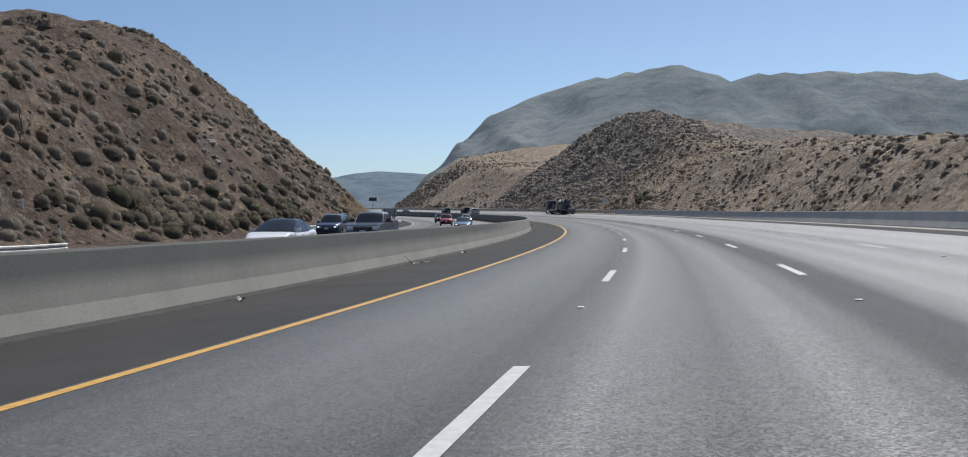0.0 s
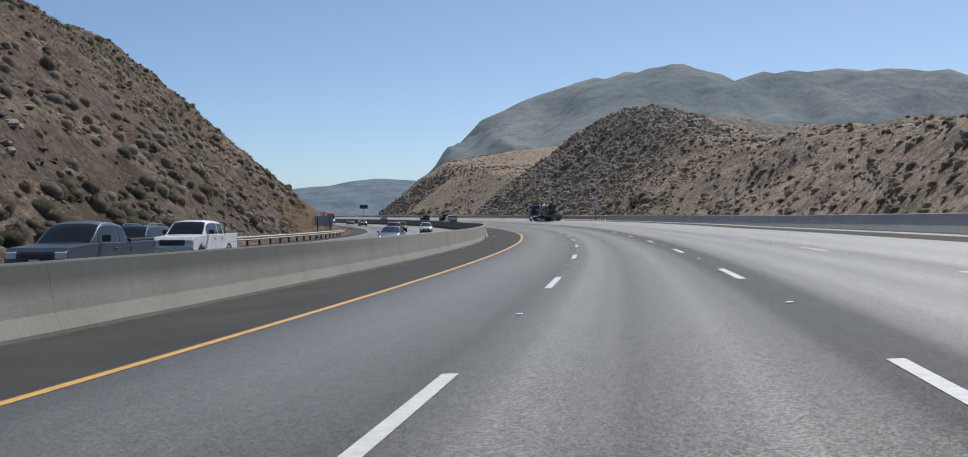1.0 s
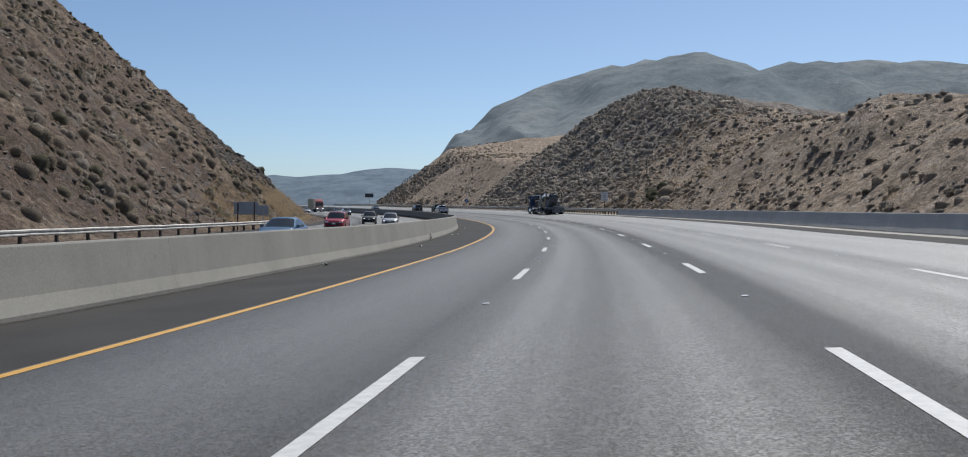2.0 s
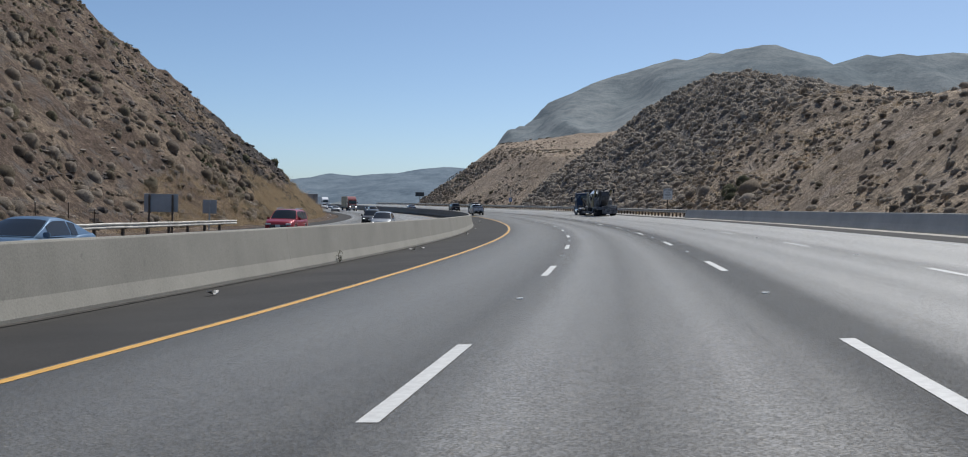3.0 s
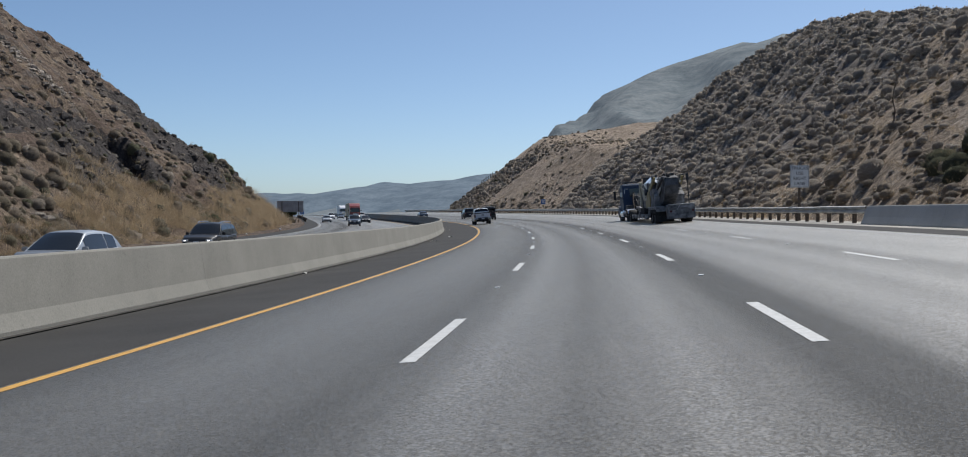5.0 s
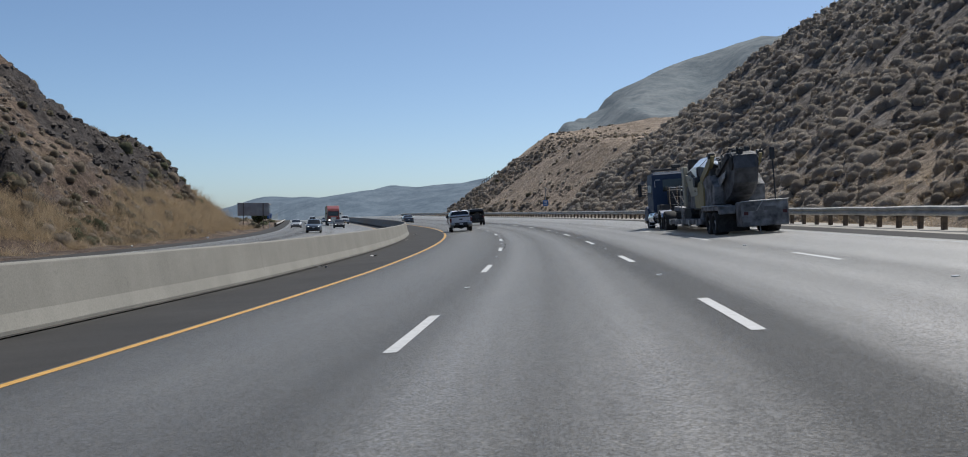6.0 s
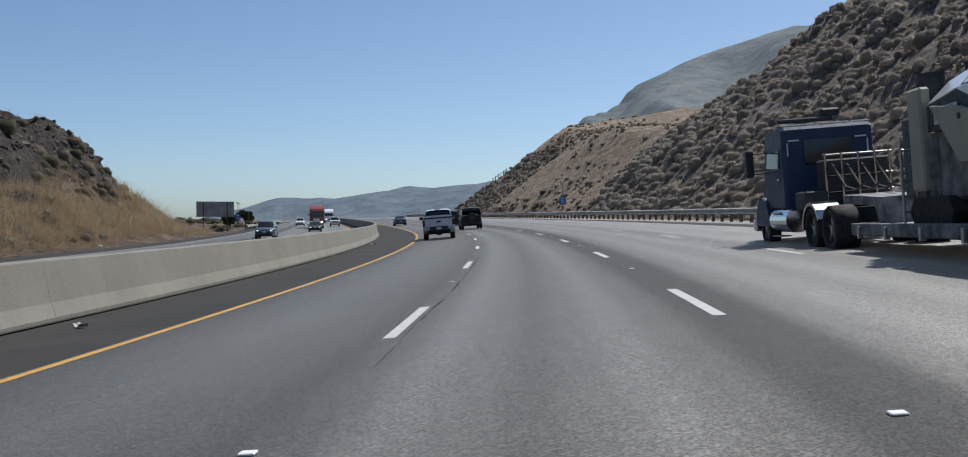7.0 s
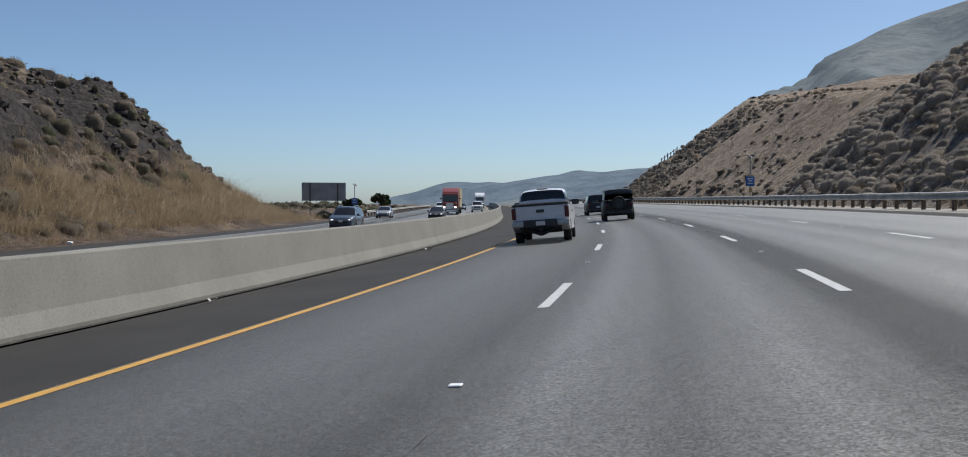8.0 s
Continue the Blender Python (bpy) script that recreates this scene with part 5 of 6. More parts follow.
for side in (-1, 1):
    bm = extruded([(19.0 + 0.74 * math.cos(a * math.pi / 10), 0.55 + 0.8 * math.sin(a * math.pi / 10)) for a in range(11)], 0.26, 0.05, 0.04)
    part("fender", bm, P_TRUCK, low, m=pose(side * 0.98, 0, 0))
    part("headlight", box(bmesh.new(), side * 0.98 - 0.14, side * 0.98 + 0.14, 19.6, 19.78, 0.95, 1.15, 0.03), M_CLEAR_LENS, low)
    part("fuel_tank", rod(bmesh.new(), (side * 1.02, 16.3, 0.72), (side * 1.02, 17.9, 0.72), 0.32, n=20), M_CHROME, low)
    bm = bmesh.new()
    for k in range(3):
        box(bm, side * 1.2 - 0.14, side * 1.2 + 0.14, 16.9, 17.7, 0.3 + 0.3 * k, 0.33 + 0.3 * k, 0.006)
    part("cab_steps", bm, M_STEEL, low)
    part("side_window", slab([(side * 1.165, 17.2, 2.05), (side * 1.165, 18.5, 2.05), (side * 1.13, 18.3, 2.85), (side * 1.13, 17.2, 2.85)][::side], 0.015), M_GLASS, low)
    part("door_handle", box(bmesh.new(), side * 1.17 - 0.02, side * 1.17 + 0.02, 17.25, 17.45, 1.75, 1.8, 0.006), M_CHROME, low)
    # pale corner strips on the back of the cab
    part("marker", box(bmesh.new(), side * 0.85 - 0.14, side * 0.85 + 0.14, 16.85, 16.875, 2.72, 2.76), M_SIGN_WHITE, low)
    part("marker", box(bmesh.new(), side * 1.02 - 0.015, side * 1.02 + 0.015, 16.85, 16.875, 2.35, 2.68), M_SIGN_WHITE, low)
    bm = bmesh.new()
    rod(bm, (side * 1.16, 18.5, 2.0), (side * 1.58, 18.55, 2.0), 0.02, n=6)
    rod(bm, (side * 1.16, 18.5, 2.1), (side * 1.58, 18.55, 2.1), 0.02, n=6)
    rod(bm, (side * 1.16, 18.5, 2.55), (side * 1.58, 18.55, 2.55), 0.02, n=6)
    box(bm, side * 1.6 - 0.1, side * 1.6 + 0.1, 18.48, 18.6, 1.9, 2.65, 0.03)
    part("mirror", bm, M_TRIM, low)
    wheel(low, side * 1.02, 19.0, 0.52, 0.3)
    for y in (13.2, 14.5):
        wheel(low, side * 0.98, y, 0.52, 0.55)
    arc = [(14.5 + 0.66 * math.cos(a * math.pi / 8), 0.5 + 0.64 * math.sin(a * math.pi / 8)) for a in range(0, 8)]
    arc += [(14.5 + 0.6 * math.cos(a * math.pi / 8), 0.48 + 0.58 * math.sin(a * math.pi / 8)) for a in range(7, -1, -1)]
    part("mudguard", extruded(arc, 0.29, 0.03, 0.0), M_CHROME, low, m=pose(side * 0.98, 0, 0))
part("rear_window", slab([(-0.6, 16.87, 2.1), (0.6, 16.87, 2.1), (0.6, 16.89, 2.75), (-0.6, 16.89, 2.75)], 0.015), M_GLASS, low)
part("windscreen", slab([(1.0, 18.81, 2.05), (-1.0, 18.81, 2.05), (-0.98, 18.55, 2.95), (0.98, 18.55, 2.95)], 0.015), M_GLASS, low)
for x0, x1 in ((-1.12, -0.25), (-0.18, 0.6), (0.66, 1.12)):
    part("roof_strip", box(bmesh.new(), x0, x1, 16.86, 16.92, 3.1, 3.15, 0.015), M_CHROME, low)
part("visor_bar", box(bmesh.new(), -1.1, 0.3, 17.2, 17.34, 3.22, 3.33, 0.02), M_TRIM, low)
part("beacon", box(bmesh.new(), 0.0, 0.5, 17.2, 17.5, 3.34, 3.55, 0.05), M_SOOT, low)
# rack, tanks and boxes between cab and trailer
part("headache_rack", box(bmesh.new(), -0.5, 1.05, 15.6, 16.3, 0.98, 2.15, 0.04), M_TRIM, low)
bm = bmesh.new()
for x in (-0.5, -0.1, 0.3, 0.7, 1.05):
    rod(bm, (x, 15.55, 1.0), (x, 15.55, 2.3), 0.03, n=6)
for z in (1.35, 1.75, 2.25):
    rod(bm, (-0.55, 15.55, z), (1.1, 15.55, z), 0.025, n=6)
part("rack_tubes", bm, M_CHROME, low)
part("tool_box", box(bmesh.new(), -1.1, -0.55, 15.3, 16.2, 0.95, 1.4, 0.03), M_TRIM, low)
bm = bmesh.new()
for x in (-0.35, 0.0, 0.35, 0.7):
    pts = [Vector((x, 15.5, 2.0)), Vector((x + 0.05, 14.8, 1.45)), Vector((x + 0.02, 14.0, 1.35)), Vector((x, 13.3, 1.5))]
    for a, b in zip(pts, pts[1:]):
        rod(bm, a, b, 0.03, n=6)
part("hoses", bm, M_TRIM, low)

trailer = thing("low_loader_trailer", stand(TS, TO, 0, TT), "long dark steel low-loader trailer with a raised rear deck", "trailer")
part("deck", box(bmesh.new(), -1.28, 1.28, 4.1, 11.6, 0.4, 0.6, 0.03), M_DUSTY_VEILED, trailer)
part("gooseneck", extruded([(11.5, 0.42), (11.8, 1.15), (14.2, 1.25), (14.2, 1.05), (12.3, 0.98), (12.0, 0.42)], 0.55, 0.05, 0.02), M_DUSTY_VEILED, trailer)
part("rear_deck", box(bmesh.new(), -1.28, 1.28, 0.9, 4.1, 0.95, 1.12, 0.03), M_DUSTY_VEILED, trailer)
part("ramp", extruded([(4.1, 1.1), (4.9, 0.6), (4.9, 0.42), (4.1, 0.42)], 1.2, 0.03, 0.0), M_DUSTY_VEILED, trailer)
tail_box = part("tail_box", box(bmesh.new(), -0.62, 1.12, 0.05, 1.0, 0.28, 1.22, 0.04), M_DUSTY_VEILED, trailer)
part("edge_strip", box(bmesh.new(), -0.64, 1.14, 0.02, 0.08, 1.2, 1.25, 0.01), M_STEEL, tail_box)
for x in (-0.95, -0.35):
    part("mud_flap", box(bmesh.new(), x - 0.3, x + 0.3, 1.3, 1.32, 0.12, 0.85, 0.004), M_TYRE, trailer)
part("rear_beam", box(bmesh.new(), -1.25, -0.64, 0.9, 1.2, 0.8, 1.1, 0.03), M_DUSTY_VEILED, trailer)
part("chain", rod(bmesh.new(), (0.15, 0.02, 1.2), (-0.1, -0.03, 0.85), 0.02, n=6), M_STEEL, trailer)
part("drag_chain", rod(bmesh.new(), (0.05, 0.2, 0.3), (0.05, 0.1, 0.02), 0.018, n=6), M_STEEL, trailer)
for side in (-1, 1):
    part("taillight", box(bmesh.new(), 0.25 + side * 0.72 - 0.08, 0.25 + side * 0.72 + 0.08, 0.03, 0.05, 0.72, 0.84, 0.01), plain("dusty_red_lens", (0.1, 0.03, 0.03), 0.7), tail_box)
    part("fender", box(bmesh.new(), side * 1.0 - 0.3, side * 1.0 + 0.3, 1.2, 4.0, 1.125, 1.16, 0.012), M_STEEL, trailer)
    part("side_rail", box(bmesh.new(), side * 1.3 - 0.04, side * 1.3 + 0.04, 4.1, 11.5, 0.42, 0.66, 0.015), M_DUSTY_VEILED, trailer)
    for y in (4.8, 6.4, 8.0, 9.6, 11.0):
        part("outrigger", box(bmesh.new(), side * 1.34 - 0.05, side * 1.34 + 0.05, y - 0.05, y + 0.05, 0.36, 0.6, 0.01), M_STEEL, trailer)
    for y in (2.0, 3.05):
        wheel(trailer, side * 1.0, y, 0.46, 0.5)
for x, w in ((-0.32, 0.2), (0.42, 0.22)):
    part("number_plate", box(bmesh.new(), x - w, x + w, 0.035, 0.05, 0.86, 1.0), plain("dusty_plate", (0.16, 0.16, 0.16), 0.7), tail_box)

mill = thing("road_machine", stand(TS, TO, 0, TT), "cream and black road milling machine with a folded conveyor", "machine")
M_LID = plain("machine_white", (0.76, 0.76, 0.72), 0.22, 0.0, 0.05, 2.0, 0.6, 0.6)
part("chassis", box(bmesh.new(), -0.85, 0.85, 3.4, 8.9, 1.02, 2.25, 0.06), M_DUSTY_VEILED, mill)
# engine hood with sloped shoulders, and the white panels lying on them
hood = bmesh.new()
rings = []
for y, top in ((8.4, 3.02), (7.0, 3.2), (5.2, 3.2), (3.4, 3.02)):
    rings.append([hood.verts.new(v) for v in ((-0.95, y, 2.2), (-0.95, y, top - 0.38), (-0.55, y, top), (0.55, y, top), (0.95, y, top - 0.38), (0.95, y, 2.2))])
for r0, r1 in zip(rings, rings[1:]):
    for i in range(6):
        hood.faces.new((r0[i], r0[(i + 1) % 6], r1[(i + 1) % 6], r1[i]))
hood.faces.new(rings[0])
hood.faces.new(rings[-1][::-1])
part("hood", hood, M_SOOT, mill)
for side in (-1, 1):
    for y0, z0, y1, z1 in ((8.35, 3.03, 7.05, 3.2), (6.95, 3.22, 5.3, 3.22), (5.2, 3.2, 3.9, 3.08)):
        part("lid", slab([(side * 0.965, y0, z0 - 0.36), (side * 0.965, y1, z1 - 0.36), (side * 0.56, y1, z1 + 0.02), (side * 0.56, y0, z0 + 0.02)][::side], 0.03), M_LID, mill, "white sheet-metal hood panel")
    part("lid_drop", slab([(side * 0.975, 7.2, 2.82), (side * 0.975, 5.9, 2.82), (side * 0.98, 5.8, 2.42), (side * 0.98, 6.1, 2.42)][::side], 0.03), M_LID, mill, "white sheet-metal hood panel")
    part("side_window", slab([(side * 0.97, 8.1, 2.3), (side * 0.97, 7.2, 2.3), (side * 0.97, 7.2, 2.6), (side * 0.97, 8.1, 2.58)][::side], 0.02), M_STEEL, mill)
    part("front_post", box(bmesh.new(), side * 0.95 - 0.1, side * 0.95 + 0.1, 8.45, 9.0, 1.2, 3.0, 0.04), P_CREAM, mill)
    fin = part("side_panel", extruded([(8.0, 2.62), (6.9, 2.5), (5.75, 2.2), (5.5, 1.68), (5.9, 1.62), (7.0, 1.62)], 0.03, 0.008, 0.01), P_CREAM, mill, m=pose(side * 1.05, 0, 0))
    for y, z in ((6.9, 2.35), (6.1, 2.15), (6.0, 1.85)):
        part("bolt", rod(bmesh.new(), (-0.05, y, z), (0.05, y, z), 0.05, n=8), M_TRIM, fin)
    part("leg_housing", extruded([(6.25, 1.95), (4.9, 2.25), (4.4, 1.9), (4.55, 1.05), (6.2, 1.1)], 0.12, 0.05, 0.02), P_YELLOW, mill, m=pose(side * 0.95, 0, 0))
    part("lift_arm", extruded([(2.75, 3.12), (3.0, 3.2), (3.3, 3.05), (5.15, 2.3), (4.8, 2.12), (3.1, 2.75)], 0.08, 0.03, 0.01), P_YELLOW, mill, m=pose(side * 0.95, 0, 0))
    part("pivot", rod(bmesh.new(), (side * 0.85, 5.6, 2.2), (side * 1.2, 5.6, 2.2), 0.22, n=18), M_SOOT, mill)
    part("pivot", rod(bmesh.new(), (side * 0.85, 2.95, 3.15), (side * 1.1, 2.95, 3.15), 0.13, n=14), M_SOOT, mill)
    for y in (5.0, 8.4):
        part("lift_column", rod(bmesh.new(), (side * 0.8, y, 0.9), (side * 0.8, y, 2.1), 0.16, n=14), M_DUSTY_VEILED, mill)
        part("track", extruded([(y - 0.75, 0.61), (y - 0.9, 0.83), (y - 0.7, 1.1), (y + 0.7, 1.1), (y + 0.9, 0.83), (y + 0.75, 0.61)], 0.2, 0.03, 0.02), M_TYRE, mill, m=pose(side * 0.8, 0, 0))
# air cleaner, exhaust and ladder at the front
part("air_cleaner", rod(bmesh.new(), (-0.35, 9.6, 2.5), (-0.35, 9.6, 3.35), 0.26, n=18), M_SOOT, mill)
part("exhaust", rod(bmesh.new(), (0.35, 9.5, 2.2), (0.35, 9.5, 3.5), 0.09, n=12), M_SOOT, mill)
part("front_stack", box(bmesh.new(), -0.75, 0.75, 9.05, 10.1, 1.0, 2.6, 0.06), M_SOOT, mill)
bm = bmesh.new()
for x in (-1.1, -0.85):
    rod(bm, (x, 9.3, 0.65), (x, 9.3, 2.2), 0.025, n=6)
for k in range(5):
    rod(bm, (-1.1, 9.3, 0.85 + 0.28 * k), (-0.85, 9.3, 0.85 + 0.28 * k), 0.02, n=6)
part("ladder", bm, M_STEEL, mill)
# milling drum housing and the folded conveyor over the trailer's tail
part("drum_housing", extruded([(5.2, 0.9), (5.2, 1.9), (4.6, 2.4), (3.4, 2.4), (2.6, 1.9), (2.7, 1.2)], 1.0, 0.2, 0.06), M_DUSTY_VEILED, mill)
conv = part("conveyor", extruded([(4.6, 1.35), (4.0, 2.1), (2.9, 2.6), (2.35, 3.0), (1.9, 3.16), (1.0, 3.14), (0.65, 3.0), (0.5, 2.5), (0.75, 1.95), (1.4, 1.5), (2.6, 1.2)], 0.45, 0.1, 0.04), M_GRIME, mill, m=pose(-0.2, 0, 0))
part("head_pulley", rod(bmesh.new(), (-0.5, 0.95, 2.72), (0.5, 0.95, 2.72), 0.28, n=20), M_TYRE, conv)
for side in (-1, 1):
    part("side_frame", extruded([(4.0, 2.0), (4.0, 2.16), (2.2, 2.95), (1.4, 3.08), (1.3, 2.9), (2.3, 2.6)], 0.04, 0.01, 0.01), M_SOOT, conv, m=pose(side * 0.5, 0, 0))
    for y, z in ((3.7, 2.3), (3.1, 2.52), (2.6, 2.75), (2.1, 2.95)):
        part("roller_bracket", box(bmesh.new(), side * 0.54 - 0.04, side * 0.54 + 0.04, y - 0.06, y + 0.06, z - 0.16, z + 0.14, 0.015), M_STEEL, conv)
    part("fold_plate", slab([(side * 0.56, 4.0, 2.02), (side * 0.58, 3.0, 1.72), (side * 0.58, 1.75, 2.2), (side * 0.56, 1.65, 2.46)][::side], 0.03), plain("worn_steel_plate", (0.36, 0.36, 0.36), 0.55, 0.3, 0.15, 3.0), conv)
    part("ram", rod(bmesh.new(), (side * 0.8, 4.2, 2.2), (side * 0.6, 1.9, 2.95), 0.05, n=10), M_STEEL, mill)
part("canopy", slab([(-0.9, 3.6, 2.98), (0.9, 3.6, 2.98), (0.85, 2.6, 2.78), (-0.85, 2.6, 2.78)], 0.05), M_LID, mill, "white sheet-metal canopy")
rnd = random.Random(31)
bm = bmesh.new()
for i in range(9):
    x, sag = -0.7 + 0.17 * i, rnd.uniform(0.1, 0.35)
    pts = [Vector((x + 0.03 * k * rnd.uniform(-1, 1), 3.2 - 0.34 * k, 3.05 + 0.03 * k - sag * math.sin(math.pi * k / 6))) for k in range(7)]
    for a, b in zip(pts, pts[1:]):
        rod(bm, a, b, 0.022, n=6)
part("hoses", bm, M_TRIM, mill)
for i in range(18):
    x, y, w = rnd.uniform(-0.55, 0.15), rnd.uniform(0.8, 2.2), rnd.uniform(0.04, 0.1)
    part("fitting", box(bmesh.new(), x - w, x + w, y - w, y + w, 2.95, 3.2 + rnd.uniform(0.0, 0.14), 0.02), M_SOOT, mill)
part("rear_mast", rod(bmesh.new(), (0.98, 1.2, 1.12), (1.0, 1.3, 3.1), 0.03, n=8), M_SOOT, mill)
part("mast_lamp", box(bmesh.new(), 0.9, 1.08, 1.2, 1.38, 2.75, 3.25, 0.05, 2), M_SOOT, mill)

# ---- vegetation: shrubs, dead grass and broken rock, too many to count ----
def tone_build(stops, thin=0.0, rough=0.95, fuzz=0.0):
    def build(nt, b):
        a = nt.nodes.new("ShaderNodeAttribute")
        a.attribute_name = "tone"
        g = nt.nodes.new("ShaderNodeNewGeometry")
        col = ramp(nt, a.outputs["Fac"], stops)
        col = blend(nt, col, ramp(nt, g.outputs["Random Per Island"], [(0.0, (0.82, 0.82, 0.82)), (1.0, (1.16, 1.15, 1.13))]), 1.0, "MULTIPLY")
        twig = noise_tex(nt, 14.0, 6.0, 0.85)
        col = blend(nt, col, ramp(nt, twig, [(0.36, (0.6,) * 3), (0.5, (1.0,) * 3), (0.64, (1.45,) * 3)]), 1.0, "MULTIPLY")
        nt.links.new(col, b.inputs["Base Color"])
        bumped(nt, b, twig, 0.9, 0.12)
        b.inputs["Roughness"].default_value = rough
        b.inputs["Specular IOR Level"].default_value = 0.08
        b.inputs["Sheen Weight"].default_value, b.inputs["Sheen Roughness"].default_value = fuzz, 0.5
        nt.links.new(col, b.inputs["Sheen Tint"])
        if thin:
            glow = nt.nodes.new("ShaderNodeBsdfTranslucent")
            nt.links.new(col, glow.inputs["Color"])
            mix = node(nt, "ShaderNodeMixShader", Fac=thin)
            nt.links.new(b.outputs[0], mix.inputs[1])
            nt.links.new(glow.outputs[0], mix.inputs[2])
            nt.links.new(mix.outputs[0], nt.nodes["Material Output"].inputs["Surface"])
    return build


M_SHRUB = mat("chaparral", tone_build([(0.0, (0.09, 0.098, 0.062)), (0.35, (0.24, 0.2, 0.155)), (0.7, (0.375, 0.332, 0.285)), (1.0, (0.47, 0.42, 0.36))], 0.45, fuzz=0.5))
M_STRAW = mat("dead_grass", tone_build([(0.0, (0.22, 0.16, 0.1)), (0.5, (0.39, 0.3, 0.195)), (1.0, (0.55, 0.45, 0.31))], 0.5))
M_ROCK = mat("broken_rock", tone_build([(0.0, (0.075, 0.068, 0.065)), (0.6, (0.17, 0.15, 0.13)), (1.0, (0.38, 0.335, 0.29))]))


def shrub_shape(rng, twigs, width, n=8, m=3):
    """One close-grown round bush of about unit radius: fine twigs standing out all round from a small dense heart. Vertices, quads, heart quads first."""
    lobes = [(rng.uniform(0, 6.28), rng.uniform(0.0, 1.4), rng.uniform(-0.2, 0.3)) for _ in range(7)]
    def grow(a, e):
        return 0.88 + sum(h * max(0, math.cos(a - la)) ** 3 * max(0, math.cos(e - le)) ** 3 for la, le, h in lobes)
    verts, quads = [], []
    for j in range(m + 1):
        for i in range(n):
            a, e = 2 * math.pi * (i + 0.5 * (j % 2)) / n, -0.5 + (math.pi / 2 + 0.5) * j / m
            g = 0.82 * grow(a, max(e, 0))
            verts.append((g * math.cos(a) * math.cos(e), g * math.sin(a) * math.cos(e), g * math.sin(e) - 0.1))
    for j in range(m):
        for i in range(n):
            quads.append((j * n + i, j * n + (i + 1) % n, (j + 1) * n + (i + 1) % n, (j + 1) * n + i))
    core = len(quads)
    for k in range(twigs):
        a, e = rng.uniform(0, 2 * math.pi), math.asin(rng.uniform(-0.25, 1.0))
        d = np.array([math.cos(a) * math.cos(e), math.sin(a) * math.cos(e), math.sin(e)])
        tip = d * grow(a, max(e, 0)) * rng.uniform(0.84, 1.05) + 0.05 * np.array([rng.gauss(0, 1), rng.gauss(0, 1), rng.gauss(0, 1)])
        foot = tip * rng.uniform(0.68, 0.8)
        side = np.cross(d, [rng.gauss(0, 1), rng.gauss(0, 1), rng.gauss(0, 1)])
        side *= width * rng.uniform(0.6, 1.3) / np.linalg.norm(side)
        low = np.array([0, 0, -0.1])
        q = len(verts)
        verts += [tuple(v + low) for v in (foot - side * 0.6, foot + side * 0.6, tip + side, tip - side)]
        quads.append((q, q + 1, q + 2, q + 3))
    return np.array(verts, np.float32), np.array(quads, np.int32), core


def loose(quads):
    """Separate quads in the same form as a bush."""
    quads = np.asarray(quads, np.float32)
    return quads.reshape(-1, 3), np.arange(len(quads) * 4, dtype=np.int32).reshape(-1, 4), 0


def tuft_shape(rng, blades):
    quads = []
    for _ in range(blades):
        a, lean, h = rng.uniform(0, 6.28), abs(rng.gauss(0.0, 0.45)), rng.uniform(0.35, 1.0)
        c = np.array([rng.gauss(0, 0.3), rng.gauss(0, 0.3), -0.05])
        d = np.array([math.cos(a) * lean, math.sin(a) * lean, 1.0]) * h
        turn = rng.uniform(0, 6.28)
        w = np.array([math.cos(turn), math.sin(turn), 0]) * rng.uniform(0.005, 0.012)
        tip = c + d * np.array([1.4, 1.4, 0.92]) + np.array([rng.gauss(0, 0.08), rng.gauss(0, 0.08), 0])
        quads.append([c - w * 0.7, c + w * 0.7, tip + w * 0.45, tip - w * 0.45])
    return loose(quads)


def rock_shape(rng):
    quads = []
    def pt(i, j):
        rr = random.Random(rng_seed * 97 + (i % 6) * 7 + j)
        a, e = 2 * math.pi * i / 6, -0.5 + (math.pi / 2 + 0.5) * j / 3
        r = rr.uniform(0.7, 1.2)
        return (r * math.cos(a) * math.cos(e), r * math.sin(a) * math.cos(e), 0.75 * r * math.sin(e) - 0.25) if j < 3 else (0, 0, 0.5)
    rng_seed = rng.randint(0, 10000)
    for i in range(6):
        for j in range(3):
            quads.append([pt(i, j), pt(i + 1, j), pt(i + 1, j + 1), pt(i, j + 1)])
    return loose(quads)


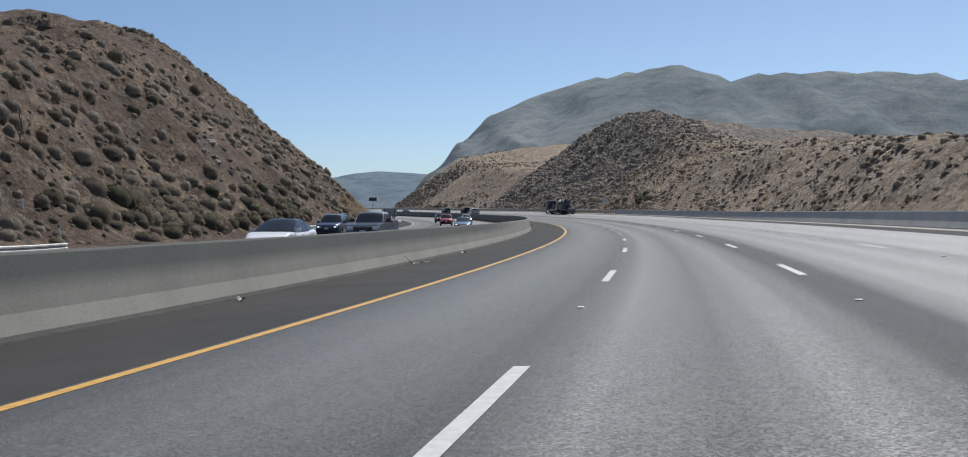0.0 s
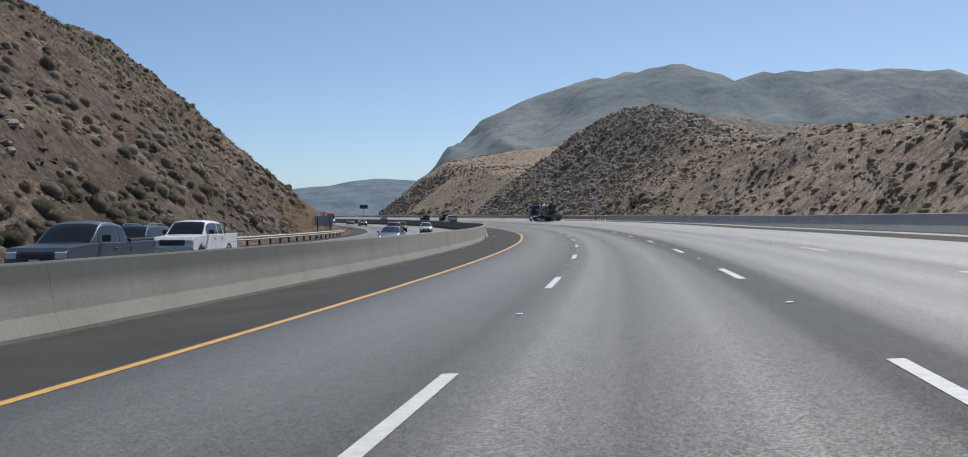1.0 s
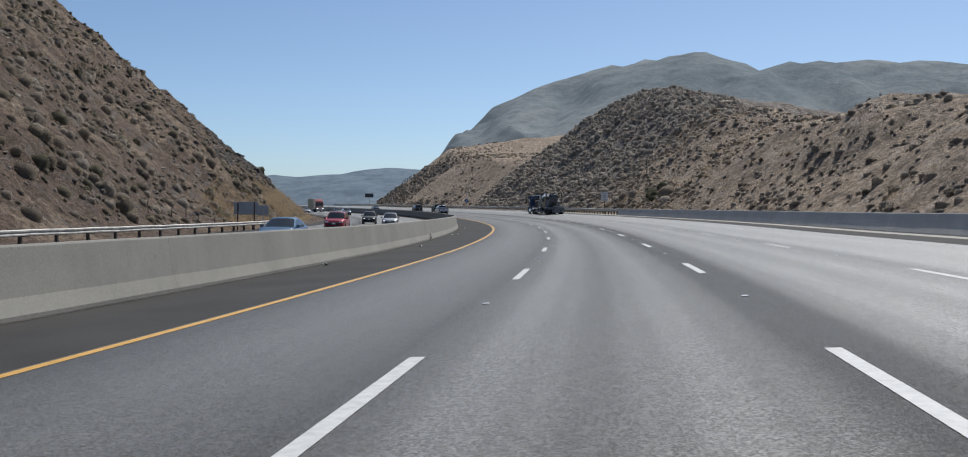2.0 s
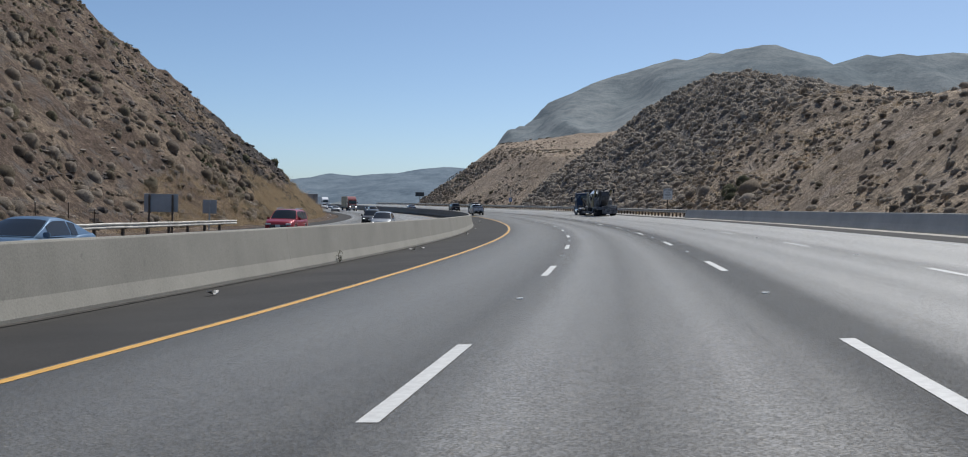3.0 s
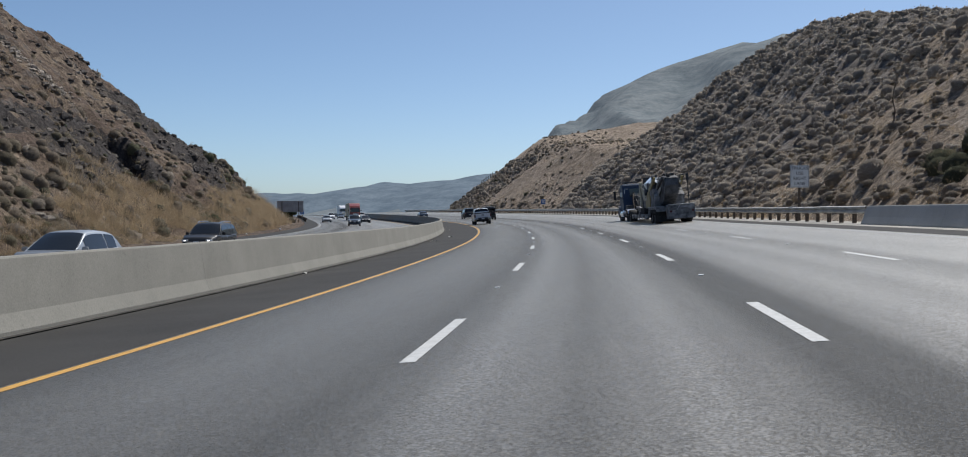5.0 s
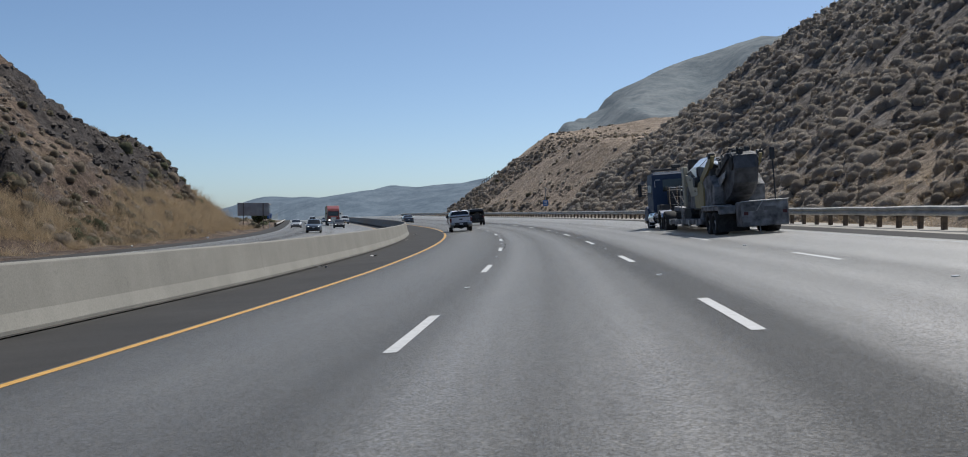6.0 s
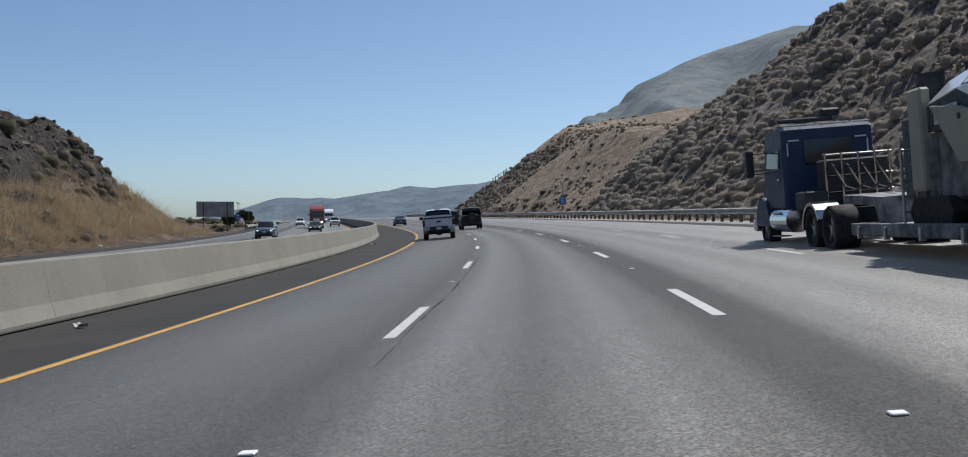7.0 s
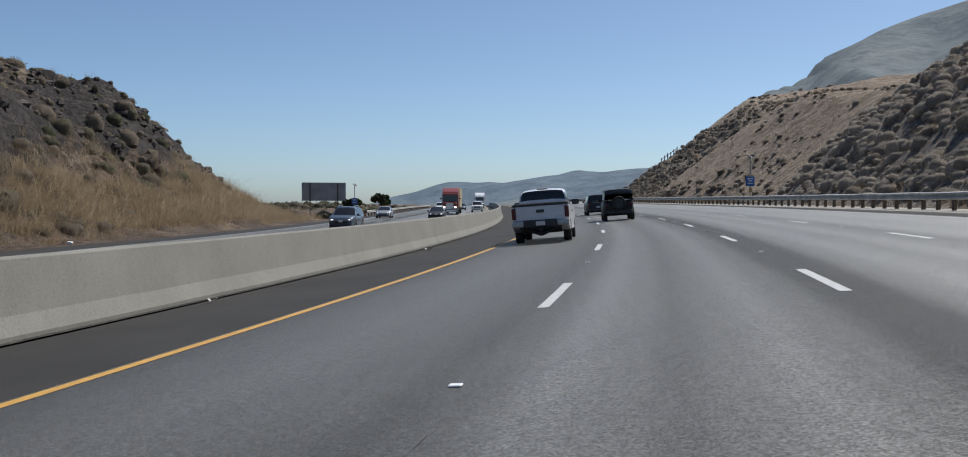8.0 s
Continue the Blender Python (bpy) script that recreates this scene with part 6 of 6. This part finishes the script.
def scatter(name, shapes, places, material, label, category):
    """Joins many copies of the shapes into one object. places: s, o, radius, squash, tone."""
    rng = np.random.default_rng(7)
    P = np.array(places, np.float32)
    x, y = plan(P[:, 0], P[:, 1])
    z = terrain_z(P[:, 0], P[:, 1])
    which = rng.integers(0, len(shapes), len(P))
    turn = rng.uniform(0, 6.283, len(P))
    allv, allf, allt, soft, base = [], [], [], [], 0
    for k, (sv, sf, core) in enumerate(shapes):
        sel = np.where(which == k)[0]
        if not len(sel):
            continue
        c, s_ = np.cos(turn[sel])[:, None], np.sin(turn[sel])[:, None]
        r, q = P[sel, 2][:, None], P[sel, 3][:, None]
        v = np.stack([x[sel][:, None] + r * (c * sv[:, 0] - s_ * sv[:, 1]), y[sel][:, None] + r * (s_ * sv[:, 0] + c * sv[:, 1]), z[sel][:, None] + r * q * sv[:, 2]], -1)
        allv.append(v.reshape(-1, 3))
        allf.append((sf[None] + (np.arange(len(sel)) * len(sv))[:, None, None]).reshape(-1, 4) + base)
        base += len(sel) * len(sv)
        # heart faces darker than the twigs: a bush's inner shade put into the tone
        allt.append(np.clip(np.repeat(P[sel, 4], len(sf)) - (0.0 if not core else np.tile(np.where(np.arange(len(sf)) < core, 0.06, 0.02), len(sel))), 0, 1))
        soft.append(np.tile(np.arange(len(sf)) < core, len(sel)))
    me = from_arrays(name, np.concatenate(allv), np.concatenate(allf), material)
    me.polygons.foreach_set("use_smooth", np.concatenate(soft))
    at = me.attributes.new("tone", "FLOAT", "FACE")
    at.data.foreach_set("value", np.concatenate(allt).astype(np.float32))
    return tagged(new(name, me), label, category, kind="stuff")


rng = random.Random(11)
BUSH = [shrub_shape(rng, 40, 0.03, 8, 3) for _ in range(7)]
BUSH_FINE = [shrub_shape(rng, 125, 0.0125, 10, 4) for _ in range(6)]
BUSH_SMALL = [shrub_shape(rng, 20, 0.062, 6, 2) for _ in range(7)]
TUFT = [tuft_shape(rng, 32) for _ in range(9)]
ROCK = [rock_shape(rng) for _ in range(8)]


def cover(s, o, seed):
    x, y = plan(s, o)
    return float(fbm(np.array([x]), np.array([y]), 16.0, 3, seed)[0])


near_l, straw_l, rocks_l = [], [], []
while len(near_l) < 4900:
    s, o = rng.uniform(20, 348), -30 - rng.random() ** 1.2 * 62
    top = float(left_hill(s, o))
    if -30 - o > float(np.interp(s, *HILL_TOP)) / 0.84 + 9:
        continue
    if top < 0.3 and rng.random() < 0.7:
        continue
    dens = cover(s, o, 71)
    if dens < rng.uniform(-0.32, 0.32):
        continue
    if s > 195 and o < -36 and rng.random() < 0.55:
        continue
    big = rng.random() ** 3.5
    r = 0.22 + 0.85 * big + (0.1 if s > 170 else 0)
    near_l.append((s, o, r, rng.uniform(0.75, 1.1), min(1, max(0.04, rng.gauss(0.36, 0.12) - (0.25 if rng.random() < 0.08 else 0.0)))))
near_l += [(223.0, -72.6, 1.9, 0.85, 0.02), (228, -78, 1.8, 0.7, 0.1), (262, -62, 1.4, 0.8, 0.1), (273, -62, 1.3, 0.8, 0.15), (292, -50, 1.0, 0.9, 0.1), (60, -33, 1.5, 0.9, 0.2), (66, -33.5, 1.7, 0.9, 0.16), (72, -32.5, 1.3, 0.9, 0.2), (63, -34.5, 1.2, 1.0, 0.3), (69, -34.2, 1.3, 0.9, 0.25)]
for i in range(26):
    near_l.append((rng.uniform(206, 236), rng.uniform(-41, -35.5), rng.uniform(0.5, 1.15), rng.uniform(0.8, 1.0), rng.uniform(0.2, 0.5)))
near_l = [(s, o, r, q, min(1, t + 0.14)) if s < 190 else (s, o, r, q, t) for s, o, r, q, t in near_l]
for i in range(95):
    near_l.append((rng.uniform(56, 106), -30.3 - 3.4 * rng.random() ** 1.3, rng.uniform(0.5, 1.25), rng.uniform(0.75, 1.05), rng.uniform(0.1, 0.4)))
close_l = [q for q in near_l if q[1] > -50]
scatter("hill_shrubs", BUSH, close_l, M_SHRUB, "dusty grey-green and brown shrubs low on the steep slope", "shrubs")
scatter("hill_shrubs", BUSH_SMALL, [q for q in near_l if q not in set(close_l)], M_SHRUB, "dusty brown shrubs high on the steep slope", "shrubs")
while len(straw_l) < 4400:
    s = rng.uniform(60, 350)
    d = rng.random() ** 1.9 * 34 - 1.0
    low_zone = d < 5.0 + 2.0 * math.sin(s / 9) and s > 168
    if not low_zone and cover(s, -30 - d, 83) < rng.uniform(0.0, 0.5):
        continue
    if not low_zone and rng.random() < 0.6:
        continue
    if low_zone and d < 1.2 and rng.random() < 0.8:
        continue
    straw_l.append((s, -30 - d, rng.uniform(0.55, 1.2) if low_zone else rng.uniform(0.3, 0.6), rng.uniform(0.7, 1.0), min(1, max(0, rng.gauss(0.5, 0.22)))))
for i in range(3000):
    s = rng.uniform(214, 346)
    d = 1.0 + rng.random() ** 1.3 * (5.2 + 2.4 * math.sin(s / 7.0)) - float(np.interp(s, HILL_AT, HILL_FOOT))
    if cover(s, -30 - d, 99) < -0.16:
        continue
    straw_l.append((s, -30 - 1.5 * math.sin(s / 23.0) - d, rng.uniform(0.7, 1.45), rng.uniform(0.7, 1.0), min(1, max(0, rng.gauss(0.62, 0.2)))))
for i in range(800):
    s, o = rng.uniform(226, 340), rng.uniform(-52, -35)
    straw_l.append((s, o, rng.uniform(0.4, 0.95), rng.uniform(0.6, 0.9), min(1, max(0, rng.gauss(0.4, 0.2)))))
def bare_face(s, o):
    """True on the rock face above the grassy foot at the end of the hill."""
    return s > 266 and float(left_hill(s, o)) > 4.1 + 0.8 * math.sin(s / 5.0)


straw_l = [q for q in straw_l if not bare_face(q[0], q[1]) or rng.random() < 0.12]
for i in range(1500):
    s = rng.uniform(262, 344)
    d = 0.6 + rng.random() * (4.6 + 0.8 * math.sin(s / 6.0)) - float(np.interp(s, HILL_AT, HILL_FOOT))
    straw_l.append((s, -30 - 1.5 * math.sin(s / 23.0) - d, rng.uniform(0.8, 1.5), rng.uniform(0.75, 1.0), min(1, max(0, rng.gauss(0.62, 0.16)))))
SPRIG = [tuft_shape(rng, 18) for _ in range(8)]
sprigs = []
while len(sprigs) < 3600:
    s, d = rng.uniform(60, 345), 3 + rng.random() * 40
    if cover(s, -30 - d, 97) > rng.uniform(-0.35, 0.25) and float(rocky(s, -30 - d, left_hill(s, -30 - d))) < 0.4:
        sprigs.append((s, -30 - d, rng.uniform(0.35, 0.75), rng.uniform(0.5, 0.9), min(1, max(0, rng.gauss(0.15, 0.15)))))
sprigs = [q for q in sprigs if not bare_face(q[0], q[1]) or rng.random() < 0.25]
scatter("dry_grass", SPRIG, sprigs, M_STRAW, "brown dead grass tufts over the steep slope", "grass")
scatter("dry_grass", TUFT, straw_l, M_STRAW, "tall straw-coloured dead grass along the foot of the slope", "grass")
while len(rocks_l) < 2600:
    s, d = rng.uniform(90, 340), rng.uniform(0.5, 40)
    if cover(s, -30 - d, 91) < 0.1 and rng.random() < 0.9:
        continue
    rocks_l.append((s, -30 - d, 0.1 + 0.55 * rng.random() ** 3, rng.uniform(0.5, 0.9), rng.random() ** 2))
for i in range(460):
    k = rng.random()
    rocks_l.append((244 + 13.5 * k + rng.gauss(0, 0.9), -54.6 + 5.8 * k + rng.gauss(0, 0.8), 0.12 + 0.4 * rng.random() ** 2, rng.uniform(0.4, 0.8), rng.uniform(0.8, 1.0)))
for i in range(1900):
    rocks_l.append((rng.choice((rng.uniform(226, 256), rng.uniform(272, 338), rng.uniform(272, 338))), -36 - rng.random() * 20, 0.12 + 0.65 * rng.random() ** 3, rng.uniform(0.6, 1.2), 0.5 * rng.random() ** 2))
scatter("broken_rock", ROCK, rocks_l, M_ROCK, "dark broken rock showing through the slope", "rock")

def tree(s, o, height, label):
    """A short broad tree: forked trunk and a ragged crown of leaf sprays in clumps."""
    p = on_ground(s, o)
    t = thing("tree", pose(p.x, p.y, p.z), label, "tree")
    rnd = random.Random(int(s))
    bm = bmesh.new()
    rod(bm, (0, 0, -0.3), (0.05, 0, height * 0.4), 0.14, 0.1, 9)
    tips = []
    for i in range(7):
        a = i * 0.9 + rnd.uniform(-0.3, 0.3)
        tip = Vector((math.cos(a) * height * rnd.uniform(0.25, 0.5), math.sin(a) * height * rnd.uniform(0.25, 0.5), height * rnd.uniform(0.5, 0.85)))
        rod(bm, (0.05, 0, height * rnd.uniform(0.2, 0.4)), tip, 0.07, 0.025, 6)
        tips.append(tip)
    part("trunk", bm, M_POST, t)
    bm = bmesh.new()
    for tip in tips + [Vector((0, 0, height * 0.8)), Vector((0.3, 0.1, height * 0.6))]:
        r = height * rnd.uniform(0.16, 0.27)
        for k in range(170):
            d = Vector((rnd.gauss(0, 1), rnd.gauss(0, 1), rnd.gauss(0, 0.8))).normalized() * r * rnd.uniform(0.5, 1.0)
            c, u = tip + d, Vector((rnd.gauss(0, 1), rnd.gauss(0, 1), rnd.gauss(0, 1))).normalized()
            w = u.cross(Vector((rnd.gauss(0, 1), rnd.gauss(0, 1), rnd.gauss(0, 1)))).normalized()
            bm.faces.new([bm.verts.new(q) for q in (c - u * 0.2, c + w * 0.15, c + u * 0.25, c - w * 0.15)])
    part("crown", bm, M_WEED, t)
    return t


tree(375.4, -29.2, 2.5, "broad dark green tree behind the far guardrail")
tree(424.4, -30.0, 3.4, "dark green tree beside the far shoulder")

def dead_stalk(s, o, height, forks, label):
    """A dry flower stalk or sapling: a thin crooked stem, a few bare branches and tufts of dead blades at its foot."""
    p = on_ground(s, o)
    t = thing("dead_stalk", pose(p.x, p.y, p.z, 3, -3, s), label, "plant")
    rnd = random.Random(int(s * 3))
    pts = [Vector((rnd.uniform(-0.04, 0.04) * k, rnd.uniform(-0.04, 0.04) * k, -0.2 + (height + 0.2) * k / 6)) for k in range(7)]
    bm = bmesh.new()
    for k, (a, b) in enumerate(zip(pts, pts[1:])):
        rod(bm, a, b, 0.06 - 0.007 * k, 0.053 - 0.007 * k, 7)
    part("stem", bm, M_POST, t)
    for k in range(forks):
        a, q = rnd.uniform(0, 6.28), pts[rnd.randint(3, 5)]
        tip = q + Vector((math.cos(a) * 0.2, math.sin(a) * 0.2, 0.32)) * height * rnd.uniform(0.6, 1.0)
        part("branch", rod(bmesh.new(), q, tip, 0.03, 0.01, 6), M_POST, t)
    bm = bmesh.new()
    for k in range(18):
        a, r = rnd.uniform(0, 6.28), rnd.uniform(0.25, 0.55)
        c, w = Vector((math.cos(a) * r, math.sin(a) * r, rnd.uniform(0.1, 0.4))), Vector((-math.sin(a), math.cos(a), 0)) * 0.03
        bm.faces.new([bm.verts.new(v) for v in (-w, w, c + w * 0.2, c - w * 0.2)])
    part("dead_blades", bm, M_STRAW, t)
    return t


dead_stalk(204.6, 22.4, 3.5, 2, "thin dark dead flower stalk standing on a brushy slope")
dead_stalk(58.0, -36.7, 2.1, 4, "bare dead sapling with forked branches on a brown slope")
p = on_ground(53.5, -34.0)
stake = thing("marker_post", pose(p.x, p.y, p.z, -6, 4, 40), "short pale marker post with an orange band on the slope", "post")
part("post", box(bmesh.new(), -0.06, 0.06, -0.025, 0.025, -0.3, 0.62, 0.01), M_SIGN_WHITE, stake)
part("band", box(bmesh.new(), -0.064, 0.064, -0.029, 0.029, 0.62, 0.78, 0.006), plain("faded_orange", (0.4, 0.13, 0.05), 0.7), stake)

p0, p1 = on_ground(459.5, 31.4), on_ground(458.6, 34.8)
fence = thing("fence", pose(p0.x, p0.y, p0.z), "short broken fence of dark wooden posts on the hill's edge", "fence")
feet = [(p1 - p0) * (k / 5) for k in range(6)]
for k, q in enumerate(feet):
    part("post", rod(bmesh.new(), q + Vector((0, 0, -0.6)), q + Vector((0.06 * (k % 2), 0, 1.2 + 0.15 * (k % 3))), 0.12, 0.1, 8), M_POST, fence)
part("rail", rod(bmesh.new(), feet[0] + Vector((0, 0, 0.95)), feet[-1] + Vector((0, 0, 1.0)), 0.06, 0.06, 8), M_POST, fence)

near_r, straw_r = [], []
while len(near_r) < 6600:
    s, o = rng.uniform(30, 335), 17.5 + rng.random() ** 1.15 * 66
    if float(right_spur(s, o)) + 1.2 < 0.82 * (o - 17.5) - 9:
        continue
    dense = s > 224 + rng.uniform(-22, 22)
    if not dense and cover(s, o, 73) < rng.uniform(-0.5, 0.4):
        continue
    if dense and rng.random() < 0.05:
        continue
    big = rng.random() ** 2.2
    r = (0.42 + 0.62 * big) if dense else (0.2 + 0.46 * big)
    # shrubs toned paler on this side, windscreen flare included in the tone
    tone = min(1, max(0, rng.gauss(0.82, 0.14) if dense else rng.gauss(0.76, 0.16)))
    near_r.append((s, o, r, rng.uniform(0.75, 1.05) if dense else rng.uniform(0.5, 0.85), tone))
for i in range(900):
    near_r.append((rng.uniform(176, 240), 18 + rng.random() ** 1.4 * 24, 0.22 + 0.45 * rng.random() ** 2, rng.uniform(0.6, 0.9), min(1, max(0, rng.gauss(0.66, 0.16)))))
for i in range(700):
    straw_r.append((rng.uniform(170, 240), 17 + rng.random() ** 1.5 * 22, rng.uniform(0.4, 0.95), rng.uniform(0.6, 0.9), min(1, max(0, rng.gauss(0.4, 0.2)))))
for i in range(2800):
    s, o = rng.uniform(60, 282), 18 + rng.random() * 58
    if float(right_spur(s, o)) + 1.2 < 0.82 * (o - 17.5) - 9:
        continue
    near_r.append((s, o, 0.18 + 0.4 * rng.random() ** 2, rng.uniform(0.7, 1.1), min(1, max(0, rng.gauss(0.58, 0.16)))))
near_r += [(188.4, 19.3, 1.0, 0.95, 0.1), (189.8, 19.9, 1.15, 0.95, 0.1), (191.2, 19.6, 1.0, 0.9, 0.1), (192.6, 20.2, 1.1, 0.9, 0.1), (190.3, 21.0, 1.1, 1.0, 0.1), (187.2, 20.2, 0.9, 0.9, 0.1), (186, 20.5, 1.7, 0.9, 0.5), (181, 19.2, 1.2, 0.9, 0.95), (200, 19.5, 1.3, 1.0, 0.7), (206, 19.5, 1.2, 0.9, 0.6)]
finest = [q for q in near_r if q[1] < 27 and 185 < q[0] < 322]
scatter("hill_shrubs", BUSH_FINE, finest, M_SHRUB, "soft rounded grey-brown shrubs piled behind the guardrail", "shrubs")
close_r = [q for q in near_r if q[1] < 40 and 150 < q[0] and not (q[1] < 27 and 185 < q[0] < 322)]
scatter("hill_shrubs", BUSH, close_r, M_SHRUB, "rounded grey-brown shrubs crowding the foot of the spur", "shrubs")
scatter("hill_shrubs", BUSH_SMALL, [q for q in near_r if q not in set(close_r) and not (q[1] < 27 and 185 < q[0] < 322)], M_SHRUB, "rounded grey-brown shrubs high on the spur", "shrubs")
while len(straw_r) < 2300:
    s, o = rng.uniform(40, 420), 16 + rng.random() ** 1.6 * 45
    if cover(s, o, 85) < rng.uniform(-0.3, 0.35):
        continue
    straw_r.append((s, o, rng.uniform(0.35, 0.9), rng.uniform(0.6, 1.0), min(1, max(0, rng.gauss(0.45, 0.2)))))
scatter("dry_grass", TUFT, straw_r, M_STRAW, "pale dead grass between the shrubs", "grass")
far_m = []
while len(far_m) < 520:
    s, o = rng.uniform(326, 462), 17 + rng.random() ** 1.2 * 60
    if float(mid_hill(s, o)) <= 0.2 and rng.random() < 0.5:
        continue
    low = float(mid_hill(s, o)) < 2.2 and s > 395
    if not low and cover(s, o, 77) < rng.uniform(0.0, 0.45):
        continue
    far_m.append((s, o, rng.uniform(0.3, 0.8) * (1.3 if low else 1), rng.uniform(0.6, 0.9), min(1, max(0, rng.gauss(0.62, 0.15)))))
for i in range(150):
    far_m.append((rng.uniform(425, 452), 18 + rng.random() * 30, rng.uniform(0.5, 1.2), rng.uniform(0.7, 1.1), max(0, rng.gauss(0.5, 0.15))))
for i in range(420):
    s = rng.uniform(372, 478)
    o = 20.4 + max(s - 460, 0) * 2.44 + float(np.interp(s, [376, 390, 445, 470], [16, 17.5, 21.6, 27.2])) / 0.77 + rng.gauss(3, 6)
    far_m.append((s, o, rng.uniform(0.25, 0.8), rng.uniform(0.6, 0.9), max(0, rng.gauss(0.5, 0.15))))
for i in range(130):
    far_m.append((rng.uniform(345, 450), rng.uniform(16.5, 22), rng.uniform(0.4, 1.1), rng.uniform(0.7, 1.0), max(0, rng.gauss(0.35, 0.15))))
while len(far_m) < 1640:
    s, o = rng.uniform(428, 476), rng.uniform(20, 52)
    h = float(mid_hill(s, o))
    if not 0.3 < h < 17 or rng.random() > 0.25 + (s - 428) / 32 + max(0, 5 - h) / 8:
        continue
    far_m.append((s, o, rng.uniform(0.5, 1.25), rng.uniform(0.7, 1.0), max(0, rng.gauss(0.66, 0.12))))
for i in range(240):
    far_m.append((rng.uniform(338, 455), 18.5 + abs(rng.gauss(0, 2.6)), rng.uniform(0.5, 1.15), rng.uniform(0.7, 1.0), max(0, rng.gauss(0.55, 0.16))))
scatter("hill_shrubs", BUSH_SMALL, far_m, M_SHRUB, "scattered dark shrubs on the tan hillside", "shrubs")
far_l = [(rng.uniform(350, 520), -29 - rng.random() * 40, rng.uniform(0.6, 2.0), rng.uniform(0.6, 1.0), max(0, rng.gauss(0.2, 0.15))) for _ in range(220)]
scatter("roadside_shrubs", BUSH_SMALL, far_l, M_SHRUB, "dark low shrubs beyond the far shoulder", "shrubs")
